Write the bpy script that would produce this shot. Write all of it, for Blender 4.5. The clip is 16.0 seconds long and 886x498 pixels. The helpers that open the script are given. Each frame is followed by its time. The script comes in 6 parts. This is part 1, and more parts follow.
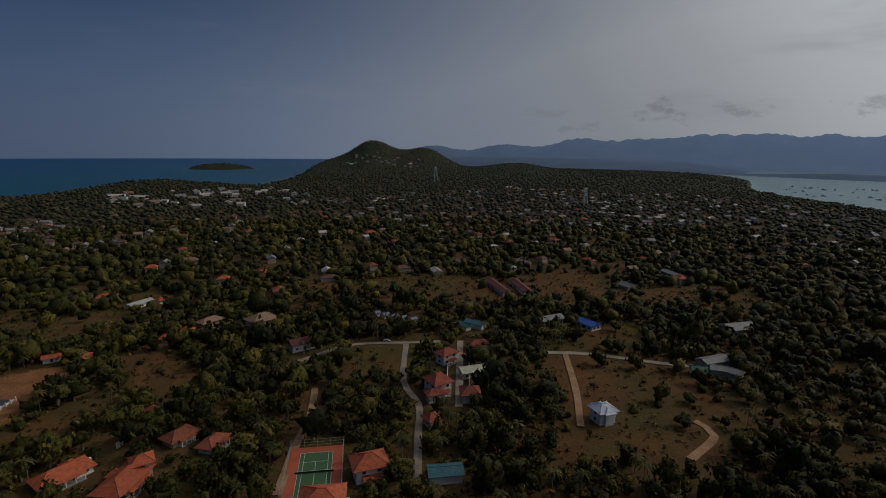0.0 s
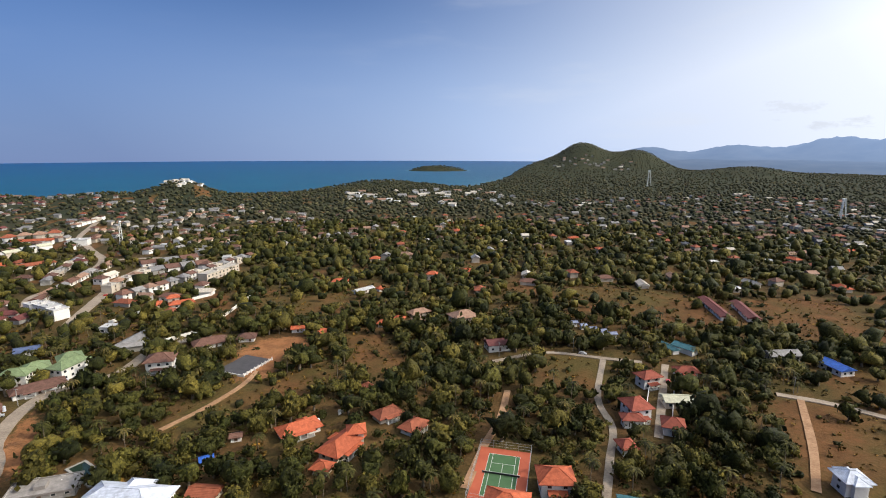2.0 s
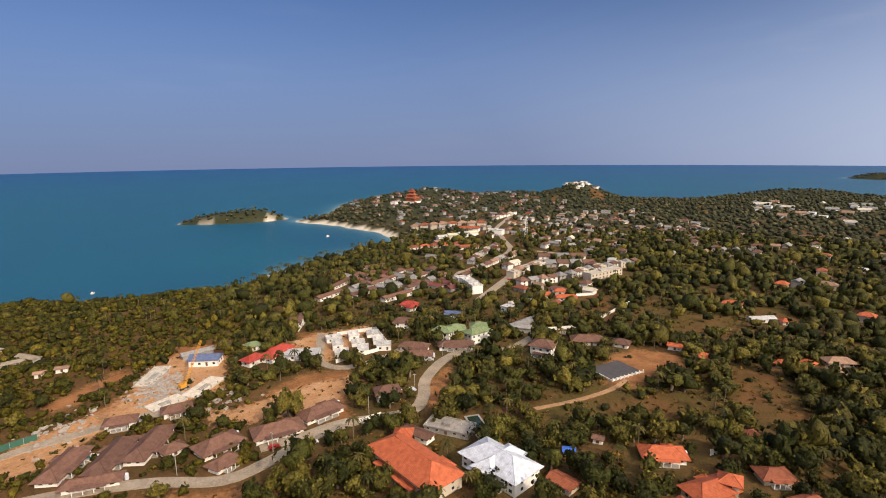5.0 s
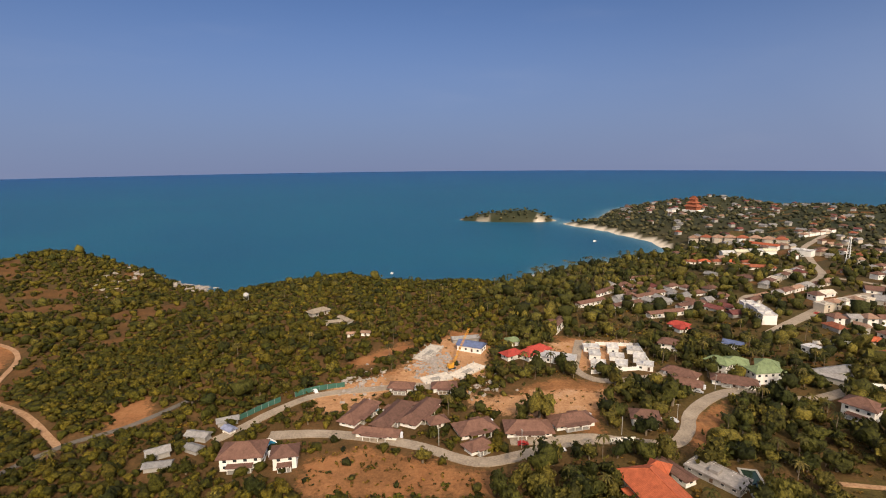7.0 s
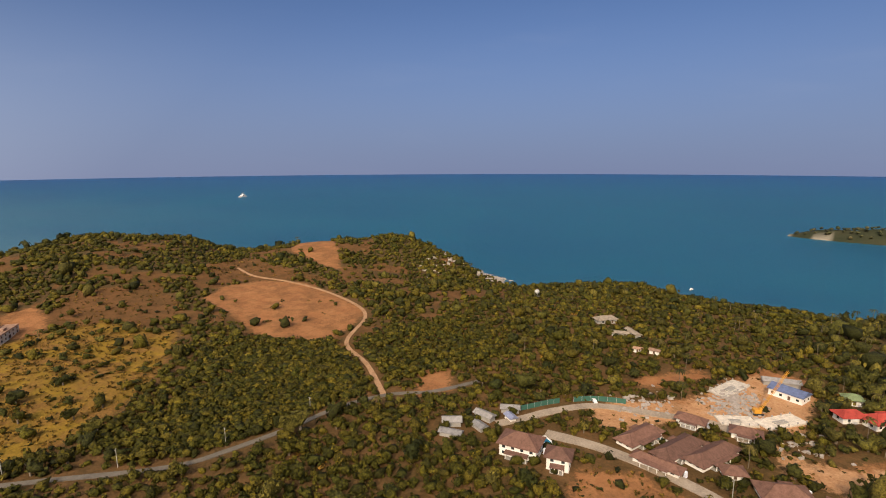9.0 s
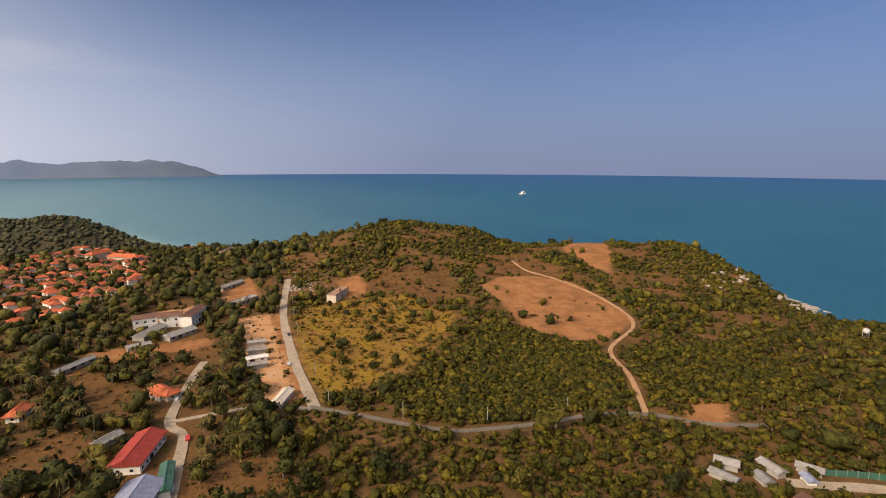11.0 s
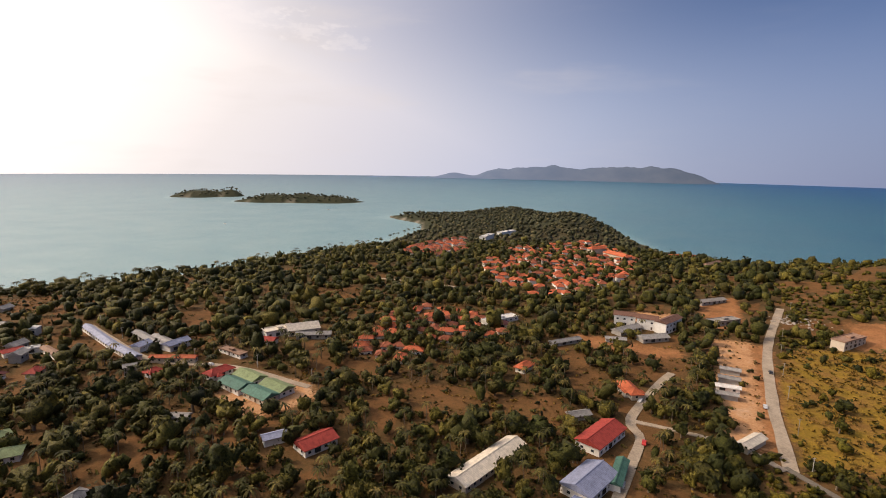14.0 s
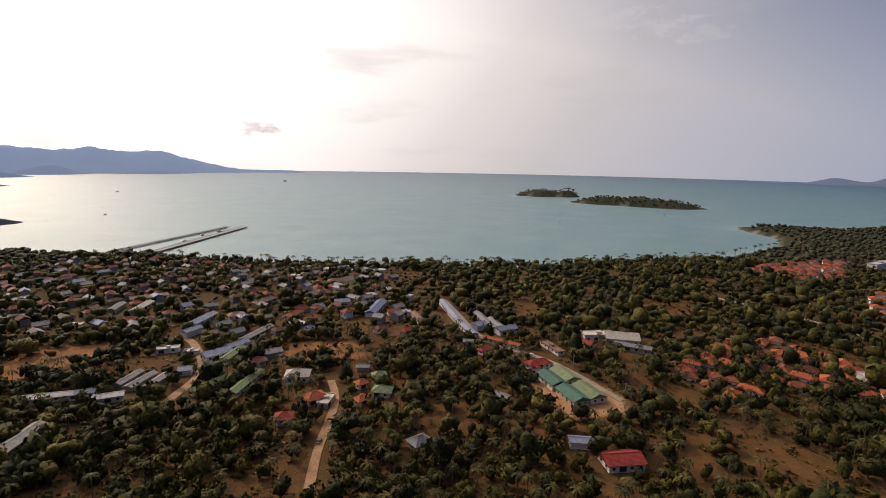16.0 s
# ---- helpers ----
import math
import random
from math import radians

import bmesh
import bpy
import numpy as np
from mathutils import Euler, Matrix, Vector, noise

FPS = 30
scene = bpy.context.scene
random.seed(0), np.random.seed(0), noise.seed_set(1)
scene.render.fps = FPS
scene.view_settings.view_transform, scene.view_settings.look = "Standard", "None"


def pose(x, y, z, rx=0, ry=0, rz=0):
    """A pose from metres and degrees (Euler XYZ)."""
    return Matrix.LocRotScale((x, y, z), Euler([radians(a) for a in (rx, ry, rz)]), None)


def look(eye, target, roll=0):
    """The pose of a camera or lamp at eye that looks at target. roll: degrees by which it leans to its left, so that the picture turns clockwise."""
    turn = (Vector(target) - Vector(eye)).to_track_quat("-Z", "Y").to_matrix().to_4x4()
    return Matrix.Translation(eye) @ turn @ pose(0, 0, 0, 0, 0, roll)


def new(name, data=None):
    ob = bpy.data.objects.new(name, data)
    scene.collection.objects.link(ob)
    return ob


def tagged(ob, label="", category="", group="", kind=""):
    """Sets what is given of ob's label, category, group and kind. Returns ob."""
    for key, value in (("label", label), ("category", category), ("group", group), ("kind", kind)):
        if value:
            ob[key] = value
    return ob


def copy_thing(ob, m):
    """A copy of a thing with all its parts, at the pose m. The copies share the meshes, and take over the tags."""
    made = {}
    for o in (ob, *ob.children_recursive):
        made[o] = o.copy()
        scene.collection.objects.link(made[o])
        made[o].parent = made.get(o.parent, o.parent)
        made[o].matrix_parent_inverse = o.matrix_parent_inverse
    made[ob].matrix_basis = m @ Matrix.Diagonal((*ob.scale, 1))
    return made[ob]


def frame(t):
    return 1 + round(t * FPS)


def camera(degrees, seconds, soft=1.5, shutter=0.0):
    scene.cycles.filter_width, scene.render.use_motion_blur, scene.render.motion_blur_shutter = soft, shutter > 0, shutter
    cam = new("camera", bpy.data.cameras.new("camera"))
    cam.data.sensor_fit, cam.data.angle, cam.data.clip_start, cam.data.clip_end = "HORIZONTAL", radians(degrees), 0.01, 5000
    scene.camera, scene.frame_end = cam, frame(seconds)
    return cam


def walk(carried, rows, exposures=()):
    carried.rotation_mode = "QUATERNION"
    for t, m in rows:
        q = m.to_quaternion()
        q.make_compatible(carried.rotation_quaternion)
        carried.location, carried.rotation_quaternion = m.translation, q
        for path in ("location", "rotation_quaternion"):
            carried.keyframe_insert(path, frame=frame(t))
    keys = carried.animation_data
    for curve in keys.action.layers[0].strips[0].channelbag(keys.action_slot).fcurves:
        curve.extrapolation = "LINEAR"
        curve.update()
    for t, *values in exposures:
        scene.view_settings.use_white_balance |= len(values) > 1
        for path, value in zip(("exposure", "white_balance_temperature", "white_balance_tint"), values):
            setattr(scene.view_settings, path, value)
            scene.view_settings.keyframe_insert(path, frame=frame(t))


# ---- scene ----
# ---- the camera and its walk: seconds, place, turn, tilt, lean ----
cam = camera(81.5, 16.0, 1.0)
PATH = [
    (0, 0.00, -0.00, 125.00, -0.00, -11.25, -0.72),
    (0.5, 0.20, 0.04, 125.67, 5.64, -11.28, -0.53),
    (1, 0.23, 0.19, 126.27, 11.15, -11.24, -0.34),
    (1.5, 0.07, 0.55, 126.79, 16.52, -11.27, -0.23),
    (2, -0.18, 1.03, 127.26, 22.47, -11.20, -0.20),
    (2.5, -0.49, 1.51, 127.69, 29.62, -11.17, 0.03),
    (3, -1.08, 2.05, 128.08, 37.27, -11.11, 0.14),
    (3.5, -1.97, 2.52, 128.55, 45.16, -11.05, 0.33),
    (6, -2.96, 2.71, 129.09, 77.25, -10.43, 0.57),
    (6.5, -3.90, 2.72, 129.59, 85.34, -10.30, 0.61),
    (7, -4.70, 2.76, 130.08, 93.48, -10.12, 0.52),
    (7.5, -5.31, 2.78, 130.65, 101.01, -10.07, 0.39),
    (8, -5.69, 2.62, 131.21, 109.36, -9.99, 0.39),
    (8.5, -5.76, 2.16, 131.77, 117.78, -9.86, 0.35),
    (9, -5.47, 1.22, 132.57, 125.65, -9.81, 0.24),
    (11.5, -5.03, -0.07, 133.57, 163.73, -9.68, -0.25),
    (12, -4.80, -1.06, 134.44, 172.22, -9.51, -0.39),
    (12.5, -4.70, -1.50, 134.93, 180.57, -9.57, -0.65),
    (13, -4.41, -1.92, 135.08, 189.10, -9.64, -0.70),
    (13.5, -3.89, -2.64, 135.12, 198.12, -9.64, -0.82),
    (14, -3.31, -3.39, 135.29, 206.86, -9.59, -0.94),
    (14.5, -2.79, -3.87, 135.66, 216.19, -9.67, -1.00),
    (15, -2.43, -4.20, 136.14, 224.57, -9.79, -1.07),
    (15.5, -2.19, -4.66, 136.74, 233.35, -9.98, -1.05),
    (16, -1.97, -5.32, 137.49, 242.81, -10.02, -0.99),
]
walk(cam, [(t, pose(x, y, z, 90 + tilt, lean, turn)) for t, x, y, z, turn, tilt, lean in PATH],
     exposures=[(0, -2.05, 6050, 8), (0.3, -1.4, 6050, 8), (0.6, -0.68, 6050, 8), (0.9, -0.18, 6050, 8), (1.2, 0.05, 6050, 8), (2.5, 0.05, 6300, 9), (3.5, 0.08, 6650, 11), (6, -0.05, 7250, 14), (9, -0.05, 7450, 14),
                (11.5, 0.05, 7800, 16), (12.5, -0.02, 7700, 17), (13.5, -0.05, 7500, 17), (15, -0.38, 7250, 17), (16, -0.72, 7100, 17)])

# ---- daylight ----
SUN_BEARING, SUN_HEIGHT, SKY_STRENGTH = -74.0, 35.0, 0.07
sky_world = bpy.data.worlds.new("sky")
scene.world = sky_world
sky_world.use_nodes = True
nt = sky_world.node_tree
sky = nt.nodes.new("ShaderNodeTexSky")
sky.sky_type, sky.sun_disc = "NISHITA", False
sky.sun_elevation, sky.sun_rotation = radians(SUN_HEIGHT), radians(-SUN_BEARING)
sky.altitude, sky.air_density, sky.dust_density, sky.ozone_density = 100, 1.0, 0.35, 4.0
nt.nodes["Background"].inputs["Strength"].default_value = SKY_STRENGTH
where, lower = nt.nodes.new("ShaderNodeTexCoord"), nt.nodes.new("ShaderNodeVectorMath")
lower.operation, lower.inputs[1].default_value = "ADD", (0, 0, 0.032)  # the sheet of sea ends a little below eye level
nt.links.new(where.outputs["Generated"], lower.inputs[0])
nt.links.new(lower.outputs[0], sky.inputs["Vector"])
# haze that thickens towards the horizon and whitens towards the sun
toward = Vector((-math.sin(radians(SUN_BEARING)) * math.cos(radians(SUN_HEIGHT)), math.cos(radians(SUN_BEARING)) * math.cos(radians(SUN_HEIGHT)), math.sin(radians(SUN_HEIGHT))))
unit = nt.nodes.new("ShaderNodeVectorMath")
unit.operation = "NORMALIZE"
nt.links.new(lower.outputs[0], unit.inputs[0])
near_sun = nt.nodes.new("ShaderNodeVectorMath")
near_sun.operation, near_sun.inputs[1].default_value = "DOT_PRODUCT", toward
nt.links.new(unit.outputs[0], near_sun.inputs[0])
split = nt.nodes.new("ShaderNodeSeparateXYZ")
nt.links.new(unit.outputs[0], split.inputs[0])


def fade(source, a, b, c, d, smooth="SMOOTHSTEP"):
    n = nt.nodes.new("ShaderNodeMapRange")
    n.interpolation_type = smooth
    for i, v in ((1, a), (2, b), (3, c), (4, d)):
        n.inputs[i].default_value = v
    nt.links.new(source, n.inputs[0])
    return n.outputs[0]


def sum_of(a, b, how="ADD", clamp=False):
    n = nt.nodes.new("ShaderNodeMath")
    n.operation, n.use_clamp = how, clamp
    for sock, v in zip(n.inputs, (a, b)):
        if isinstance(v, float):
            sock.default_value = v
        else:
            nt.links.new(v, sock)
    return n.outputs[0]


def blend(fac, a, b):
    n = nt.nodes.new("ShaderNodeMix")
    n.data_type = "RGBA"
    for sock, v in ((n.inputs[0], fac), (n.inputs[6], a), (n.inputs[7], b)):
        if isinstance(v, tuple):
            sock.default_value = (*v, 1)
        else:
            nt.links.new(v, sock)
    return n.outputs[2]


air = nt.nodes.new("ShaderNodeValToRGB")
stops = ((0.0, (0.145, 0.205, 0.42)), (0.25, (0.197, 0.262, 0.475)), (0.40, (0.345, 0.43, 0.66)), (0.50, (0.495, 0.59, 0.82)), (0.60, (0.64, 0.71, 0.88)),
         (0.68, (0.77, 0.81, 0.93)), (0.75, (0.91, 0.93, 0.99)), (0.82, (1.22, 1.22, 1.24)), (0.89, (1.8, 1.8, 1.8)), (1.0, (3.0, 3.0, 3.0)))
for _ in range(len(stops) - 2):
    air.color_ramp.elements.new(0.5)
for e, (at, c) in zip(air.color_ramp.elements, stops):
    e.position, e.color = at, (c[0] / 3, c[1] / 3, c[2] / 3, 1)
nt.links.new(fade(near_sun.outputs["Value"], -1.0, 1.0, 0.0, 1.0, "LINEAR"), air.inputs[0])
gain = nt.nodes.new("ShaderNodeVectorMath")
gain.operation, gain.inputs[3].default_value = "SCALE", 3 / SKY_STRENGTH
nt.links.new(air.outputs[0], gain.inputs[0])
thick = sum_of(fade(split.outputs["Z"], 0.0, 0.34, 0.90, 0.06), fade(near_sun.outputs["Value"], -0.15, 0.85, 0.0, 0.85), clamp=True)
clear = nt.nodes.new("ShaderNodeVectorMath")
clear.operation, clear.inputs[1].default_value = "MULTIPLY", (0.72, 0.93, 1.28)  # dry-season blue
nt.links.new(sky.outputs[0], clear.inputs[0])
veiled = blend(thick, clear.outputs[0], gain.outputs[0])
# thin high cloud and a few small puffs low beside the sun
stretch = nt.nodes.new("ShaderNodeMapping")
stretch.inputs["Scale"].default_value = (2.2, 2.2, 11.0)
nt.links.new(unit.outputs[0], stretch.inputs[0])
wisp = nt.nodes.new("ShaderNodeTexNoise")
wisp.inputs["Scale"].default_value, wisp.inputs["Detail"].default_value = 1.6, 7.0
nt.links.new(stretch.outputs[0], wisp.inputs["Vector"])
wisps = sum_of(fade(wisp.outputs["Fac"], 0.52, 0.80, 0.0, 0.45), fade(near_sun.outputs["Value"], -0.25, 0.45, 0.05, 1.0), "MULTIPLY")
clouded = blend(wisps, veiled, (11.0, 11.0, 11.5))
puff = nt.nodes.new("ShaderNodeTexNoise")
puff.inputs["Scale"].default_value, puff.inputs["Detail"].default_value, puff.inputs["Roughness"].default_value = 20.0, 8.0, 0.68
flatten = nt.nodes.new("ShaderNodeMapping")
flatten.inputs["Scale"].default_value = (1.0, 1.0, 2.6)
nt.links.new(unit.outputs[0], flatten.inputs[0])
nt.links.new(flatten.outputs[0], puff.inputs["Vector"])
# bearing, height, reach, thickness, shade
for bearing, up, wide, most, shade in ((-10.6, 5.4, 0.085, 0.4, 9.5), (-21.8, 5.9, 0.10, 0.6, 9.0), (-23.0, 5.0, 0.07, 0.45, 9.5), (-13.3, 3.9, 0.045, 0.4, 8.6), (-15.5, 4.2, 0.06, 0.4, 8.6),
                                       (-29.5, 5.6, 0.08, 0.5, 9.5), (-40.0, 6.0, 0.10, 0.45, 9.5), (-97.1, 4.4, 0.075, 0.5, 11.5), (-99.0, 4.3, 0.05, 0.4, 11.5),
                                       (-134.0, 15.6, 0.13, 0.2, 15.0), (-138.5, 14.8, 0.14, 0.24, 15.0), (-142.5, 13.6, 0.10, 0.2, 14.0)):
    spot = nt.nodes.new("ShaderNodeVectorMath")
    spot.operation = "DISTANCE"
    spot.inputs[1].default_value = (-math.sin(radians(bearing)) * math.cos(radians(up)), math.cos(radians(bearing)) * math.cos(radians(up)), 2.6 * math.sin(radians(up)))
    nt.links.new(flatten.outputs[0], spot.inputs[0])
    shape = sum_of(fade(spot.outputs["Value"], 0.0, wide, 0.16, -0.22, "LINEAR"), puff.outputs["Fac"])
    clouded = blend(fade(shape, 0.50, 0.66, 0.0, most), clouded, (shade, shade * 1.01, shade * 1.06))
nt.links.new(clouded, nt.nodes["Background"].inputs["Color"])
sun = new("sun", bpy.data.lights.new("sun", "SUN"))
sun.data.energy, sun.data.angle, sun.data.color = 3.2, radians(0.6), (1.0, 0.855, 0.665)
sun.matrix_world = look((0, 0, 0), (math.sin(radians(SUN_BEARING)) * math.cos(radians(SUN_HEIGHT)),
                                    -math.cos(radians(SUN_BEARING)) * math.cos(radians(SUN_HEIGHT)), -math.sin(radians(SUN_HEIGHT))))

# ---- materials ----
def mat(name, rough=0.8, metal=0.0):
    m = bpy.data.materials.new(name)
    m.use_nodes = True
    b = m.node_tree.nodes["Principled BSDF"]
    b.inputs["Roughness"].default_value, b.inputs["Metallic"].default_value = rough, metal
    return m, m.node_tree, b


def node(nt, kind, **values):
    n = nt.nodes.new(kind)
    for key, value in values.items():
        n.inputs[key].default_value = value
    return n


def noise_of(nt, scale, detail=4.0, rough=0.55, where=None):
    n = node(nt, "ShaderNodeTexNoise", Scale=scale, Detail=detail, Roughness=rough)
    if where is None:
        where = nt.nodes.new("ShaderNodeNewGeometry").outputs["Position"]
    nt.links.new(where, n.inputs["Vector"])
    return n.outputs["Fac"]


def ramp(nt, fac, *stops):
    r = nt.nodes.new("ShaderNodeValToRGB")
    els = r.color_ramp.elements
    while len(els) < len(stops):
        els.new(0.5)
    for e, (p, c) in zip(els, stops):
        e.position, e.color = p, (*c, 1)
    nt.links.new(fac, r.inputs[0])
    return r.outputs[0]


def mix(nt, fac, a, b, how="MIX"):
    m = nt.nodes.new("ShaderNodeMix")
    m.data_type, m.blend_type = "RGBA", how
    for sock, v in ((m.inputs[0], fac), (m.inputs[6], a), (m.inputs[7], b)):
        if isinstance(v, bpy.types.NodeSocket):
            nt.links.new(v, sock)
        else:
            sock.default_value = v if isinstance(v, float) else (*v, 1)
    return m.outputs[2]


def bump(nt, b, fac, strength=0.4, distance=0.1):
    n = node(nt, "ShaderNodeBump", Strength=strength, Distance=distance)
    nt.links.new(fac, n.inputs["Height"])
    nt.links.new(n.outputs[0], b.inputs["Normal"])


def plain(name, dark, light, scale=0.6, rough=0.8, metal=0.0, fine=6.0, relief=0.0):
    """A surface of two near colours, blotched at two scales."""
    m, nt, b = mat(name, rough, metal)
    a = noise_of(nt, scale, 5)
    f = noise_of(nt, fine, 3)
    c = mix(nt, 0.45, ramp(nt, a, (0.3, dark), (0.7, light)), ramp(nt, f, (0.3, dark), (0.7, light)))
    nt.links.new(c, b.inputs["Base Color"])
    if relief:
        bump(nt, b, f, 0.5, relief)
    return m


def leafy(name, dark, mid, light):
    """Foliage: every clump of leaves and every plant its own green."""
    m, nt, b = mat(name, 0.65)
    geo = nt.nodes.new("ShaderNodeNewGeometry")
    tint = nt.nodes.new("ShaderNodeAttribute")
    tint.attribute_name = "tint"
    info = nt.nodes.new("ShaderNodeObjectInfo")
    one = nt.nodes.new("ShaderNodeMath")
    one.operation = "ADD"
    nt.links.new(tint.outputs["Fac"], one.inputs[0])
    nt.links.new(info.outputs["Random"], one.inputs[1])
    fr = nt.nodes.new("ShaderNodeMath")
    fr.operation = "FRACT"
    nt.links.new(one.outputs[0], fr.inputs[0])
    per_plant = ramp(nt, fr.outputs[0], (0.0, dark), (0.55, mid), (1.0, light))
    per_leaf = ramp(nt, geo.outputs["Random Per Island"], (0.0, (0.5, 0.52, 0.5)), (1.0, (1.4, 1.36, 1.2)))
    twig = noise_of(nt, 1.1, 4, 0.7)
    # random leaf tone, its dark end deepened as painted shade between leaves
    sprays = ramp(nt, twig, (0.34, (0.25, 0.27, 0.25)), (0.66, (1.72, 1.66, 1.45)))
    nt.links.new(mix(nt, 1.0, mix(nt, 1.0, per_plant, per_leaf, "MULTIPLY"), sprays, "MULTIPLY"), b.inputs["Base Color"])
    b.inputs["Specular IOR Level"].default_value = 0.15
    bump(nt, b, twig, 0.9, 0.9)
    return m


def ground_material():
    m, nt, b = mat("ground", 0.95)
    big, med, fine = noise_of(nt, 0.012, 6), noise_of(nt, 0.09, 6, 0.65), noise_of(nt, 0.9, 4, 0.7)
    litter = mix(nt, 0.5, ramp(nt, med, (0.3, (0.053, 0.037, 0.0126)), (0.5, (0.110, 0.060, 0.0245)), (0.72, (0.225, 0.108, 0.047))),
                 ramp(nt, fine, (0.3, (0.046, 0.033, 0.012)), (0.7, (0.175, 0.092, 0.04))))
    grass = ramp(nt, fine, (0.3, (0.038, 0.036, 0.010)), (0.7, (0.125, 0.092, 0.032)))
    green = nt.nodes.new("ShaderNodeMath")
    green.operation = "MULTIPLY"
    nt.links.new(ramp(nt, noise_of(nt, 0.03, 7, 0.65), (0.40, (0.85, 0.85, 0.85)), (0.60, (0.1, 0.1, 0.1))), green.inputs[0])
    lush = nt.nodes.new("ShaderNodeAttribute")
    lush.attribute_name = "lush"
    nt.links.new(lush.outputs["Fac"], green.inputs[1])
    litter = mix(nt, green.outputs[0], litter, grass)
    field = mix(nt, 0.45, ramp(nt, med, (0.28, (0.055, 0.036, 0.013)), (0.45, (0.115, 0.056, 0.022)), (0.62, (0.195, 0.090, 0.036)), (0.8, (0.068, 0.047, 0.017))),
                ramp(nt, fine, (0.3, (0.062, 0.036, 0.014)), (0.7, (0.195, 0.094, 0.038))))
    soil = mix(nt, 0.4, ramp(nt, med, (0.3, (0.24, 0.092, 0.036)), (0.5, (0.34, 0.148, 0.06)), (0.7, (0.40, 0.19, 0.082))), ramp(nt, fine, (0.3, (0.22, 0.086, 0.035)), (0.75, (0.43, 0.215, 0.10))))
    scrub = mix(nt, 0.5, ramp(nt, med, (0.3, (0.125, 0.083, 0.015)), (0.65, (0.32, 0.192, 0.027))), ramp(nt, fine, (0.3, (0.11, 0.076, 0.015)), (0.7, (0.34, 0.20, 0.03))))
    scrub = mix(nt, ramp(nt, noise_of(nt, 0.05, 7, 0.7), (0.42, (0, 0, 0)), (0.58, (0.9, 0.9, 0.9))), scrub, ramp(nt, fine, (0.3, (0.11, 0.062, 0.02)), (0.7, (0.29, 0.145, 0.045))))
    soil = mix(nt, ramp(nt, noise_of(nt, 0.05, 9, 0.78), (0.44, (0, 0, 0)), (0.60, (0.85, 0.85, 0.85))), soil, ramp(nt, fine, (0.3, (0.11, 0.056, 0.023)), (0.7, (0.25, 0.115, 0.048))))
    sand = ramp(nt, fine, (0.3, (0.52, 0.44, 0.34)), (0.7, (0.66, 0.58, 0.47)))
    # far wooded ground: dark leaf green, with haze painted in as extra blue
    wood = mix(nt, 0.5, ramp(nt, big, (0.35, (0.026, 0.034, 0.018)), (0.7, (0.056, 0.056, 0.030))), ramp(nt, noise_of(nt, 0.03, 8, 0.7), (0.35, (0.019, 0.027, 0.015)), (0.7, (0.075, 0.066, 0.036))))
    dusty = mix(nt, 0.5, ramp(nt, med, (0.30, (0.17, 0.095, 0.042)), (0.42, (0.40, 0.19, 0.085)), (0.55, (0.50, 0.26, 0.125)), (0.7, (0.56, 0.38, 0.25))), ramp(nt, fine, (0.3, (0.26, 0.125, 0.055)), (0.7, (0.60, 0.36, 0.20))))
    zone, cover = nt.nodes.new("ShaderNodeAttribute"), nt.nodes.new("ShaderNodeAttribute")
    zone.attribute_name, cover.attribute_name = "zone", "cover"
    z, k = nt.nodes.new("ShaderNodeSeparateColor"), nt.nodes.new("ShaderNodeSeparateColor")
    nt.links.new(zone.outputs["Color"], z.inputs[0])
    nt.links.new(cover.outputs["Color"], k.inputs[0])
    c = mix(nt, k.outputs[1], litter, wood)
    ragged = mix(nt, 0.5, noise_of(nt, 0.11, 6, 0.7), noise_of(nt, 0.5, 5, 0.7))

    def edge(value):
        n = nt.nodes.new("ShaderNodeMath")
        n.operation = "ADD"
        nt.links.new(value, n.inputs[0])
        nt.links.new(ragged, n.inputs[1])
        r = nt.nodes.new("ShaderNodeMapRange")
        r.interpolation_type = "SMOOTHSTEP"
        for i, v in ((1, 0.93), (2, 1.10), (3, 0.0), (4, 1.0)):
            r.inputs[i].default_value = v
        nt.links.new(n.outputs[0], r.inputs[0])
        return r.outputs[0]

    tufts = nt.nodes.new("ShaderNodeMath")
    tufts.operation = "MULTIPLY"
    nt.links.new(ramp(nt, noise_of(nt, 0.025, 5, 0.6), (0.42, (0, 0, 0)), (0.64, (0.75, 0.75, 0.75))), tufts.inputs[0])
    nt.links.new(lush.outputs["Fac"], tufts.inputs[1])
    field = mix(nt, tufts.outputs[0], field,
                ramp(nt, fine, (0.3, (0.045, 0.045, 0.012)), (0.7, (0.11, 0.095, 0.03))))
    for fac, layer in ((edge(z.outputs[1]), field), (edge(z.outputs[2]), scrub), (edge(z.outputs[0]), soil), (edge(zone.outputs["Alpha"]), dusty), (k.outputs[0], sand)):
        c = mix(nt, fac, c, layer)
    nt.links.new(c, b.inputs["Base Color"])
    b.inputs["Specular IOR Level"].default_value = 0.1
    bump(nt, b, mix(nt, 0.6, fine, med), 0.9, 1.6)
    return m


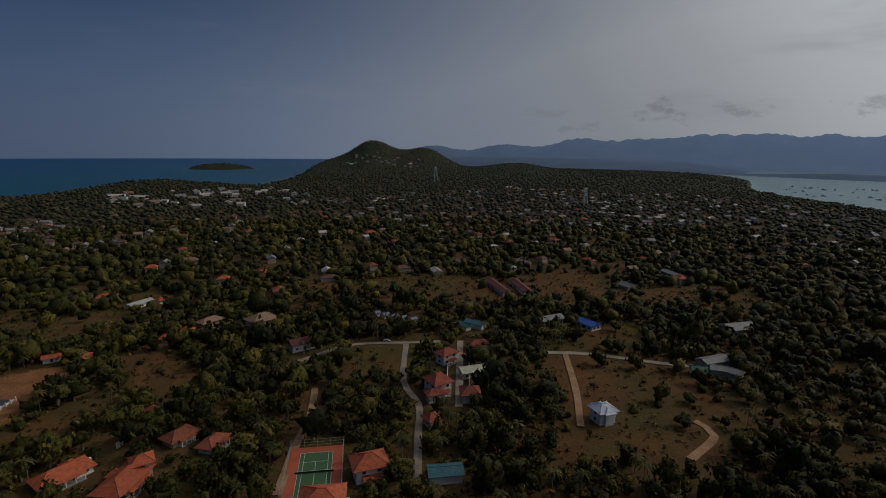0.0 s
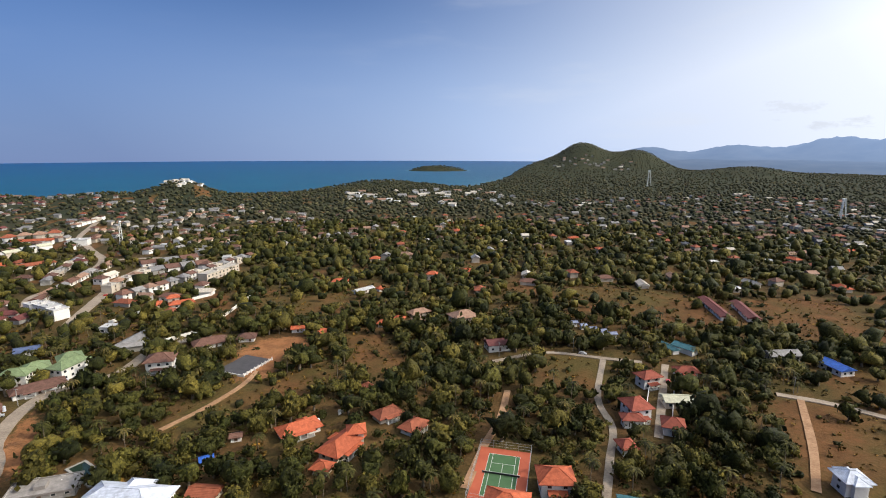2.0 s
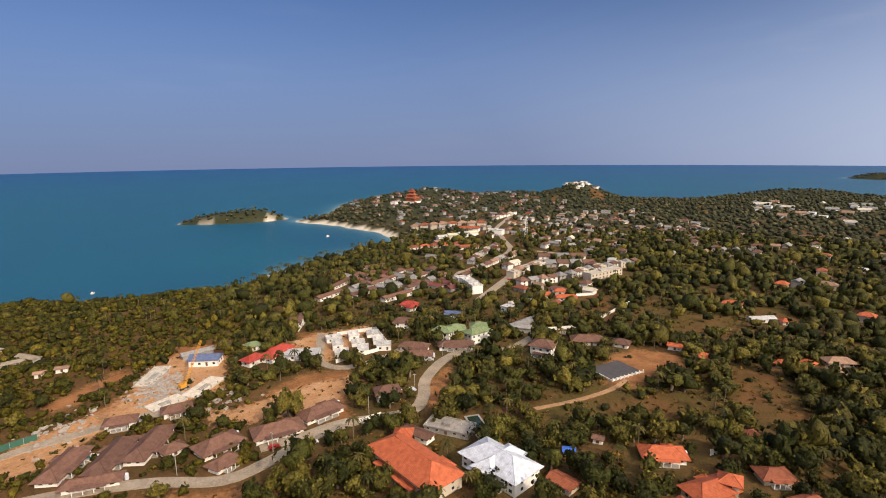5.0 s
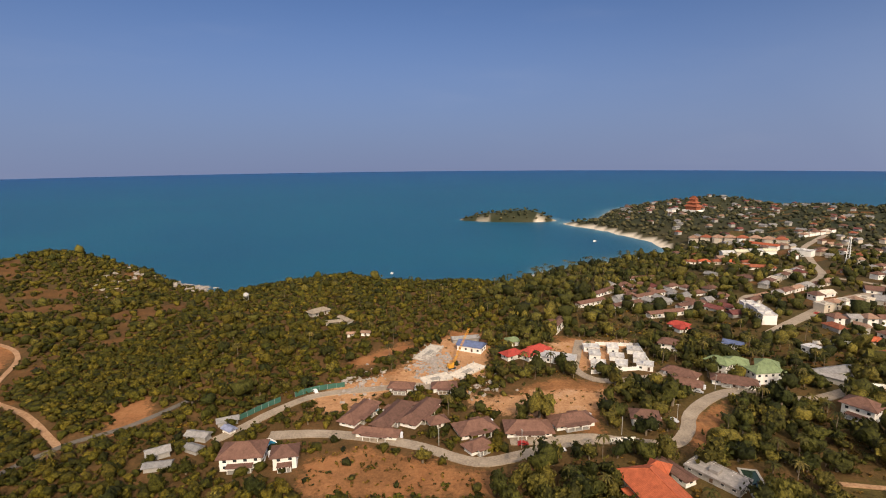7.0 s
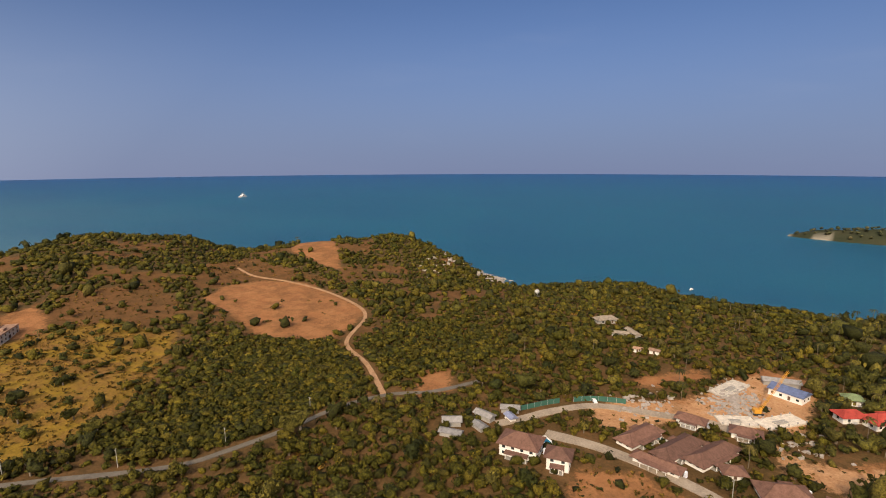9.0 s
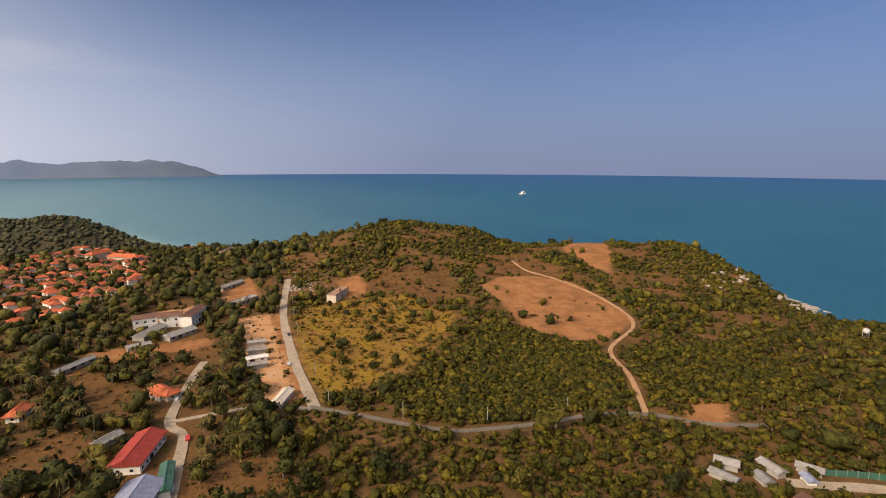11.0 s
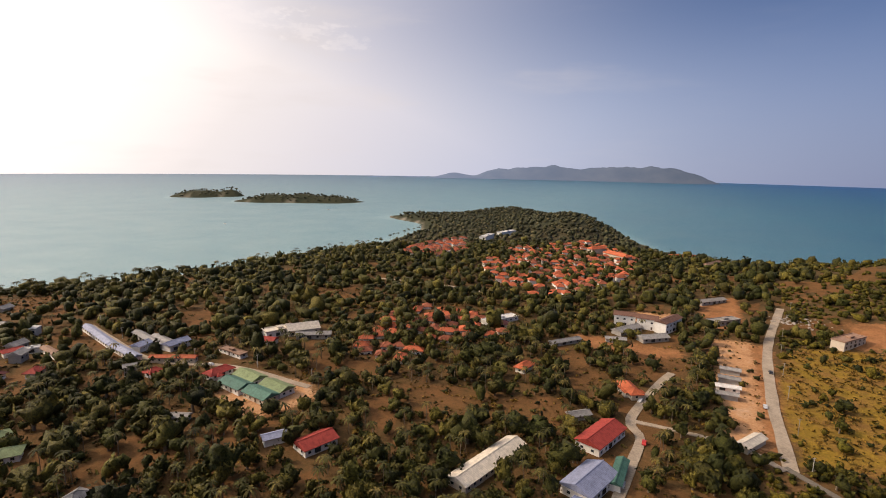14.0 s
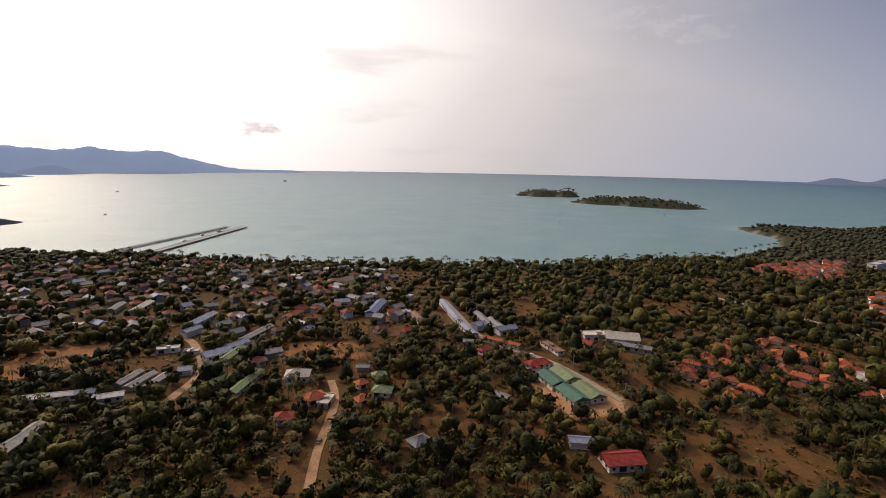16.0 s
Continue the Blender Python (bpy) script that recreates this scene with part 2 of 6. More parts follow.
def water_material():
    """Sea with small waves: deep blue-green, milky over the sandy shallows."""
    m, nt, b = mat("sea", 0.42)
    cover = nt.nodes.new("ShaderNodeAttribute")
    cover.attribute_name = "shallow"
    patch = noise_of(nt, 0.0035, 6, 0.6)
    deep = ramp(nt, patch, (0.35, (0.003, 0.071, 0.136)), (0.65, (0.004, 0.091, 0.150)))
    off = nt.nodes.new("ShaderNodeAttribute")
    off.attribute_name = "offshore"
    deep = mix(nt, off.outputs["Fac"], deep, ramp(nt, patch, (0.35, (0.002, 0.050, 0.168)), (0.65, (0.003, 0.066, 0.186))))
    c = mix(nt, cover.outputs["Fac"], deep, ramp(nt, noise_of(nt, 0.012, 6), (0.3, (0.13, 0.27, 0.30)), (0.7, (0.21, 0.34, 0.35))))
    nt.links.new(c, b.inputs["Base Color"])
    b.inputs["IOR"].default_value = 1.33
    b.inputs["Specular IOR Level"].default_value = 0.85
    w = noise_of(nt, 0.30, 7, 0.68)
    bump(nt, b, w, 0.9, 1.4)
    return m


def far_material():
    """Far woods; a blue-grey glow, stronger with distance, stands in for kilometres of hazy air."""
    m, nt, b = mat("far_hills_haze_glow", 1.0)
    fold = noise_of(nt, 0.006, 7, 0.6)
    nt.links.new(ramp(nt, fold, (0.35, (0.02, 0.028, 0.032)), (0.7, (0.05, 0.055, 0.055))), b.inputs["Base Color"])
    b.inputs["Specular IOR Level"].default_value = 0.0
    # haze imitated by emission; the hills are no light source
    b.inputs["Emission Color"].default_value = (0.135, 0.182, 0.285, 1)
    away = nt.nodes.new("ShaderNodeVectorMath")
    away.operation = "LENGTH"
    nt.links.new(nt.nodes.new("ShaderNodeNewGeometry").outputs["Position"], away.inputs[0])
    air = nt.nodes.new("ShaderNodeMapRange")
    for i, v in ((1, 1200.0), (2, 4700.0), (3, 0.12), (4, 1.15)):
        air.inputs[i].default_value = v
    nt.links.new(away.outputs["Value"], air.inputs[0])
    lit = nt.nodes.new("ShaderNodeVectorMath")  # the haze glow is painted brighter on the sun's side of the land
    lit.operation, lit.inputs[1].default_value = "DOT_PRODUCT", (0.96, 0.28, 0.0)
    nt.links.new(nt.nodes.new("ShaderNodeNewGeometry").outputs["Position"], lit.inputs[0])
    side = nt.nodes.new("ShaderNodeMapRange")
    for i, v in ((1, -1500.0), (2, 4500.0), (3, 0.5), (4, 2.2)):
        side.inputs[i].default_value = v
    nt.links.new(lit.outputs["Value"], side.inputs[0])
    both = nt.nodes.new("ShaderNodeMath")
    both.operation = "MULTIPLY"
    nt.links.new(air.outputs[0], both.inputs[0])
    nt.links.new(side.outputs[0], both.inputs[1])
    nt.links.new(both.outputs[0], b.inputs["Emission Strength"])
    return m


GROUND, SEA, FAR_HILLS = ground_material(), water_material(), far_material()

LEAF = leafy("tree_leaves", (0.022, 0.027, 0.006), (0.054, 0.054, 0.012), (0.116, 0.096, 0.022))
PALM = leafy("palm_leaves", (0.034, 0.036, 0.010), (0.072, 0.066, 0.018), (0.125, 0.098, 0.033))
BUSH = leafy("plantation_leaves", (0.031, 0.034, 0.005), (0.063, 0.056, 0.007), (0.104, 0.081, 0.012))
DRY = leafy("dry_scrub_leaves", (0.055, 0.040, 0.009), (0.135, 0.084, 0.017), (0.23, 0.130, 0.028))
# far foliage: green shifted to blue-grey, painting distance haze into the leaves
HAZED_FAR_LEAF = leafy("hazed_far_wood_leaves", (0.030, 0.034, 0.018), (0.052, 0.054, 0.029), (0.092, 0.080, 0.046))
BARK = plain("bark", (0.10, 0.075, 0.05), (0.22, 0.17, 0.12), 1.0)
PAVED = plain("pale_concrete_road", (0.19, 0.145, 0.105), (0.42, 0.34, 0.255), 0.15, 0.9, fine=1.2)
ASPHALT = plain("worn_asphalt", (0.085, 0.072, 0.058), (0.17, 0.145, 0.115), 0.15, 0.9, fine=1.2)
DIRT = plain("dirt_track", (0.20, 0.10, 0.045), (0.50, 0.30, 0.165), 0.2, 0.95, fine=1.2)
WHITE_WALL = plain("white_wall", (0.66, 0.63, 0.58), (0.82, 0.80, 0.76), 0.5, 0.8, fine=3.0)
CREAM_WALL = plain("cream_wall", (0.46, 0.39, 0.31), (0.60, 0.52, 0.42), 0.5, 0.8, fine=3.0)
GREY_WALL = plain("grey_wall", (0.24, 0.23, 0.21), (0.40, 0.38, 0.35), 0.5, 0.85, fine=3.0)
FRAME = plain("white_window_frame", (0.60, 0.58, 0.54), (0.75, 0.73, 0.70), 2.0, 0.5)
PANE = plain("dark_window_glass", (0.015, 0.02, 0.024), (0.04, 0.05, 0.055), 0.4, 0.08)
WOOD = plain("dark_wood", (0.07, 0.04, 0.025), (0.15, 0.085, 0.05), 1.0, 0.7)


def roof_material(name, c, rough, metal):
    """Tiles or sheets: rows down the slope, patched and weathered; every roof a little its own."""
    m, nt, b = mat(name, rough, metal)
    obj = nt.nodes.new("ShaderNodeTexCoord").outputs["Object"]
    info = nt.nodes.new("ShaderNodeObjectInfo")
    a, f = noise_of(nt, 0.55, 6, 0.65), noise_of(nt, 2.2, 5, 0.75, obj)
    rows = node(nt, "ShaderNodeTexWave", Scale=1.6, Distortion=1.5, Detail=2.0)
    rows.bands_direction = "Z"
    nt.links.new(obj, rows.inputs["Vector"])
    dark, light = tuple(v * 0.5 for v in c), tuple(min(1, v * 1.22 + 0.015) for v in c)
    col = mix(nt, 0.4, ramp(nt, a, (0.3, dark), (0.62, light)), ramp(nt, f, (0.25, dark), (0.65, light)))
    col = mix(nt, 0.16, col, ramp(nt, rows.outputs["Fac"], (0.2, (0.25, 0.25, 0.25)), (0.8, (1, 1, 1))), "MULTIPLY")
    per = ramp(nt, info.outputs["Random"], (0.0, (0.72, 0.72, 0.74)), (1.0, (1.12, 1.08, 1.05)))
    nt.links.new(mix(nt, 0.8, col, per, "MULTIPLY"), b.inputs["Base Color"])
    bump(nt, b, rows.outputs["Fac"], 0.5, 0.06)
    b.inputs["Specular IOR Level"].default_value = 0.22
    return m


ROOFS = {name: roof_material(name + "_roof", c, rough, metal) for name, c, rough, metal in (
    ("orange", (0.47, 0.112, 0.045), 0.75, 0), ("rust", (0.30, 0.088, 0.042), 0.75, 0), ("brown", (0.165, 0.083, 0.058), 0.8, 0),
    ("terracotta", (0.34, 0.085, 0.048), 0.75, 0), ("red", (0.37, 0.048, 0.034), 0.75, 0), ("maroon", (0.19, 0.06, 0.052), 0.75, 0), ("blue", (0.13, 0.17, 0.30), 0.5, 0),
    ("brightblue", (0.04, 0.13, 0.50), 0.5, 0), ("bluegrey", (0.25, 0.28, 0.40), 0.5, 0), ("grey", (0.27, 0.26, 0.25), 0.6, 0),
    ("white", (0.60, 0.59, 0.57), 0.6, 0), ("whiteblue", (0.68, 0.72, 0.80), 0.5, 0), ("pale", (0.60, 0.54, 0.45), 0.7, 0),
    ("mint", (0.05, 0.145, 0.11), 0.6, 0), ("green", (0.19, 0.25, 0.12), 0.7, 0), ("tan", (0.33, 0.20, 0.135), 0.75, 0),
    ("straw", (0.34, 0.28, 0.21), 0.95, 0), ("teal", (0.06, 0.175, 0.20), 0.6, 0), ("paleyellow", (0.58, 0.57, 0.42), 0.7, 0),
    ("concrete", (0.34, 0.31, 0.28), 0.9, 0))}
WORDS = {"orange": "orange tiled", "rust": "rust-red tiled", "brown": "dark brown tiled", "terracotta": "terracotta tiled", "red": "bright red", "maroon": "maroon tiled",
         "blue": "dark blue metal", "brightblue": "bright blue metal", "bluegrey": "blue-grey metal", "grey": "grey metal",
         "white": "white", "whiteblue": "pale blue-white", "pale": "pale cream", "mint": "mint-green metal", "green": "olive-green tiled",
         "tan": "pinkish tan tiled", "straw": "grey thatched", "teal": "teal metal", "paleyellow": "pale yellow", "concrete": "bare concrete"}

# ---- the land: coast, hills, zones of ground ----
def plan(bearing, r):
    a = radians(bearing)
    return -math.sin(a) * r, math.cos(a) * r


COAST_EAST = [(-31.6, 1760), (-34, 1660), (-42, 1390), (-55, 1180), (-73.5, 975), (-80.4, 865), (-88.3, 775), (-101.2, 664), (-113.1, 652), (-122.1,
    658), (-129, 668), (-137.9, 752), (-146.3, 830), (-151.2, 1050), (-151, 1130), (-147, 1275), (-149, 1330), (-154, 1340), (-159, 1430), (-164,
    1410), (-167.5, 1300), (-171.6, 1150), (-175.6, 900), (179.4, 790), (174, 770), (169, 800), (164, 860), (158, 850), (149, 800)]
COAST_WEST = [(144.7, 770), (138.8, 760), (133.8, 745), (128.9, 745), (125.4, 700), (121.4, 585), (117, 545), (111, 565), (104.1, 580), (98.2, 545),
    (92.2, 535), (86.3, 530), (81.3, 590), (76.3, 655), (71.9, 700), (69.7, 770), (71.9, 860), (75.3, 930), (79.9, 1015), (80.3, 1040), (77.3, 1075),
    (75.3, 1330), (71.4, 1480), (63.5, 1560), (57, 1480), (53, 1440), (47, 1430), (40, 1430), (33, 1750), (27, 1820), (20, 1620), (17, 1950), (13,
    2600), (12, 3000), (0, 3100), (-10, 3050), (-18, 3050), (-26, 2950), (-30.6, 2600), (-30.9, 2000)]
COAST = np.array([plan(*p) for p in COAST_EAST + COAST_WEST])

# bearing, distance, height above the plain, half widths across and along the line of sight
HILL_PEAK = [(15.5, 2700, 168, 62, 260), (13.7, 2700, 71, 62, 260), (12, 2700, 38, 62, 260), (10.3, 2700, 30, 62, 260), (8.8, 2700, 55, 62, 260),
    (7.6, 2700, 50, 62, 260), (6, 2700, 58, 62, 260), (4.2, 2700, 22, 62, 260), (2.4, 2700, 54, 62, 260), (0.6, 2700, 20, 62, 260), (-6, 2350, 21,
    130, 180), (-14, 2350, 9, 130, 180)]
HILLS_NORTH = [(-24, 1900, 14, 250, 200), (29.5, 1640, 0, 120, 130), (49.2, 1340, 42, 45, 70), (53.5, 1320, 5, 70, 80), (62, 1450, 0, 120, 110), (67,
    1420, 11, 90, 110), (73, 1250, 0, 80, 110), (163.5, 700, 22, 80, 120)]
HILLS_SOUTH = [(156, 680, 23, 70, 120), (169.5, 640, 3, 60, 90), (139, 640, 22, 50, 80), (134, 660, 0, 45, 70), (128.5, 680, 36, 50, 70), (148, 560,
    0, 70, 90), (104, 520, 0, 50, 70), (-161, 1300, 0, 90, 80), (-168.4, 1080, 28, 55, 120), (-163.5, 1050, 0, 60, 100), (-155, 1240, 0, 80, 60),
    (123.5, 640, 26, 25, 50), (41, 1350, 0, 110, 60)]
HILLS_MORE = [(15.2, 2350, 30, 60, 160), (7.4, 2700, 16, 60, 200), (4.0, 2700, 18, 60, 200), (1.4, 2700, 24, 60, 200), (-0.3, 2700, 20, 60, 200), (-8.8, 2350, 20, 90, 160),
    (-161, 1340, 12, 60, 80), (177, 720, 8, 60, 60), (151.5, 690, 8, 22, 50), (122, 565, 15, 16, 30), (125, 610, 9, 20, 40), (30, 1680, 8, 120, 80), (65, 1420, 8, 50, 60), (56, 1340, 10, 60, 60)]
HILLS = HILL_PEAK + HILLS_NORTH + HILLS_SOUTH + HILLS_MORE
# islands and the far coasts, which rise from the sea
ISLES = [(86.6, 1085, 24, 72, 30), (83.4, 1075, 12, 40, 22), (23, 2900, 34, 115, 80), (-128.3, 2060, 30, 75, 60), (-131.2, 2060, 28, 26, 40), (-136,
    1790, 27, 110, 60), (-141, 1740, 24, 85, 50)]
RANGE = [(1.2, 4600, 101, 210, 240), (-3, 4600, 10, 210, 240), (-6.5, 4600, 102, 210, 240), (-10, 4600, 14, 210, 240), (-13, 4600, 139, 210, 240),
    (-17, 4600, 117, 210, 240), (-21, 4600, 122, 210, 240), (-25, 4600, 160, 210, 240), (-29, 4600, 139, 210, 240), (-33, 4600, 175, 210, 240), (-37,
    4600, 130, 210, 240), (-41, 4600, 178, 210, 240), (1, 4600, 40, 160, 240), (-6, 4600, 40, 160, 240), (4, 3800, 36, 260, 420), (-2, 3800, 40, 260, 420), (-8, 3800, 44, 260, 420),
    (-14, 3800, 42, 260, 420), (-20, 3800, 42, 260, 420), (-26, 3800, 40, 220, 420), (-52, 4600, 150, 420, 260), (-60, 4600, 120, 420, 260), (-38, 3100, 40, 300, 120)]
FAR_WEST = [(-75, 4600, 200, 120, 200), (-78, 4600, 126, 120, 200), (-80.5, 4600, 109, 120, 200), (-82.5, 4600, 72, 120, 200), (-84.2, 4600, 111, 120,
    200), (-86.2, 4600, 73, 120, 200), (-88.2, 4600, 95, 120, 200), (-90.2, 4600, 87, 120, 200), (-92.5, 4600, 57, 120, 200), (-95, 4600, 32, 120,
    200), (-98, 4600, 23, 120, 200), (-101, 4600, 26, 120, 200), (-80, 4000, 70, 110, 90), (-75.5, 3600, 50, 150, 90), (-88, 4050, 30, 200, 70), (-75,
    2660, 36, 95, 40), (-74.6, 1290, 32, 70, 40)]
FAR_ISLE = [(-142, 4650, 18, 112, 110), (-146, 4650, 18, 112, 110), (-150, 4650, 23, 112, 110), (-154.5, 4650, 62, 112, 110), (-159, 4650, 90, 112,
    110), (-162, 4650, 108, 112, 110), (-165, 4650, 108, 112, 110), (-167.4, 4650, 70, 112, 110), (-169.8, 4650, 92, 112, 110), (-172.2, 4650, 101, 112,
    110), (-174.8, 4650, 94, 112, 110), (-177, 4650, 84, 112, 110), (-179.2, 4650, 59, 112, 110)]


def wave(x, y):
    """Uneven swell of the ground, about -1 to 1."""
    return (np.sin(x * .011 + 1.7 * np.sin(y * .007)) + np.sin(y * .013 + 1.3 * np.sin(x * .009 + 2)) + .6 * np.sin(x * .031 + y * .027)
            + .4 * np.sin(x * .071 - y * .059 + np.sin(x * .03))) / 3


def inland(x, y):
    """Metres from the shore, positive on land."""
    best, inside = np.full(x.shape, 1e9), np.zeros(x.shape, bool)
    for (ax, ay), (bx, by) in zip(COAST, np.roll(COAST, -1, 0)):
        dx, dy = bx - ax, by - ay
        s = np.clip(((x - ax) * dx + (y - ay) * dy) / (dx * dx + dy * dy), 0, 1)
        best = np.minimum(best, (x - ax - s * dx) ** 2 + (y - ay - s * dy) ** 2)
        if dy:
            inside ^= ((ay > y) != (by > y)) & (x < ax + dx * (y - ay) / dy)
    return np.where(inside, 1, -1) * np.sqrt(best)


def bumps(x, y, rows, flat=1.0):
    total = np.zeros(x.shape)
    for bearing, r, h, across, along in rows:
        cx, cy = plan(bearing, r)
        ux, uy = plan(bearing, 1)
        v, u = (x - cx) * ux + (y - cy) * uy, (x - cx) * uy - (y - cy) * ux
        total += h * np.exp(-.5 * ((u / across) ** 2 + (v / along) ** 2) ** flat)
    return total


def height(x, y):
    """The ground's height above the sea."""
    x, y = np.asarray(x, float), np.asarray(y, float)
    sd = inland(x, y) + 7 * wave(x * 3, y * 3)
    soft = 1 - np.exp(-np.maximum(sd, 0) / 55)
    main = np.where(sd > 0, 18 * (1 - np.exp(-np.maximum(sd, 0) / 75)) + soft * (bumps(x, y, HILLS) + 1.4 * wave(x, y)), np.maximum(sd * .12, -9))
    rough = 1 + .16 * wave(x * 1.4, y * 1.4) + .08 * wave(x * 4, y * 4)
    isles = bumps(x, y, ISLES, 1.3) * rough - 9
    return np.maximum(main, isles)


def far_height(x, y):
    """The mountains on the far coasts."""
    rough = 1 + .10 * wave(x * 1.1, y * 1.1) + .05 * wave(x * 3, y * 3)
    return bumps(x, y, RANGE + FAR_WEST + FAR_ISLE) * rough - 16

# ---- zones of the ground, as plan corners ----
SOIL = [
    [(-221, 99), (-234, 120), (-195, 102), (-191, 85)],
    [(-202, 198), (-207, 219), (-188, 236), (-171, 223), (-174, 205), (-166, 182), (-178, 173)],
    [(-248, 30), (-260, 48), (-248, 69), (-229, 56), (-227, 38)],
    [(-234, -72), (-251, -54), (-273, -34), (-333, -16), (-321, 13), (-269, 8), (-257, -9), (-244, -39), (-231, -60)],
    [(-271, -71), (-308, -39), (-297, -34), (-266, -57)],
    [(-324, 55), (-319, 72), (-277, 60), (-285, 46)],
    [(-220, -393), (-256, -418), (-288, -405), (-309, -368), (-296, -311), (-281, -268), (-235, -247), (-210, -256), (-197, -278), (-213, -342)],
    [(-105, -462), (-131, -465), (-121, -408), (-99, -406)],
    [(-5, -498), (-38, -516), (-39, -420), (-14, -412)],
    [(-22, -389), (-52, -390), (-44, -244), (-25, -243)],
    [(328, -61), (307, -108), (280, -99), (295, -55)],
    [(349, 98), (379, 71), (369, 32), (344, 50), (327, 84)],
    [(-364, -465), (-581, -666), (-401, -430), (-359, -377), (-353, -403)],
    [(-226, -178), (-235, -159), (-208, -139), (-191, -147)],
    [(70, -358), (-1, -356), (-1, -339), (57, -331)],
    [(186, -173), (167, -198), (163, -169), (181, -157)],
    [(-251, 34), (-238, 63), (-197, 53), (-232, 11)],
    [(-179, -60), (-188, -41), (-179, -14), (-171, 11), (-180, 28), (-166, 20), (-159, 6), (-157, -58)],
]
SITE = [
    [(-229, -76), (-246, -65), (-260, -39), (-299, -24), (-319, -15), (-303, 13), (-260, 8), (-246, -19), (-239, -38), (-221, -49), (-213, -67)],
    [(-242, -2), (-233, 10), (-244, 36), (-244, 71), (-225, 65), (-217, 40), (-216, 10), (-227, 0)],
    [(-312, 45), (-319, 102), (-302, 93), (-263, 59), (-272, 52)],
    [(-16, -392), (-40, -392), (-38, -246), (-22, -246)],
    [(6, -440), (48, -430), (40, -402), (8, -404)],
    [(172, -160), (205, -166), (214, -196), (176, -204), (160, -190)],
]
FIELD = [
    [(-176, -64), (-190, -50), (-185, -23), (-175, 7), (-164, 18), (-161, -55)],
    [(-179, 129), (-172, 150), (-158, 184), (-152, 214), (-137, 195), (-138, 168), (-151, 143), (-157, 117)],
    [(537, -204), (515, -248), (467, -227), (444, -190), (468, -180)],
    [(381, -181), (381, -200), (301, -180), (294, -170), (314, -169), (346, -166)],
    [(134, -226), (103, -239), (75, -234), (69, -214), (90, -207), (108, -196)],
    [(-53, 406), (-1, 427), (39, 417), (60, 382), (92, 369), (92, 351), (15, 347), (-39, 361)],
    [(80, 433), (127, 444), (134, 383), (198, 396), (172, 346), (96, 340), (69, 364)],
    [(53, 250), (79, 259), (116, 245), (125, 207), (99, 163), (37, 157), (53, 199)],
    [(80, 297), (122, 313), (116, 265), (81, 266)],
    [(-49, 266), (-16, 268), (-16, 229), (-39, 224)],
    [(-252, 276), (-220, 323), (-186, 311), (-202, 255)],
    [(-269, -488), (-320, -488), (-327, -406), (-331, -355), (-299, -387), (-265, -423)],
    [(-149, -477), (-215, -457), (-194, -362), (-144, -368), (-126, -411)],
    [(29, -339), (-3, -339), (1, -301), (27, -290)],
    [(58, -297), (38, -298), (35, -259), (50, -258)],
    [(92, -236), (51, -251), (41, -215), (82, -210)],
    [(303, -353), (285, -395), (255, -373), (260, -340)],
    [(6, -196), (-24, -201), (-22, -172), (8, -172)],
    [(319, -61), (302, -105), (281, -100), (291, -54)],
    [(333, 49), (344, -6), (305, -2), (323, 48)],
    [(210, 45), (205, 29), (194, 30), (199, 46)],
    [(528, -208), (507, -246), (440, -214), (457, -181)],
    [(-169, 245), (-140, 256), (-122, 232), (-145, 219)],
    [(-147, 225), (-111, 235), (-107, 215), (-130, 203)],
    [(-170, 126), (-177, 141), (-176, 170), (-165, 170), (-158, 147), (-160, 128)],
]
SCRUB = [
    [(-59, -390), (-99, -406), (-149, -396), (-172, -339), (-134, -283), (-86, -243), (-48, -239), (-47, -301)],
]
GROVE = [
    [(-77, -231), (-180, -300), (-198, -282), (-222, -228), (-176, -171), (-107, -184), (-79, -202)],
    [(-219, -225), (-240, -231), (-316, -213), (-295, -154), (-256, -140), (-229, -152), (-193, -165), (-189, -170)],
    [(-85, -211), (-169, -261), (-217, -228), (-183, -168), (-136, -177), (-112, -182)],
]
TOWN = [
    [(-1276, 333), (-1665, 690), (-883, 734), (-657, 675), (-392, 421), (-283, 234), (-300, 180), (-347, 138), (-715, 238)],
    [(698, 184), (706, 35), (563, -143), (437, -142), (329, -85), (363, -14), (407, 40), (405, 111)],
    [(600, -123), (578, -223), (330, -162), (308, -117), (358, -69)],
    [(-719, 436), (-476, 427), (-343, 365), (-296, 246), (-291, 165)],
]
ORANGE = [
    [(221, -558), (228, -680), (147, -801), (65, -689), (58, -563), (90, -445), (126, -435), (183, -475)],
    [(179, -246), (203, -311), (200, -358), (118, -356), (110, -320), (148, -288), (149, -249)],
    [(345, -577), (370, -687), (325, -731), (283, -640), (293, -580)],
]
FAR_TOWN = [
    [(-246, 1037), (172, 1387), (663, 1179), (697, 778), (351, 380), (288, 559), (12, 612), (-163, 680)],
    [(-716, 1082), (-420, 1301), (-260, 1096), (-236, 907), (-542, 845)],
    [(-716, 379), (-724, 745), (-399, 636), (-264, 536), (-354, 453), (-444, 368)],
]


def attribute(me, name, kind, values):
    a = me.attributes.new(name, kind, "POINT")
    a.data.foreach_set("color" if kind == "FLOAT_COLOR" else "value", np.asarray(values, np.float32).ravel())


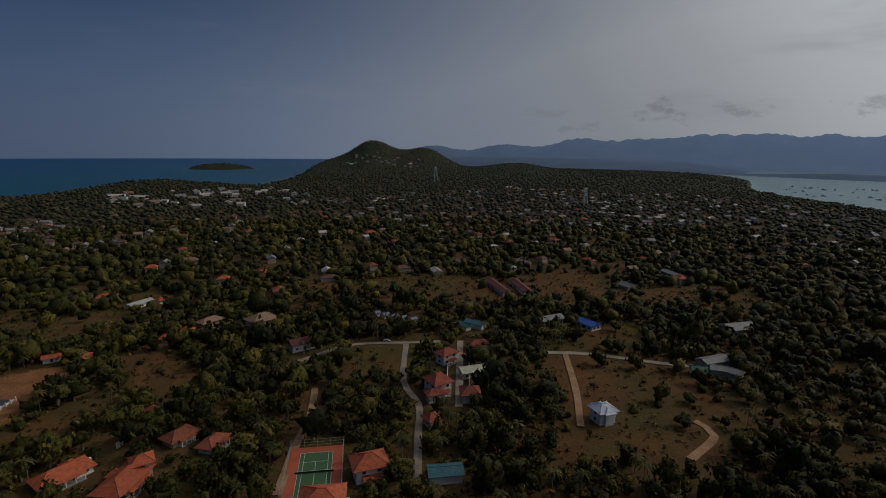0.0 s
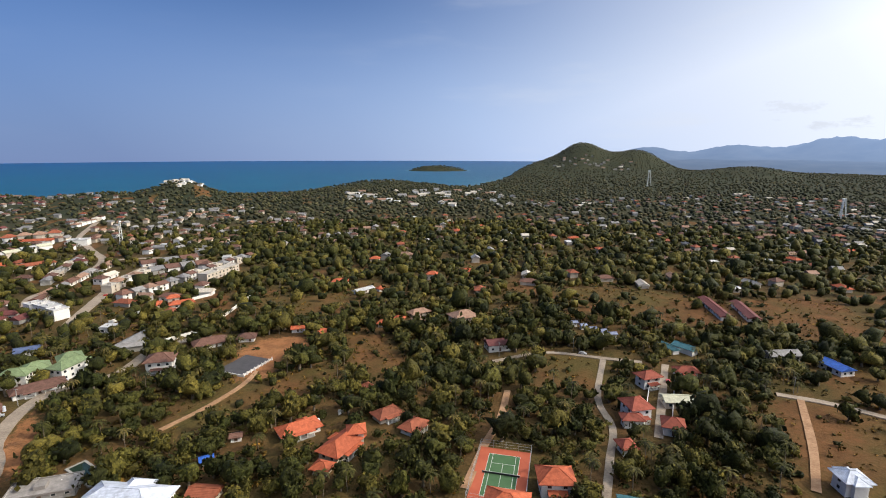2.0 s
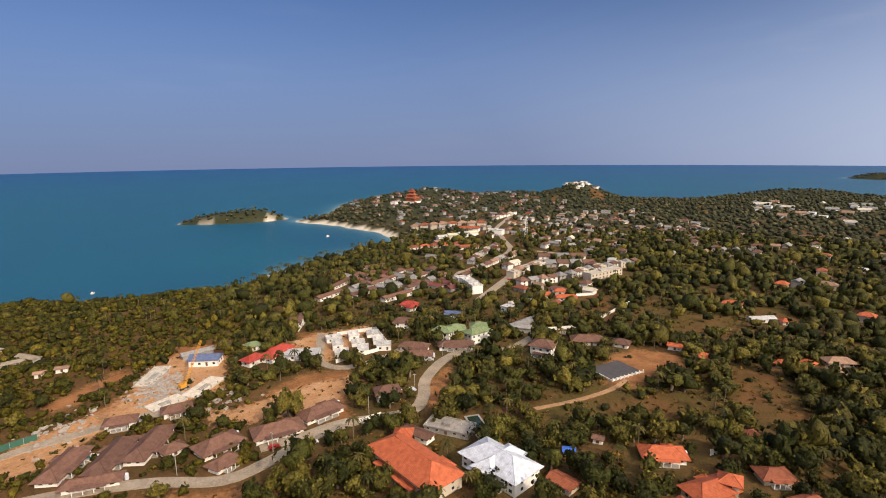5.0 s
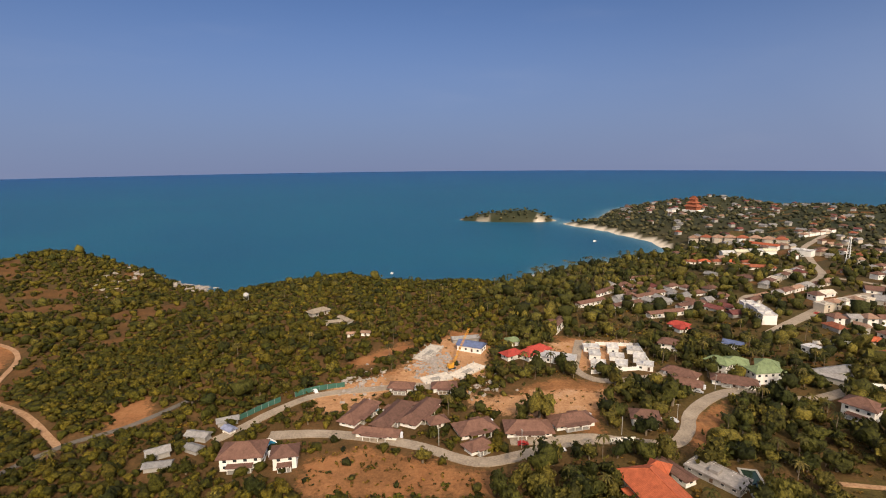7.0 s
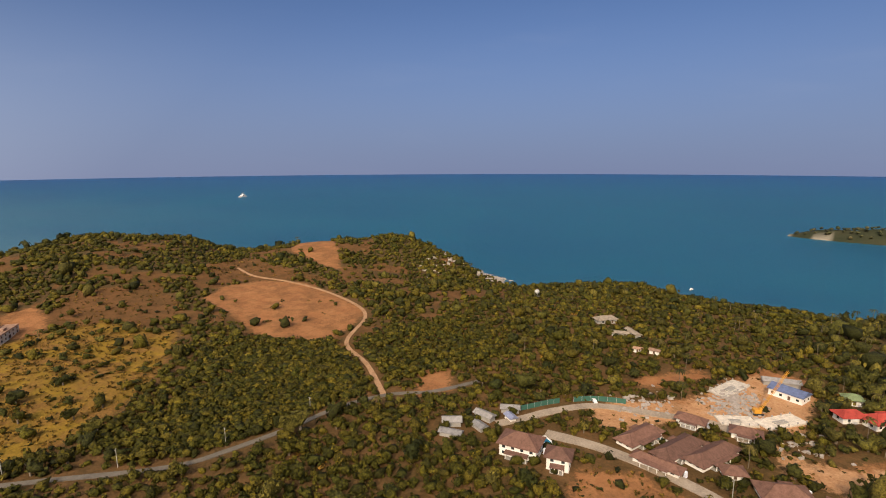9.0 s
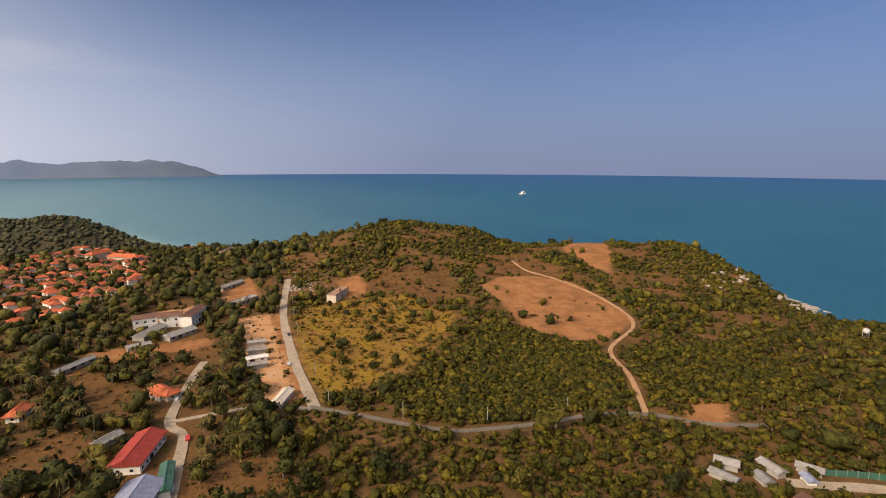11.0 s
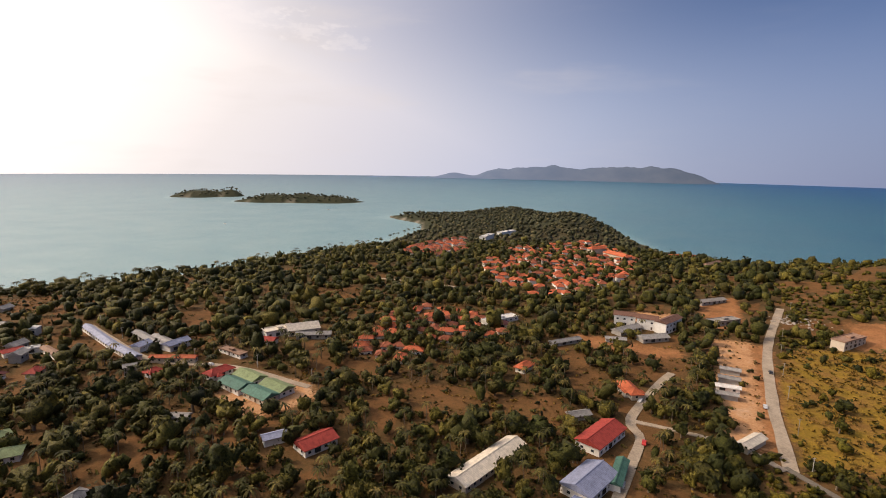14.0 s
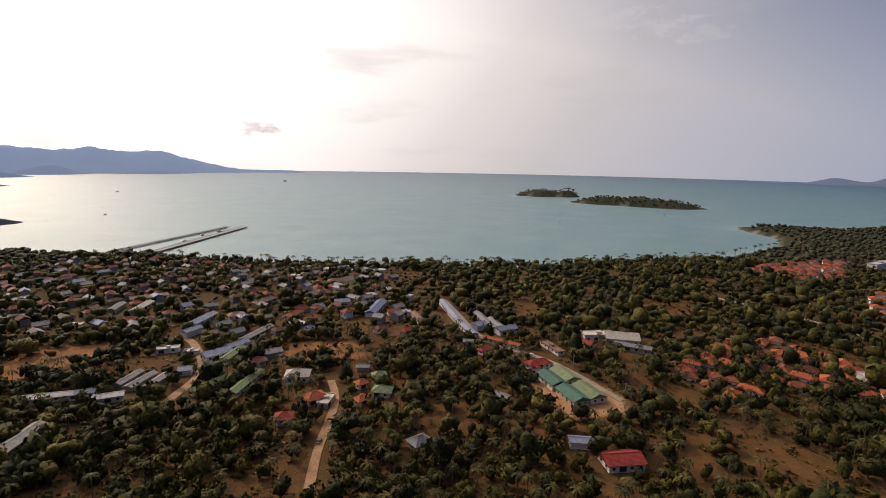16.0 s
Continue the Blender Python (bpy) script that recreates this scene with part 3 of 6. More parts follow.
def mesh_of(name, co, faces, material, smooth=False):
    """A mesh from arrays: points (n, 3) and faces (m, 3 or 4)."""
    me = bpy.data.meshes.new(name)
    co, faces = np.asarray(co, np.float32), np.asarray(faces, np.int32)
    k = faces.shape[1]
    me.vertices.add(len(co))
    me.vertices.foreach_set("co", co.ravel())
    me.loops.add(faces.size)
    me.loops.foreach_set("vertex_index", faces.ravel())
    me.polygons.add(len(faces))
    me.polygons.foreach_set("loop_start", np.arange(0, faces.size, k, dtype=np.int32))
    me.polygons.foreach_set("use_smooth", np.full(len(faces), smooth))
    me.update(calc_edges=True)
    if material:
        me.materials.append(material)
    return me


def rings(inner, outer, ratio, turns):
    n = int(math.log(outer / inner) / math.log(ratio)) + 1
    r = np.concatenate([[0.0], np.geomspace(inner, outer, n)])
    a = np.arange(turns) * 2 * np.pi / turns
    x, y = -np.sin(a)[None] * r[:, None], np.cos(a)[None] * r[:, None]
    i, j = np.meshgrid(np.arange(len(r) - 1), np.arange(turns), indexing="ij")
    k = (j + 1) % turns
    q = np.stack([i * turns + j, (i + 1) * turns + j, (i + 1) * turns + k, i * turns + k], -1).reshape(-1, 4)
    return x.ravel(), y.ravel(), q[:, ::-1]


def inside(poly, x, y):
    """True within a polygon of plan corners."""
    hit = np.zeros(np.shape(x), bool)
    p = np.asarray(poly, float)
    for (ax, ay), (bx, by) in zip(p, np.roll(p, -1, 0)):
        if ay != by:
            hit ^= ((ay > y) != (by > y)) & (x < ax + (bx - ax) * (y - ay) / (by - ay))
    return hit


def zone_hits(zones, x, y):
    """Which of the zones a place lies in, with ragged edges."""
    wx, wy = x + 4 * wave(x * 7, y * 7) + 2 * wave(y * 19, x * 19), y + 4 * wave(y * 7, x * 7)
    total = np.zeros(x.shape)
    for poly in zones:
        total = np.maximum(total, inside(poly, wx, wy))
    return total


def zone_depth(zones, x, y):
    """0 well outside, 0.5 on the edge, 1 well inside the zones."""
    total = np.zeros(x.shape)
    for poly in zones:
        p = np.asarray(poly, float)
        near = (x > p[:, 0].min() - 18) & (x < p[:, 0].max() + 18) & (y > p[:, 1].min() - 18) & (y < p[:, 1].max() + 18)
        px, py = x[near], y[near]
        best = np.full(px.shape, 1e9)
        for (ax, ay), (bx, by) in zip(p, np.roll(p, -1, 0)):
            dx, dy = bx - ax, by - ay
            s = np.clip(((px - ax) * dx + (py - ay) * dy) / (dx * dx + dy * dy), 0, 1)
            best = np.minimum(best, (px - ax - s * dx) ** 2 + (py - ay - s * dy) ** 2)
        sd = np.sqrt(best) * np.where(inside(poly, px, py), 1, -1)
        total[near] = np.maximum(total[near], np.clip(.5 + sd / 30, 0, 1))
    return total


def dry_hills(x, y):
    """Patches of dry grass on the southern slopes, fewer on the northern plain and round the western town."""
    b, r = np.degrees(np.arctan2(-x, y)), np.hypot(x, y)
    on = (b > 118) & (b < 179) & (r > 250) & (r < 900)
    plain_on = ((b > -38) & (b < 66) & (r > 310) & (r < 1300)) | ((b < -95) & (r > 150) & (r < 620))
    dry = wave(x * 4.1, y * 4.1 + 70) + .8 * wave(y * 9, x * 9)
    return on * np.clip((dry - .12) * 4, 0, 1) + plain_on * np.clip((dry - .34) * 4, 0, 1)


def build_ground():
    x, y, quads = rings(30, 4950, 1.023, 720)
    z = height(x, y)
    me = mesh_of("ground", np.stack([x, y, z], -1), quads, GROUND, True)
    r = np.hypot(x, y)
    zone = np.zeros((len(x), 4))
    zone[:, 0], zone[:, 1], zone[:, 2], zone[:, 3] = (zone_depth(group, x, y) for group in (SOIL, FIELD, SCRUB, SITE))
    dry = dry_hills(x, y)
    zone[:, 1] = np.maximum(zone[:, 1], dry * .85)
    attribute(me, "zone", "FLOAT_COLOR", zone)
    cover = np.zeros((len(x), 4))
    bearing = np.degrees(np.arctan2(-x, y))
    beach = ((bearing > 60) & (bearing < 84) & (r < 1120)) | ((bearing < -95) & (bearing > -137) & (r < 900))
    islet = (bearing > 79) & (bearing < 92) & (r > 990) & (r < 1160)
    cover[:, 0] = ((z > -2) & (z < np.where(beach, 2.4, np.where(islet, 1.0, .9)) + .4 * wave(x * 5, y * 5)) & (r < 2600)) * np.where(beach, 1.0, np.where(islet, .45, np.where(inland(x, y) < 0, .22, .5)))
    # wooded ground with its painted haze takes over with distance and on isles
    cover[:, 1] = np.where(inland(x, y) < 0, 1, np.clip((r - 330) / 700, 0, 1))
    attribute(me, "cover", "FLOAT_COLOR", cover)
    attribute(me, "lush", "FLOAT", np.clip((y + 40) / 160, .15, 1))
    return tagged(new("ground", me), "dry brown and green coastal land with low hills", "ground", kind="structure")


def build_range():
    """Mountains with painted-on haze on the far coasts, a backdrop beyond the sea."""
    x, y, quads = rings(900, 4940, 1.012, 1080)
    z = far_height(x, y)
    lit = (z[quads] > -4).any(1)
    used, back = np.unique(quads[lit], return_inverse=True)
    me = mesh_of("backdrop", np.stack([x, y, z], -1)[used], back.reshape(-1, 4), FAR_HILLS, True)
    return tagged(new("backdrop", me), "wooded mountains across the water, blue-grey haze painted on as glow", "mountains", kind="structure")


def build_water():
    x, y, quads = rings(300, 4950, 1.045, 560)
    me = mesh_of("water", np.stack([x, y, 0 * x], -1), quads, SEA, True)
    depth = -height(x, y)
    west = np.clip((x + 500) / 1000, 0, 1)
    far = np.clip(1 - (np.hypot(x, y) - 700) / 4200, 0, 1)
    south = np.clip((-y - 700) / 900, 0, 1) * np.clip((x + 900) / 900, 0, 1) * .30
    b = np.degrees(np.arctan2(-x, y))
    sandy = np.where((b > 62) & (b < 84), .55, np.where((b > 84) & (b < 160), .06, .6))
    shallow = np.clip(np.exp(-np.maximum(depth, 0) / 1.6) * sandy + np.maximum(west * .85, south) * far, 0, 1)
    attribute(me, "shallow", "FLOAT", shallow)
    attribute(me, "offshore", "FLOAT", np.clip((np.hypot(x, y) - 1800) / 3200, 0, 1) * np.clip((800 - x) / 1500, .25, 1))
    return tagged(new("water", me), "calm blue-green sea reaching the horizon", "sea", kind="structure")


build_ground()
build_water()
build_range()

# ---- kit for roads and houses ----
TAKEN = []      # circles of ground that roads and houses take: x, y, radius


def ground_at(x, y):
    return float(height(np.array([x]), np.array([y]))[0])


def part(name, bm, material, parent, label="", place=None):
    me = bpy.data.meshes.new(name)
    bm.to_mesh(me)
    bm.free()
    me.materials.append(material)
    return child(name, me, parent, label, place)


def child(name, me, parent, label="", place=None):
    ob = new(name, me)
    ob.parent = parent
    if place is not None:
        ob.matrix_basis = place
    return tagged(ob, label)


def box(bm, x0, y0, z0, x1, y1, z1):
    v = [bm.verts.new((x, y, z)) for z in (z0, z1) for x, y in ((x0, y0), (x1, y0), (x1, y1), (x0, y1))]
    for f in ((3, 2, 1, 0), (4, 5, 6, 7), (0, 1, 5, 4), (1, 2, 6, 5), (2, 3, 7, 6), (3, 0, 4, 7)):
        bm.faces.new([v[i] for i in f])


def box_mesh(name, material, *b):
    bm = bmesh.new()
    box(bm, *b)
    me = bpy.data.meshes.new(name)
    bm.to_mesh(me)
    bm.free()
    me.materials.append(material)
    return me


def smooth_line(points, step=4.0):
    p = np.array(points, float)
    q = np.vstack([2 * p[0] - p[1], p, 2 * p[-1] - p[-2]])
    out = []
    for a, b, c, d in zip(q, q[1:], q[2:], q[3:]):
        n = max(2, int(np.hypot(*(c - b)) / step))
        for s in np.arange(n) / n:
            out.append(.5 * (2 * b + (c - a) * s + (2 * a - 5 * b + 4 * c - d) * s * s + (3 * b - a - 3 * c + d) * s ** 3))
    return np.array(out + [p[-1]])


def road(width, kind, points):
    """A ribbon laid on the ground, its edges a little uneven."""
    line = smooth_line(points)
    way = np.gradient(line, axis=0)
    side = np.stack([-way[:, 1], way[:, 0]], 1) / np.maximum(np.hypot(way[:, 0], way[:, 1]), 1e-6)[:, None]
    co = []
    for k in (-.5, -.49, -.17, .17, .49, .5):
        p = line + side * width * k * (1 + .10 * wave(line[:, 0] * 9, line[:, 1] * 9))[:, None]
        z = height(p[:, 0], p[:, 1]) + (-.6 if abs(k) == .5 else .30 + .02 * (len(TAKEN) % 7))
        co.append(np.column_stack([p, z]))
    co = np.stack(co, 1).reshape(-1, 3)
    n = len(line)
    i, j = np.meshgrid(np.arange(n - 1), np.arange(5), indexing="ij")
    a = (i * 6 + j).ravel()
    me = mesh_of("road", co, np.stack([a, a + 6, a + 7, a + 1], -1)[:, ::-1], {"paved": PAVED, "asphalt": ASPHALT, "dirt": DIRT}[kind])
    for x, y in line:
        TAKEN.append((x, y, width / 2 + 3.4))
    return tagged(new("track" if kind == "dirt" else "road", me),
                  {"paved": "narrow pale concrete road winding between plots", "asphalt": "narrow worn grey asphalt lane below the plantation",
                   "dirt": "rutted orange dirt track over dry ground"}[kind],
                  "road", kind="structure")


def roof_mesh(bm, l, w, z, kind, over=0.9, pitch=0.5):
    """A hip or gable roof with eaves, thickness and ridge caps, over a plan of l by w."""
    x, y, t = l / 2 + over, w / 2 + over, 0.22
    rise = (w / 2 + over) * pitch
    cut = min(y, x * .85) if kind == "hip" else 0
    low = [(-x, -y, z), (x, -y, z), (x, y, z), (-x, y, z)]
    base = [bm.verts.new(p) for p in low]
    eave = [bm.verts.new((a, b, c + t)) for a, b, c in low]
    r0, r1 = bm.verts.new((-x + cut, 0, z + t + rise)), bm.verts.new((x - cut, 0, z + t + rise))
    bm.faces.new(base[::-1])
    for i in range(4):
        j = (i + 1) % 4
        bm.faces.new((base[i], base[j], eave[j], eave[i]))
    bm.faces.new((eave[0], eave[1], r1, r0))
    bm.faces.new((eave[2], eave[3], r0, r1))
    bm.faces.new((eave[1], eave[2], r1))
    bm.faces.new((eave[3], eave[0], r0))
    box(bm, -x + cut - .1, -.18, z + t + rise - .14, x - cut + .1, .18, z + t + rise + .10)
    if kind == "hip":
        for sx in (-1, 1):
            for sy in (-1, 1):
                bar(bm, Vector((sx * x, sy * y, z + t)), Vector((sx * (x - cut), 0, z + t + rise)), .15)
    return rise


def bar(bm, p, q, r):
    """A three-sided cap tile line from p to q."""
    d = (q - p).normalized()
    side = d.cross(Vector((0, 0, 1))).normalized() * r
    up = Vector((0, 0, r))
    rows = [[bm.verts.new(o + k) for k in (-side - up * .3, side - up * .3, up)] for o in (p, q)]
    for i in range(3):
        j = (i + 1) % 3
        bm.faces.new((rows[0][i], rows[0][j], rows[1][j], rows[1][i]))
    bm.faces.new(rows[0][::-1])
    bm.faces.new(rows[1])


WINDOW_FRAME = box_mesh("window_frame", FRAME, -.75, -.07, 0, .75, .07, 1.35)
WINDOW_PANE = box_mesh("pane", PANE, -.62, -.02, .12, .62, .11, 1.23)
FAR_WINDOW = box_mesh("window", PANE, -.75, -.05, 0, .75, .07, 1.3)
DOOR_LEAF = box_mesh("door", WOOD, -.55, -.05, 0, .55, .07, 2.05)
PANEL_DOOR = box_mesh("sliding_door", PANE, -1.4, -.05, 0, 1.4, .06, 2.1)
VERANDA_POST = box_mesh("post", WHITE_WALL, -.12, -.12, .3, .12, .12, 2.55)
dice = random.Random(7)


def boxes_mesh(name, material, *all_boxes):
    bm = bmesh.new()
    for b in all_boxes:
        box(bm, *b)
    me = bpy.data.meshes.new(name)
    bm.to_mesh(me)
    bm.free()
    me.materials.append(material)
    return me


def tank_mesh():
    bm = bmesh.new()
    bmesh.ops.create_cone(bm, cap_ends=True, segments=12, radius1=.7, radius2=.7, depth=1.8, matrix=Matrix.Translation((0, 0, 1.2)))
    bmesh.ops.create_cone(bm, cap_ends=True, segments=12, radius1=.7, radius2=.15, depth=.35, matrix=Matrix.Translation((0, 0, 2.27)))
    box(bm, -.6, -.6, -.6, .6, .6, .32)
    me = bpy.data.meshes.new("water_tank")
    bm.to_mesh(me)
    bm.free()
    me.materials.append(ROOFS["whiteblue"])
    return me


TANK = tank_mesh()


def house(x, y, turn, l, w, h, kind, colour):
    """A house or shed with walls, eaves, roof, windows and a door."""
    m = pose(0, 0, 0, 0, 0, turn)
    far = math.hypot(x, y)
    h *= .74 if h < 5.4 else .86
    eave = 1.1 if kind == "gable" else 0 if kind == "flat" else 1.8
    l, w = max(l * .72, l - eave), max(w * .72, w - eave)
    corners = [m @ Vector((sx * l / 2, sy * w / 2, 0)) for sx in (-1, 1) for sy in (-1, 1)]
    zs = [ground_at(x + c.x, y + c.y) for c in corners]
    z = sum(zs) / 4
    foot = min(zs) - z - 0.6
    shed = colour in ("grey", "bluegrey", "blue", "brightblue", "mint", "teal", "pale") and kind == "gable"
    big = shed and l > 22
    name = "warehouse" if big else "shed" if shed and w < 7 else "house"
    home = new(name)
    home.matrix_basis = pose(x, y, z, 0, 0, turn)
    walls = GREY_WALL if colour in ("grey", "concrete", "straw") else CREAM_WALL if colour in ("tan", "orange", "rust", "pale", "mint", "paleyellow") and dice.random() < .55 else WHITE_WALL
    look_of = {"hip": "hipped", "gable": "gabled", "flat": "flat", "cross": "crossing"}[kind]
    tone = {"white_wall": "white", "cream_wall": "cream", "grey_wall": "grey"}[walls.name]
    storeys = "two-storey" if h >= 4.7 else "single-storey"
    tagged(home, f"{storeys} {name} with {tone} walls and {look_of} {WORDS[colour]} roof",
           name, f"{WORDS[colour]} {name}s" if name != "house" else "houses among the trees")
    bm = bmesh.new()
    box(bm, -l / 2, -w / 2, foot, l / 2, w / 2, h)
    box(bm, -l / 2 - .12, -w / 2 - .12, foot, l / 2 + .12, w / 2 + .12, .35)
    if h >= 4.7:
        box(bm, -l / 2 - .06, -w / 2 - .06, h / 2 - .12, l / 2 + .06, w / 2 + .06, h / 2 + .12)
    if kind == "gable":
        rise = (w / 2) * .38
        for s in (-1, 1):
            a = [bm.verts.new((s * (l / 2 - .02), yy, zz)) for yy, zz in ((-w / 2, h), (w / 2, h), (0, h + rise))]
            bm.faces.new(a if s > 0 else a[::-1])
    part("wall", bm, walls, home)
    bm = bmesh.new()
    if kind == "flat":
        box(bm, -l / 2 - .3, -w / 2 - .3, h, l / 2 + .3, w / 2 + .3, h + .3)
        for b in ((-l / 2 - .3, -w / 2 - .3, l / 2 + .3, -w / 2), (-l / 2 - .3, w / 2, l / 2 + .3, w / 2 + .3),
                  (-l / 2 - .3, -w / 2, -l / 2, w / 2), (l / 2, -w / 2, l / 2 + .3, w / 2)):
            box(bm, b[0], b[1], h + .3, b[2], b[3], h + .75)
        box(bm, -l * .12, -w * .2, h + .3, l * .05, w * .2, h + 1.6)
    else:
        roof_mesh(bm, l, w, h, "gable" if kind == "gable" else "hip", 1.15 if kind != "gable" else .7, .38 if kind == "gable" else .52)
    part("roof", bm, ROOFS[colour], home)
    if kind == "cross":
        bm = bmesh.new()
        box(bm, -w * .3, -w * .72, foot, w * .3, w * .72, h * .97)
        part("wing_wall", bm, walls, home)
        bm = bmesh.new()
        roof_mesh(bm, w * 1.44, w * .6, h * .97, "hip", .8, .6)
        part("wing_roof", bm, ROOFS[colour], home, place=pose(0, 0, 0, 0, 0, 90))
    elif kind == "hip" and l > 12 and far < 330:
        bm = bmesh.new()
        box(bm, -w * .22, 0, foot, w * .22, w * .5 + 2.2, h * .8)
        part("porch_wall", bm, walls, home, place=pose(l * .22, 0, 0))
        bm = bmesh.new()
        roof_mesh(bm, w * .5 + 2.6, w * .44, h * .8, "hip", .7, .5)
        part("porch_roof", bm, ROOFS[colour], home, place=pose(l * .22, w * .25 + 1.1, 0, 0, 0, 90))
    if far < 285 and name == "house" and kind in ("hip", "cross") and l > 8:
        # a veranda along the front, with posts and a lean-to roof
        v = boxes_mesh("veranda_floor", GREY_WALL, (-l * .3, -w / 2 - 2.4, foot, l * .3, -w / 2, .3))
        deck = child("veranda", v, home)
        post = VERANDA_POST
        for i in range(4):
            child("post", post, deck, place=pose(-l * .28 + i * l * .56 / 3, -w / 2 - 2.2, 0))
        bm = bmesh.new()
        lo, hi, e = 2.45, 2.8, .12
        q = [bm.verts.new(c) for c in ((-l * .32, -w / 2 - 2.7, lo), (l * .32, -w / 2 - 2.7, lo), (l * .32, -w / 2, hi), (-l * .32, -w / 2, hi),
                                       (-l * .32, -w / 2 - 2.7, lo + e), (l * .32, -w / 2 - 2.7, lo + e), (l * .32, -w / 2, hi + e), (-l * .32, -w / 2, hi + e))]
        for f in ((3, 2, 1, 0), (4, 5, 6, 7), (0, 1, 5, 4), (1, 2, 6, 5), (2, 3, 7, 6), (3, 0, 4, 7)):
            bm.faces.new([q[i] for i in f])
        part("veranda_roof", bm, ROOFS[colour], deck)
        if dice.random() < .45:
            tank = child("water_tank", TANK, home, place=pose(l / 2 + 1.4, w * .3, 0))
            tagged(tank, "round steel water tank")
    if far < 620 and name != "shed":
        floors = [1.0] if h < 4.7 else [0.9, h / 2 + .8] if h < 8 else [.9, h / 3 + .9, 2 * h / 3 + .9]
        gap = 3.2 if far < 330 else 4.4
        for sy, turn_w in ((-1, 180), (1, 0)):
            n = max(1, int((l - 1.5) / gap))
            for level, sill in enumerate(floors):
                for i in range(n):
                    px = (i + .5) * l / n - l / 2
                    place = pose(px, sy * w / 2, sill, 0, 0, turn_w)
                    if level == 0 and i == n // 2:
                        child("door" if sy < 0 else "sliding_door", DOOR_LEAF if sy < 0 else PANEL_DOOR, home, place=pose(px, sy * (w / 2 + .12), .36, 0, 0, turn_w))
                    elif far < 330:
                        child("pane", WINDOW_PANE, child("window", WINDOW_FRAME, home, place=place))
                    else:
                        child("window", FAR_WINDOW, home, place=place)
        if far < 330:
            for sx, turn_w in ((-1, 90), (1, -90)):
                for sill in floors:
                    for py in ((-w * .22, w * .22) if w > 7 else (0,)):
                        child("pane", WINDOW_PANE, child("window", WINDOW_FRAME, home, place=pose(sx * l / 2, py, sill, 0, 0, turn_w)))
    TAKEN.append((x, y, min(l, w) / 2 + 1.5))
    ux, uy = math.cos(radians(turn)), math.sin(radians(turn))
    for s in np.arange(-l / 2, l / 2 + 1, 4):
        TAKEN.append((x + ux * s, y + uy * s, w / 2 + 1.7))
        if far < 420:
            k = (w / 2 + 3.6) / far  # the open yard before the house
            TAKEN.append(((x + ux * s) * (1 - k), (y + uy * s) * (1 - k), 2.9))
    return home


def village(zone, n, colours, size, seed, group, gap=11, joined=False, walls=None, yard=.55, low=1.0):
    """Small houses scattered over a zone, each a copy of one of a few."""
    rnd = random.Random(seed)
    p = np.array(zone, float)
    (x0, y0), (x1, y1) = p.min(0), p.max(0)
    kinds, spots, many = {}, [], []
    kept = np.array(TAKEN[:FIXED])
    for _ in range(n * 9):
        x, y = rnd.uniform(x0, x1), rnd.uniform(y0, y1)
        if len(spots) >= n:
            break
        if not inside(zone, np.array([x]), np.array([y]))[0] or ground_at(x, y) < 3 or any((x - a) ** 2 + (y - b) ** 2 < gap * gap for a, b in spots):
            continue
        if ((x - kept[:, 0]) ** 2 + (y - kept[:, 1]) ** 2 < (kept[:, 2] + 3) ** 2).any():
            continue
        spots.append((x, y))
        key = (rnd.choice(colours), rnd.randrange(3))
        m = pose(x, y, ground_at(x, y) - .1, 0, 0, rnd.choice((20, 30, 110, 118)) + rnd.uniform(-12, 12))
        TAKEN.append((x, y, size * yard))
        if joined:
            key_l, key_w, key_h = size * (1, 1.25, .8)[key[1]], size * (.75, .7, .72)[key[1]], (2.7, 2.9, 4.8)[key[1]] * low
            many.append((m, key_l, key_w, key_h, key[0]))
            continue
        if key in kinds:
            copy_thing(kinds[key], m)
            continue
        l, w, h = size * (1, 1.25, .8)[key[1]], size * (.75, .7, .72)[key[1]], (2.7, 2.9, 2.9 if low < 1 else 4.8)[key[1]] * low
        home = tagged(new("house"), f"small house with white walls under a {WORDS[key[0]]} roof", "house", group)
        home.matrix_basis = m
        bm = bmesh.new()
        box(bm, -l / 2, -w / 2, -1.5, l / 2, w / 2, h)
        part("wall", bm, WHITE_WALL if key[0] not in ("grey",) else GREY_WALL, home)
        bm = bmesh.new()
        if key[0] == "white":
            box(bm, -l / 2 - .3, -w / 2 - .3, h, l / 2 + .3, w / 2 + .3, h + .6)
        else:
            roof_mesh(bm, l, w, h, "hip" if key[0] in ("orange", "brown", "rust") else "gable", .8, .5)
        part("roof", bm, ROOFS[key[0]], home)
        for s, tw in ((-1, 180), (1, 0)):
            for q in (-l * .28, l * .28):
                child("window", FAR_WINDOW, home, place=pose(q, s * w / 2, h - 2.4, 0, 0, tw))
        kinds[key] = home
    if joined:
        row_of_houses(group, many, walls or WHITE_WALL)


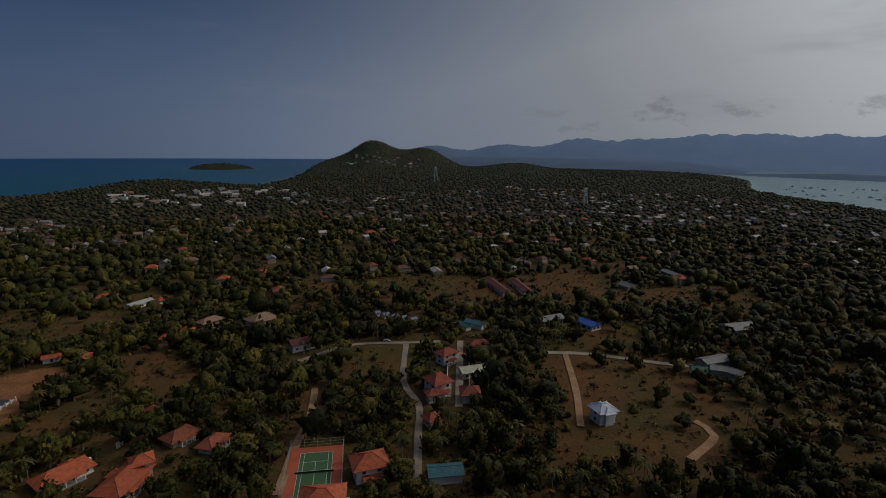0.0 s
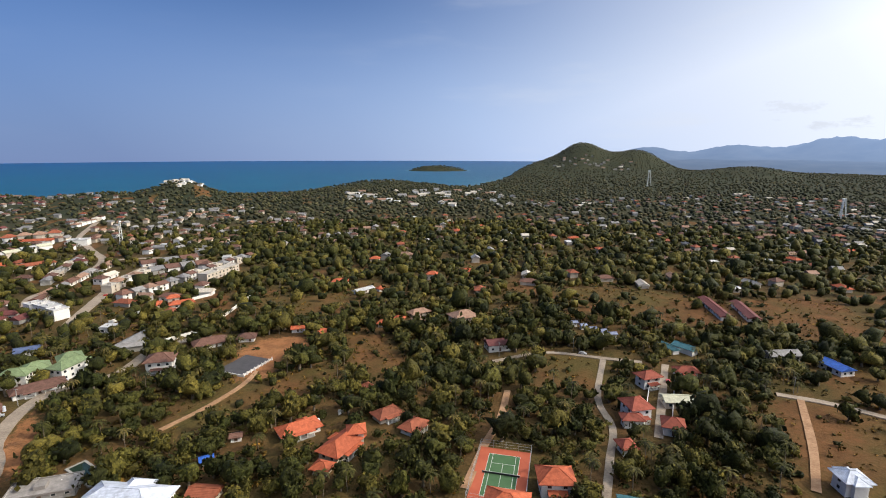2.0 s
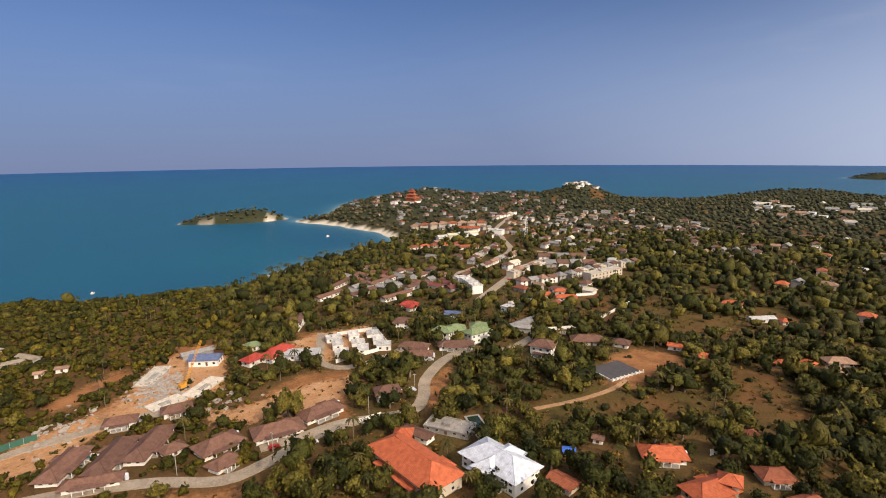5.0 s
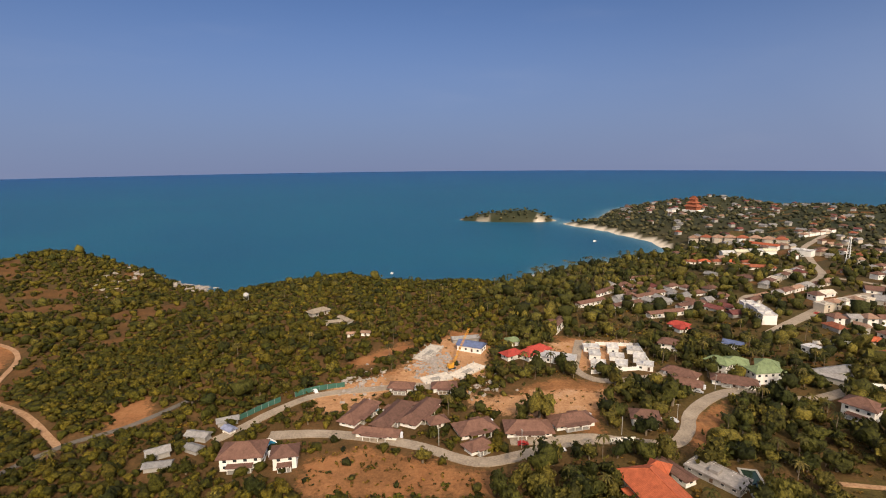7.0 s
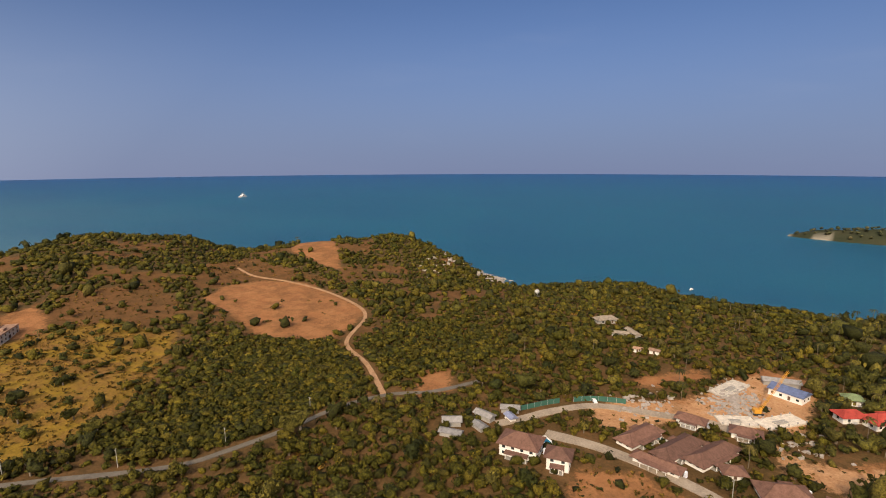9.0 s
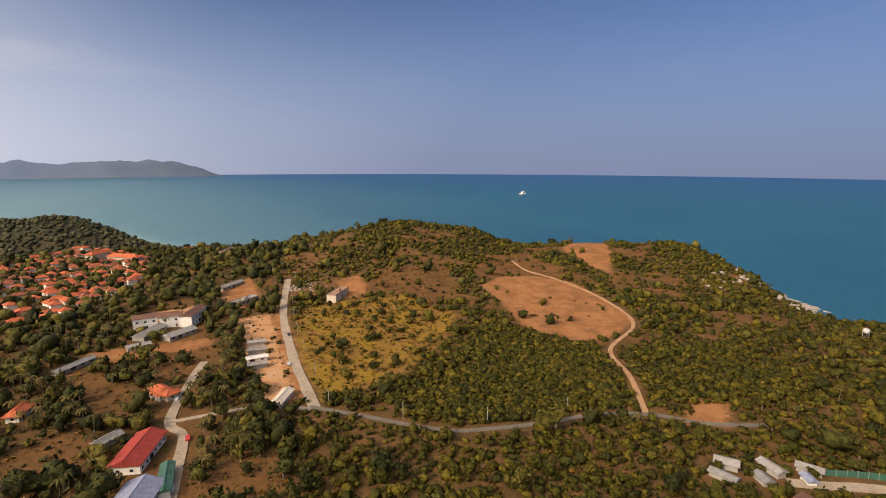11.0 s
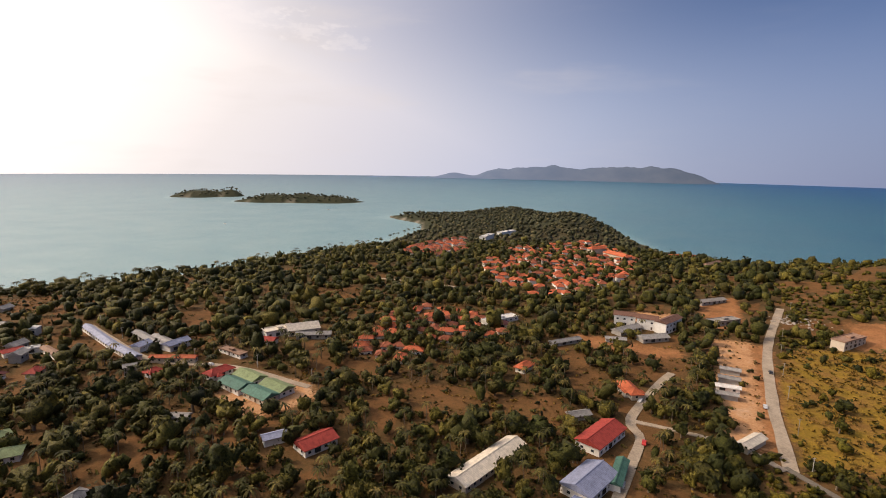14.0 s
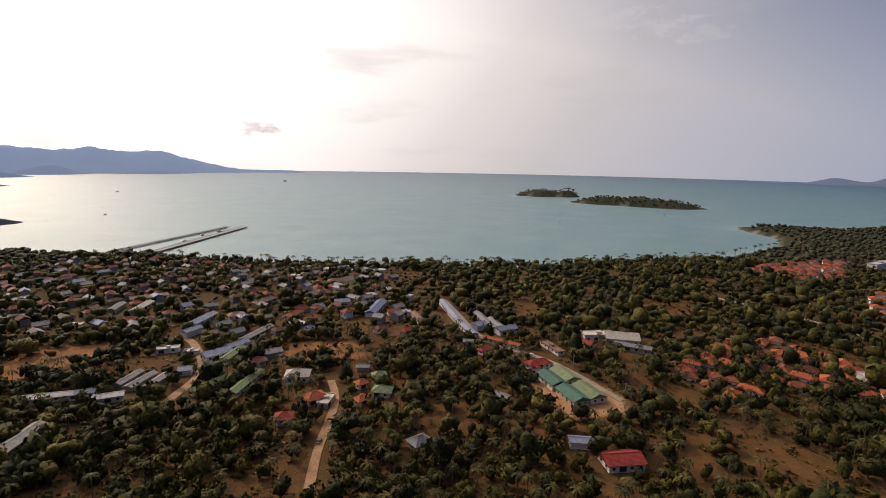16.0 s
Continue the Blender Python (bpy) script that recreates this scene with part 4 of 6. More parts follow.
def row_of_houses(label, many, walls):
    """Far small houses in one mesh, walls and roofs."""
    bm = bmesh.new()
    skins = [walls]
    for m, l, w, h, colour in many:
        for skin in (None, colour):
            start = len(bm.verts)
            faces = len(bm.faces)
            if skin is None:
                box(bm, -l / 2, -w / 2, -1.5, l / 2, w / 2, h)
                slot = 0
            else:
                if colour == "white":
                    box(bm, -l / 2 - .3, -w / 2 - .3, h, l / 2 + .3, w / 2 + .3, h + .6)
                else:
                    roof_mesh(bm, l, w, h, "hip" if colour in ("orange", "brown", "rust") else "gable", .8, .5)
                if ROOFS[colour] not in skins:
                    skins.append(ROOFS[colour])
                slot = skins.index(ROOFS[colour])
            bm.verts.ensure_lookup_table()
            bm.faces.ensure_lookup_table()
            for v in bm.verts[start:]:
                v.co = m @ v.co
            for f in bm.faces[faces:]:
                f.material_index = slot
    me = bpy.data.meshes.new("far_houses")
    bm.to_mesh(me)
    bm.free()
    for skin in skins:
        me.materials.append(skin)
    tagged(new("far_houses", me), label, "houses", kind="stuff")

# ---- roads and tracks ----
road(6, "paved", [(-196, -82), (-198, -62), (-196, -42), (-190, -19), (-180, 3), (-185, 20), (-195, 40), (-197, 60), (-195, 80), (-207, 91), (-221, 98), (-239, 117), (-246, 136), (-237, 157), (-249, 189), (-242, 205)])
road(5, "paved", [(-191, -103), (-203, -95), (-216, -87), (-233, -72), (-241, -46), (-246, -25), (-237, -11)])
road(5, "paved", [(-316, 68), (-288, 61), (-268, 57), (-254, 68), (-261, 96), (-272, 108)])
road(8, "paved", [(-328, 189), (-366, 234), (-410, 289), (-444, 359)])
road(7, "paved", [(-400, 208), (-421, 224), (-438, 262), (-493, 326), (-560, 360), (-614, 387), (-661, 412), (-751, 495)])
road(6, "paved", [(-444, 359), (-470, 345), (-493, 326)])
road(2.8, "dirt", [(-183, -163), (-206, -197), (-225, -233), (-270, -260), (-290, -292), (-302, -345), (-299, -387), (-290, -425), (-296, -462)])
road(3, "asphalt", [(-42, -234), (-59, -218), (-91, -189), (-110, -181), (-134, -175), (-163, -171), (-184, -161), (-199, -145), (-225, -132)])
road(3, "paved", [(-42, -231), (-25, -243), (19, -244)])
road(5.5, "paved", [(-67, -489), (-50, -390), (-44, -301), (-44, -263), (-44, -232)])
road(4.4, "paved", [(15, -173), (13, -204), (12, -229), (18, -246), (10, -292), (4, -314)])
road(3, "paved", [(-19, 267), (-17, 223), (-9, 200), (-8, 177), (-7, 150)])
road(3.2, "paved", [(-72, 244), (-49, 266), (-16, 269), (0, 271)])
road(3.4, "paved", [(11, 273), (8, 198)])
road(4, "paved", [(57, 257), (81, 256), (116, 245), (136, 241)])
road(3, "dirt", [(66, 256), (61, 214), (55, 183)])
road(3, "dirt", [(-56, 214), (-52, 189), (-52, 168), (-50, 141)])
road(4, "paved", [(374, -203), (286, -183), (256, -187), (227, -197), (172, -199)])
road(5, "dirt", [(266, 6), (302, -11), (354, -8), (370, 3)])
road(4, "dirt", [(170, -41), (196, -51), (232, -68), (258, -73)])
road(4, "paved", [(290, -433), (218, -435), (161, -429)])
road(5, "paved", [(-195, 17), (-196, 32), (-199, 51), (-194, 73), (-199, 83)])
road(2.5, "dirt", [(-173, 129), (-171, 151), (-172, 172), (-176, 186)])
road(3, "dirt", [(88, 162), (104, 177), (102, 188)])

# ---- houses, nearest first: place, turn, length, width, wall height, roof, colour ----
house(-34, 133, 8, 13.4, 12, 6, "hip", "orange")
house(2, 151, 9, 11.6, 7, 4, "gable", "teal")
house(-23, 152, 20, 11.7, 10, 6, "hip", "orange")
house(-98, 131, 5, 6.7, 6, 3, "hip", "orange")
house(-125, 106, 17, 9.7, 7, 3, "gable", "rust")
house(-155, 64, 15, 36.5, 16, 5.5, "hip", "orange")
house(-141, 91, 17, 26, 15, 6.0, "cross", "whiteblue")
house(23, -167, 179, 9.9, 9, 4, "gable", "blue")
house(-99, 144, 85, 16.8, 10, 4, "hip", "orange")
house(-97, 151, 34, 7.0, 7, 6, "hip", "orange")
house(-139, 120, 51, 4.8, 4, 2.2, "gable", "brightblue")
house(-3, 184, 30, 6.2, 7, 4, "hip", "terracotta")
house(-172, 67, 60, 7.1, 7, 6, "hip", "orange")
house(25, -183, 73, 21.1, 13, 5, "gable", "bluegrey")
house(-81, 167, 79, 10.9, 7, 3, "hip", "rust")
house(63, -178, 75, 39.8, 10, 4, "gable", "pale")
house(-189, 4, 128, 10.9, 7, 2.9, "hip", "brown")
house(-177, -68, 105, 10.1, 9, 6, "hip", "brown")
house(-175, 74, 28, 14.3, 6, 3, "gable", "brown")
house(-121, 148, 57, 16.3, 9, 3.2, "hip", "orange")
house(-140, 135, 40, 4.6, 4, 2.5, "gable", "brown")
house(16, -194, 89, 19.2, 5, 4, "gable", "mint")
house(-174, 88, 41, 19.0, 9, 2.6, "flat", "concrete")
house(-95, 171, 61, 11.3, 8, 3, "hip", "rust")
house(-177, -84, 100, 16.6, 12, 6, "hip", "brown")
house(65, 188, 20, 9.0, 8, 6, "cross", "whiteblue")
house(178, -89, 100, 9.1, 8, 4, "hip", "grey")
house(-197, -37, 82, 18.9, 6, 2.9, "hip", "brown")
house(-203, 3, 114, 17.1, 11, 2.9, "hip", "brown")
house(-2, 204, 18, 8.9, 6, 5, "hip", "terracotta")
house(-203, 25, 93, 19.9, 11, 2.9, "hip", "brown")
house(132, -157, 71, 16.1, 11, 4, "gable", "red")
house(-171, -114, 105, 10, 4.5, 2.5, "gable", "grey")
house(-183, -107, 70, 7, 4.5, 2.4, "gable", "grey")
house(13, 205, 3, 8.6, 9, 5, "hip", "terracotta")
house(-208, -13, 115, 8.8, 7, 2.9, "hip", "brown")
house(-1, 212, 34, 10.1, 11, 7, "hip", "terracotta")
house(149, -151, 57, 10.2, 6, 4, "gable", "bluegrey")
house(-210, 44, 107, 18.9, 10, 2.9, "hip", "brown")
house(-179, -119, 126, 8.8, 6, 3, "gable", "grey")
house(-213, -33, 160, 25.1, 9, 2.9, "hip", "brown")
house(-216, -21, 157, 25.4, 9, 2.9, "hip", "brown")
house(27, -218, 73, 24.8, 12, 5, "gable", "red")
house(-214, -48, 160, 22.4, 9, 2.9, "hip", "brown")
house(-115, 188, 66, 7.2, 6, 3, "hip", "rust")
house(-192, -110, 82, 9.9, 5, 3, "gable", "grey")
house(-212, 75, 80, 12.0, 9, 5, "hip", "brown")
house(223, -42, 77, 8.2, 8, 4, "hip", "red")
house(-205, -104, 118, 9, 5, 2.5, "gable", "grey")
house(-198, -100, 60, 6, 4, 2.4, "gable", "bluegrey")
house(15, 229, 19, 12.3, 8, 4, "gable", "paleyellow")
house(225, -79, 113, 7.4, 6, 4, "hip", "orange")
house(40, -235, 44, 11.1, 6, 3, "gable", "grey")
house(-241, -12, 95, 12.4, 7, 3.5, "hip", "brown")
house(233, -64, 143, 10.8, 5, 3, "flat", "pale")
house(-240, -33, 86, 12.6, 7, 3.5, "hip", "brown")
house(237, -59, 100, 10.7, 9, 4, "hip", "orange")
house(3, 245, 41, 10.6, 8, 6, "hip", "terracotta")
house(199, -144, 23, 9.0, 5, 3, "gable", "grey")
house(203, -179, 172, 17.5, 10, 4, "gable", "mint")
house(230, -92, 55, 10.1, 8, 4, "hip", "green")
house(-31, -246, 60, 16.4, 6, 3.5, "gable", "pale")
house(249, 60, 155, 27.7, 7, 4, "gable", "grey")
house(243, -85, 105, 6.4, 6, 4, "hip", "orange")
house(204, -189, 172, 17.5, 10, 4, "gable", "green")
house(184, -177, 172, 17.5, 10, 4, "gable", "mint")
house(183, -187, 172, 17.5, 10, 4, "gable", "green")
house(20, 263, 18, 11.2, 7, 4, "hip", "terracotta")
house(125, 233, 166, 7.1, 7, 4, "gable", "mint")
house(-281, 49, 70, 20, 9, 3.8, "flat", "white")
house(248, -97, 79, 8.0, 7, 4, "hip", "green")
house(-248, 106, 63, 15.5, 8, 3.5, "hip", "brown")
house(141, 230, 133, 7.5, 7, 4, "gable", "grey")
house(135, 234, 160, 7.1, 7, 4, "gable", "grey")
house(270, -31, 145, 29.5, 6, 3.5, "gable", "green")
house(266, -57, 70, 13.1, 10, 5, "hip", "pale")
house(-75, 262, 36, 13.6, 10, 5, "gable", "maroon")
house(275, -13, 126, 21.0, 5, 3.5, "gable", "green")
house(22, -275, 122, 17.2, 7, 4, "hip", "orange")
house(-222, 170, 37, 13.5, 11, 7.0, "hip", "brown")
house(264, -93, 64, 7.6, 5, 3, "gable", "grey")
house(139, 245, 21, 17.9, 8, 4, "gable", "grey")
house(-261, 109, 49, 17.1, 8, 3.5, "hip", "brown")
house(281, 31, 87, 13.5, 6, 4, "gable", "white")
house(-252, 131, 68, 20.8, 8, 3.5, "hip", "brown")
house(-285, 24, 125, 12.0, 8, 4, "hip", "red")
house(80, -276, 78, 12.9, 7, 4, "hip", "orange")
house(223, -185, 86, 15.1, 8, 4, "hip", "red")
house(-289, 37, 134, 20.7, 10, 4, "hip", "red")
house(292, 11, 148, 19.0, 5, 3, "gable", "grey")
house(-23, -293, 4, 11.1, 5, 3.5, "gable", "grey")
house(13, 294, 130, 12.0, 5, 3, "gable", "teal")
house(-175, 239, 56, 8.8, 8, 3.5, "hip", "orange")
house(-257, 148, 100, 16.4, 9, 7, "hip", "green")
house(-297, 1, 69, 16.1, 10, 4.5, "gable", "blue")
house(21, 296, 148, 12.6, 7, 4, "gable", "teal")
house(297, 18, 143, 19.7, 5, 3, "gable", "grey")
house(293, 52, 81, 30.3, 6, 4, "gable", "white")
house(298, -16, 111, 11.9, 8, 4, "gable", "bluegrey")
house(296, -40, 88, 10.8, 7, 4, "hip", "maroon")
house(-268, 131, 38, 12.4, 9, 7, "hip", "green")
house(301, -3, 80, 7.3, 7, 4, "gable", "bluegrey")
house(-24, -303, 3, 12.1, 5, 3.5, "gable", "white")
house(-17, 303, 29, 4.2, 4, 3.4, "gable", "bluegrey")
house(-225, 204, 57, 19.0, 10, 2.9, "hip", "brown")
house(-269, 140, 67, 11.7, 10, 6, "hip", "green")
house(303, 24, 146, 18.3, 5, 3, "gable", "grey")
house(-212, 218, 33, 10.2, 8, 2.9, "hip", "brown")
house(255, -169, 88, 8.3, 7, 3.5, "hip", "red")
house(-23, 306, 34, 4.2, 4, 3.4, "gable", "bluegrey")
house(-266, 154, 65, 11.0, 10, 6, "hip", "green")
house(-306, 26, 106, 8.5, 7, 4, "hip", "green")
house(-29, 308, 30, 4.2, 4, 3.4, "gable", "bluegrey")
house(-150, 270, 12, 9.4, 7, 3, "hip", "orange")
house(-194, 241, 36, 8.1, 6, 3, "gable", "orange")
house(307, -50, 97, 11.7, 8, 4, "gable", "grey")
house(-311, -3, 105, 17.5, 6, 3, "gable", "grey")
house(-133, 282, 31, 8.5, 8, 3.5, "hip", "tan")
house(90, 299, 123, 13.6, 9, 4, "gable", "brightblue")
house(267, -164, 55, 6.8, 6, 6, "gable", "grey")
house(-35, 311, 33, 4.2, 4, 3.4, "gable", "bluegrey")
house(-41, 314, 31, 4.2, 4, 3.4, "gable", "bluegrey")
house(68, 307, 27, 17.7, 9, 4, "gable", "grey")
house(-257, 182, 46, 11.7, 7, 4, "gable", "grey")
house(-25, -316, 178, 11.2, 5, 3.5, "gable", "grey")
house(-146, 281, 8, 6.9, 7, 3, "hip", "orange")
house(316, -29, 144, 21.8, 6, 3.5, "gable", "green")
house(-109, 299, 49, 17.2, 13, 5, "hip", "tan")
house(-299, 116, 70, 11.9, 9, 6, "hip", "brown")
house(242, -211, 174, 20.7, 5, 3, "flat", "tan")
house(321, -20, 112, 16.8, 10, 4, "gable", "bluegrey")
house(263, -187, 28, 26.8, 5, 4, "gable", "orange")
house(-265, 186, 107, 25.2, 8, 4, "gable", "grey")
house(-315, -76, 94, 5.6, 4, 3, "gable", "tan")
house(-318, -67, 85, 6.6, 4, 3, "gable", "tan")
house(-140, 298, 57, 14.6, 8, 3.5, "hip", "tan")
house(-26, -330, 179, 10.9, 5, 3.5, "gable", "grey")
house(333, -7, 80, 8.1, 5, 3, "flat", "white")
house(331, -33, 120, 14.4, 7, 4, "gable", "bluegrey")
house(240, -234, 15, 16.9, 8, 4, "gable", "red")
house(220, -258, 35, 23.2, 7, 4, "gable", "grey")
house(310, -139, 122, 9.7, 7, 4, "hip", "red")
house(70, -332, 52, 23.4, 6, 3, "gable", "grey")
house(-303, 155, 55, 11.2, 8, 4, "gable", "blue")
house(-336, 58, 156, 20.2, 5, 7, "hip", "brown")
house(177, 292, 16, 19.9, 12, 5, "gable", "grey")
house(343, 6, 82, 12.9, 5, 3.5, "flat", "white")
house(321, -125, 110, 10.4, 7, 4, "hip", "maroon")
house(281, -202, 88, 14.8, 9, 5, "gable", "bluegrey")
house(298, -180, 170, 34.1, 6, 4, "gable", "bluegrey")
house(-345, 56, 68, 8.3, 7, 3.5, "hip", "brown")
house(348, -47, 137, 30.6, 6, 4, "gable", "grey")
house(245, -252, 67, 20.5, 9, 5, "flat", "pale")
house(234, -263, 52, 21.4, 15, 5, "gable", "pale")
house(-340, -94, 107, 11.9, 5, 3, "gable", "straw")
house(297, -190, 100, 10.5, 8, 5, "gable", "bluegrey")
house(41, -353, 15, 13.7, 6, 3, "gable", "grey")
house(294, -203, 170, 26.1, 6, 4, "gable", "grey")
house(-347, -88, 45, 14.8, 5, 3, "gable", "straw")
house(-333, 137, 106, 8.5, 7, 4, "hip", "red")
house(118, -342, 21, 9.2, 8, 4, "hip", "maroon")
house(305, -200, 168, 40.3, 6, 4, "gable", "grey")
house(-340, 138, 53, 12.5, 8, 4, "hip", "red")
house(19, -368, 40, 21.0, 9, 3.5, "gable", "grey")
house(335, -159, 172, 22.5, 5, 3.5, "gable", "tan")
house(371, -8, 127, 13.5, 7, 5, "gable", "bluegrey")
house(124, -353, 61, 29.3, 8, 4, "flat", "white")
house(37, -377, 60, 24.2, 9, 3.5, "gable", "grey")
house(-364, -112, 138, 16.2, 8, 4, "hip", "straw")
house(350, -156, 61, 7.6, 5, 3.5, "flat", "white")
house(354, -148, 77, 10.4, 7, 4, "gable", "red")
house(43, 384, 104, 44.9, 8, 3.5, "gable", "maroon")
house(-299, 249, 58, 16.2, 7, 4, "hip", "orange")
house(61, 384, 100, 38.6, 8, 3.5, "gable", "maroon")
house(-203, 332, 70, 17.6, 7, 3, "gable", "white")
house(382, -78, 135, 18.0, 8, 4, "hip", "rust")
house(342, -190, 166, 51.4, 6, 4, "gable", "bluegrey")
house(-193, 341, 59, 6.4, 6, 3, "hip", "orange")
house(-311, 241, 69, 8.8, 7, 4, "hip", "orange")
house(369, -139, 144, 35.2, 9, 5, "gable", "blue")
house(25, -393, 179, 14.7, 10, 9, "gable", "brown")
house(395, -16, 143, 26.7, 8, 5, "gable", "bluegrey")
house(-370, 140, 109, 29.9, 7, 4, "gable", "brown")
house(-307, 249, 59, 8.6, 6, 7, "hip", "orange")
house(41, -394, 7, 15.9, 10, 9, "gable", "brown")
house(11, -396, 68, 25.4, 9, 9, "gable", "brown")
house(398, -39, 96, 12.1, 8, 4, "hip", "tan")
house(-399, 93, 124, 27.5, 7, 4, "gable", "brown")
house(-393, 119, 120, 28.3, 7, 4, "gable", "brown")
house(398, -120, 80, 12.4, 9, 5, "gable", "bluegrey")
house(415, 64, 84, 11.1, 6, 3.5, "flat", "pale")
house(-391, 166, 116, 25.8, 7, 4, "gable", "brown")
house(-97, -414, 54, 26.5, 8, 6, "flat", "tan")
house(-25, -432, 46, 24.9, 8, 4, "flat", "concrete")
house(431, -64, 125, 22.7, 8, 4, "hip", "tan")
house(-421, 145, 123, 34.4, 7, 4, "gable", "brown")
house(447, 25, 157, 28.0, 7, 4, "gable", "pale")
house(-438, 116, 135, 41.3, 7, 4, "gable", "brown")
house(454, 42, 162, 20.5, 6, 4, "gable", "grey")
house(451, 110, 83, 25.4, 8, 4, "gable", "grey")
house(199, 428, 106, 25.1, 8, 4, "gable", "grey")
house(-344, 327, 98, 42.0, 9, 7, "flat", "pale")
house(477, 21, 99, 28.1, 8, 4, "gable", "tan")
house(-17, -489, 48, 28.5, 8, 3.5, "gable", "concrete")
house(475, -141, 76, 24.8, 10, 5, "hip", "tan")
house(-482, 157, 101, 26.9, 7, 4, "gable", "brown")
house(-230, 456, 27, 15.7, 9, 5, "hip", "tan")
house(508, 111, 129, 15.5, 6, 4, "gable", "pale")
house(-530, 283, 74, 42.0, 8, 4, "hip", "rust")
house(-19, -668, 66, 39.8, 8, 5, "hip", "tan")
house(88, -678, 141, 42.0, 12, 8, "hip", "orange")
house(119, -705, 56, 26.8, 12, 10, "hip", "orange")
house(14, -744, 21, 38.2, 10, 6, "hip", "orange")
house(-661, 359, 42, 42.0, 10, 7, "gable", "orange")
house(294, -747, 93, 42.0, 10, 8, "flat", "white")
house(283, -806, 76, 42.0, 10, 8, "flat", "white")
house(-1079, 407, 129, 26.0, 12, 6, "flat", "white")

# a walled plot of close-set white flat-roofed villas
for i in range(3):
    for j in range(3):
        house(-274 - 12.5 * i + 1.5 * j, 70 + 12 * j + .8 * i, 78 + 90 * ((i + j) % 2) + 4 * (i - j), 7.4 + .7 * ((i + 2 * j) % 3), 6.0, (3.0, 3.5, 4.2)[(2 * i + j) % 3], "flat", "white")

# ---- terraces along the main road and hotel rows near the beach ----
def terrace(ax, ay, bx, by, n, w, h, kinds, colours, sway=0.0):
    """A row of houses side by side from a to b, stepping in and out."""
    d, turn = math.hypot(bx - ax, by - ay) / n, math.degrees(math.atan2(by - ay, bx - ax))
    for i in range(n):
        k = (i + .5) / n
        out = sway * math.sin(math.pi * k) + .5 * (i % 2)
        house(round(ax + (bx - ax) * k - math.sin(radians(turn)) * out, 1), round(ay + (by - ay) * k + math.cos(radians(turn)) * out, 1),
              turn, d - 1.3, w, h + .25 * (i % 3), kinds[i % len(kinds)], colours[i % len(colours)])


terrace(-352, 240, -352, 290, 5, 9, 5.6, ["hip", "gable"], ["brown", "grey", "tan"], -2)
terrace(-352, 294, -368, 392, 11, 9, 5.6, ["hip", "gable", "flat"], ["grey", "brown", "pale"], 4)
terrace(-404, 306, -383, 352, 4, 14, 4.6, ["gable"], ["grey", "brown"])
terrace(-398, 212, -466, 318, 8, 8, 4.0, ["gable", "hip"], ["brown", "tan", "grey"], 3)
terrace(-747, 306, -677, 402, 8, 12, 8.4, ["cross", "hip"], ["tan", "rust", "tan"], 4)
terrace(-614, 289, -616, 353, 4, 10, 6.0, ["gable"], ["white", "paleyellow"])
terrace(-569, 230, -553, 297, 5, 8, 4.0, ["hip"], ["rust", "orange"])
terrace(-385, 202, -346, 198, 4, 9, 7.6, ["flat"], ["white"], 2)

terrace(-447, 248, -522, 326, 8, 8, 4.6, ["gable", "hip", "flat"], ["grey", "brown", "pale"], 2)
terrace(-735, 452, -776, 522, 6, 9, 5.0, ["hip", "flat"], ["tan", "pale", "brown"])
terrace(-436, 322, -414, 368, 3, 13, 4.0, ["gable"], ["brown", "grey"])
terrace(-378, 250, -398, 300, 5, 8, 6.4, ["flat", "hip"], ["pale", "tan"])
house(-606, 377, 40, 20, 13, 8, "flat", "white")

# ---- villages and the towns farther off ----
FIXED = len(TAKEN)
village(ORANGE[0], 175, ["orange", "orange", "rust"], 9.5, 3, "orange-roofed estate on the hillside", 10.5, True, yard=.62)
village(ORANGE[1], 84, ["orange", "rust"], 9, 4, "rows of orange-roofed bungalows", 9.8, yard=.40, low=.72)
village(ORANGE[2], 90, ["orange", "rust"], 10, 5, "orange-roofed houses by the bay", 10, True, yard=.75)
village(TOWN[0], 160, ["brown", "grey", "rust", "brown", "tan", "grey", "maroon"], 9.5, 6, "town houses behind the beach", 12, True, GREY_WALL, yard=.35)
village(TOWN[1], 170, ["grey", "bluegrey", "maroon", "concrete", "brown", "rust", "grey", "tan"], 8.5, 8, "town houses by the pier", 12, True, GREY_WALL)
village(TOWN[2], 36, ["grey", "rust", "bluegrey", "white"], 9, 9, "houses near the west beach", 12)
village(TOWN[3], 18, ["white", "brown", "grey", "rust", "brown", "pale"], 10, 21, "houses beside the main road", 14, yard=.65)
village([(-465, 125), (-454, 176), (-417, 210), (-378, 187), (-385, 140), (-400, 108)], 46, ["brown", "brown", "grey", "maroon"], 9, 23, "brown-roofed bungalows near the beach", 11, yard=.45, low=.75)
village([plan(-28, 430), plan(38, 430), plan(35, 900), plan(-28, 1000)], 120, ["white", "tan", "brown", "rust", "pale", "orange", "grey"], 10, 24, "houses scattered over the wooded plain", 18, True, CREAM_WALL, yard=.8)
village(FAR_TOWN[0], 380, ["grey", "grey", "tan", "brown", "pale", "rust", "brown"], 9, 10, "far houses on the plain", 14, True, GREY_WALL, yard=.4)
village(FAR_TOWN[1], 45, ["white", "pale", "tan", "grey"], 16, 11, "far houses under the hill", 22, True)
village(FAR_TOWN[2], 110, ["grey", "tan", "grey", "brown"], 9, 12, "far houses inland of the town", 13, True, CREAM_WALL, yard=.4)
cx, cy = plan(49.1, 1318)
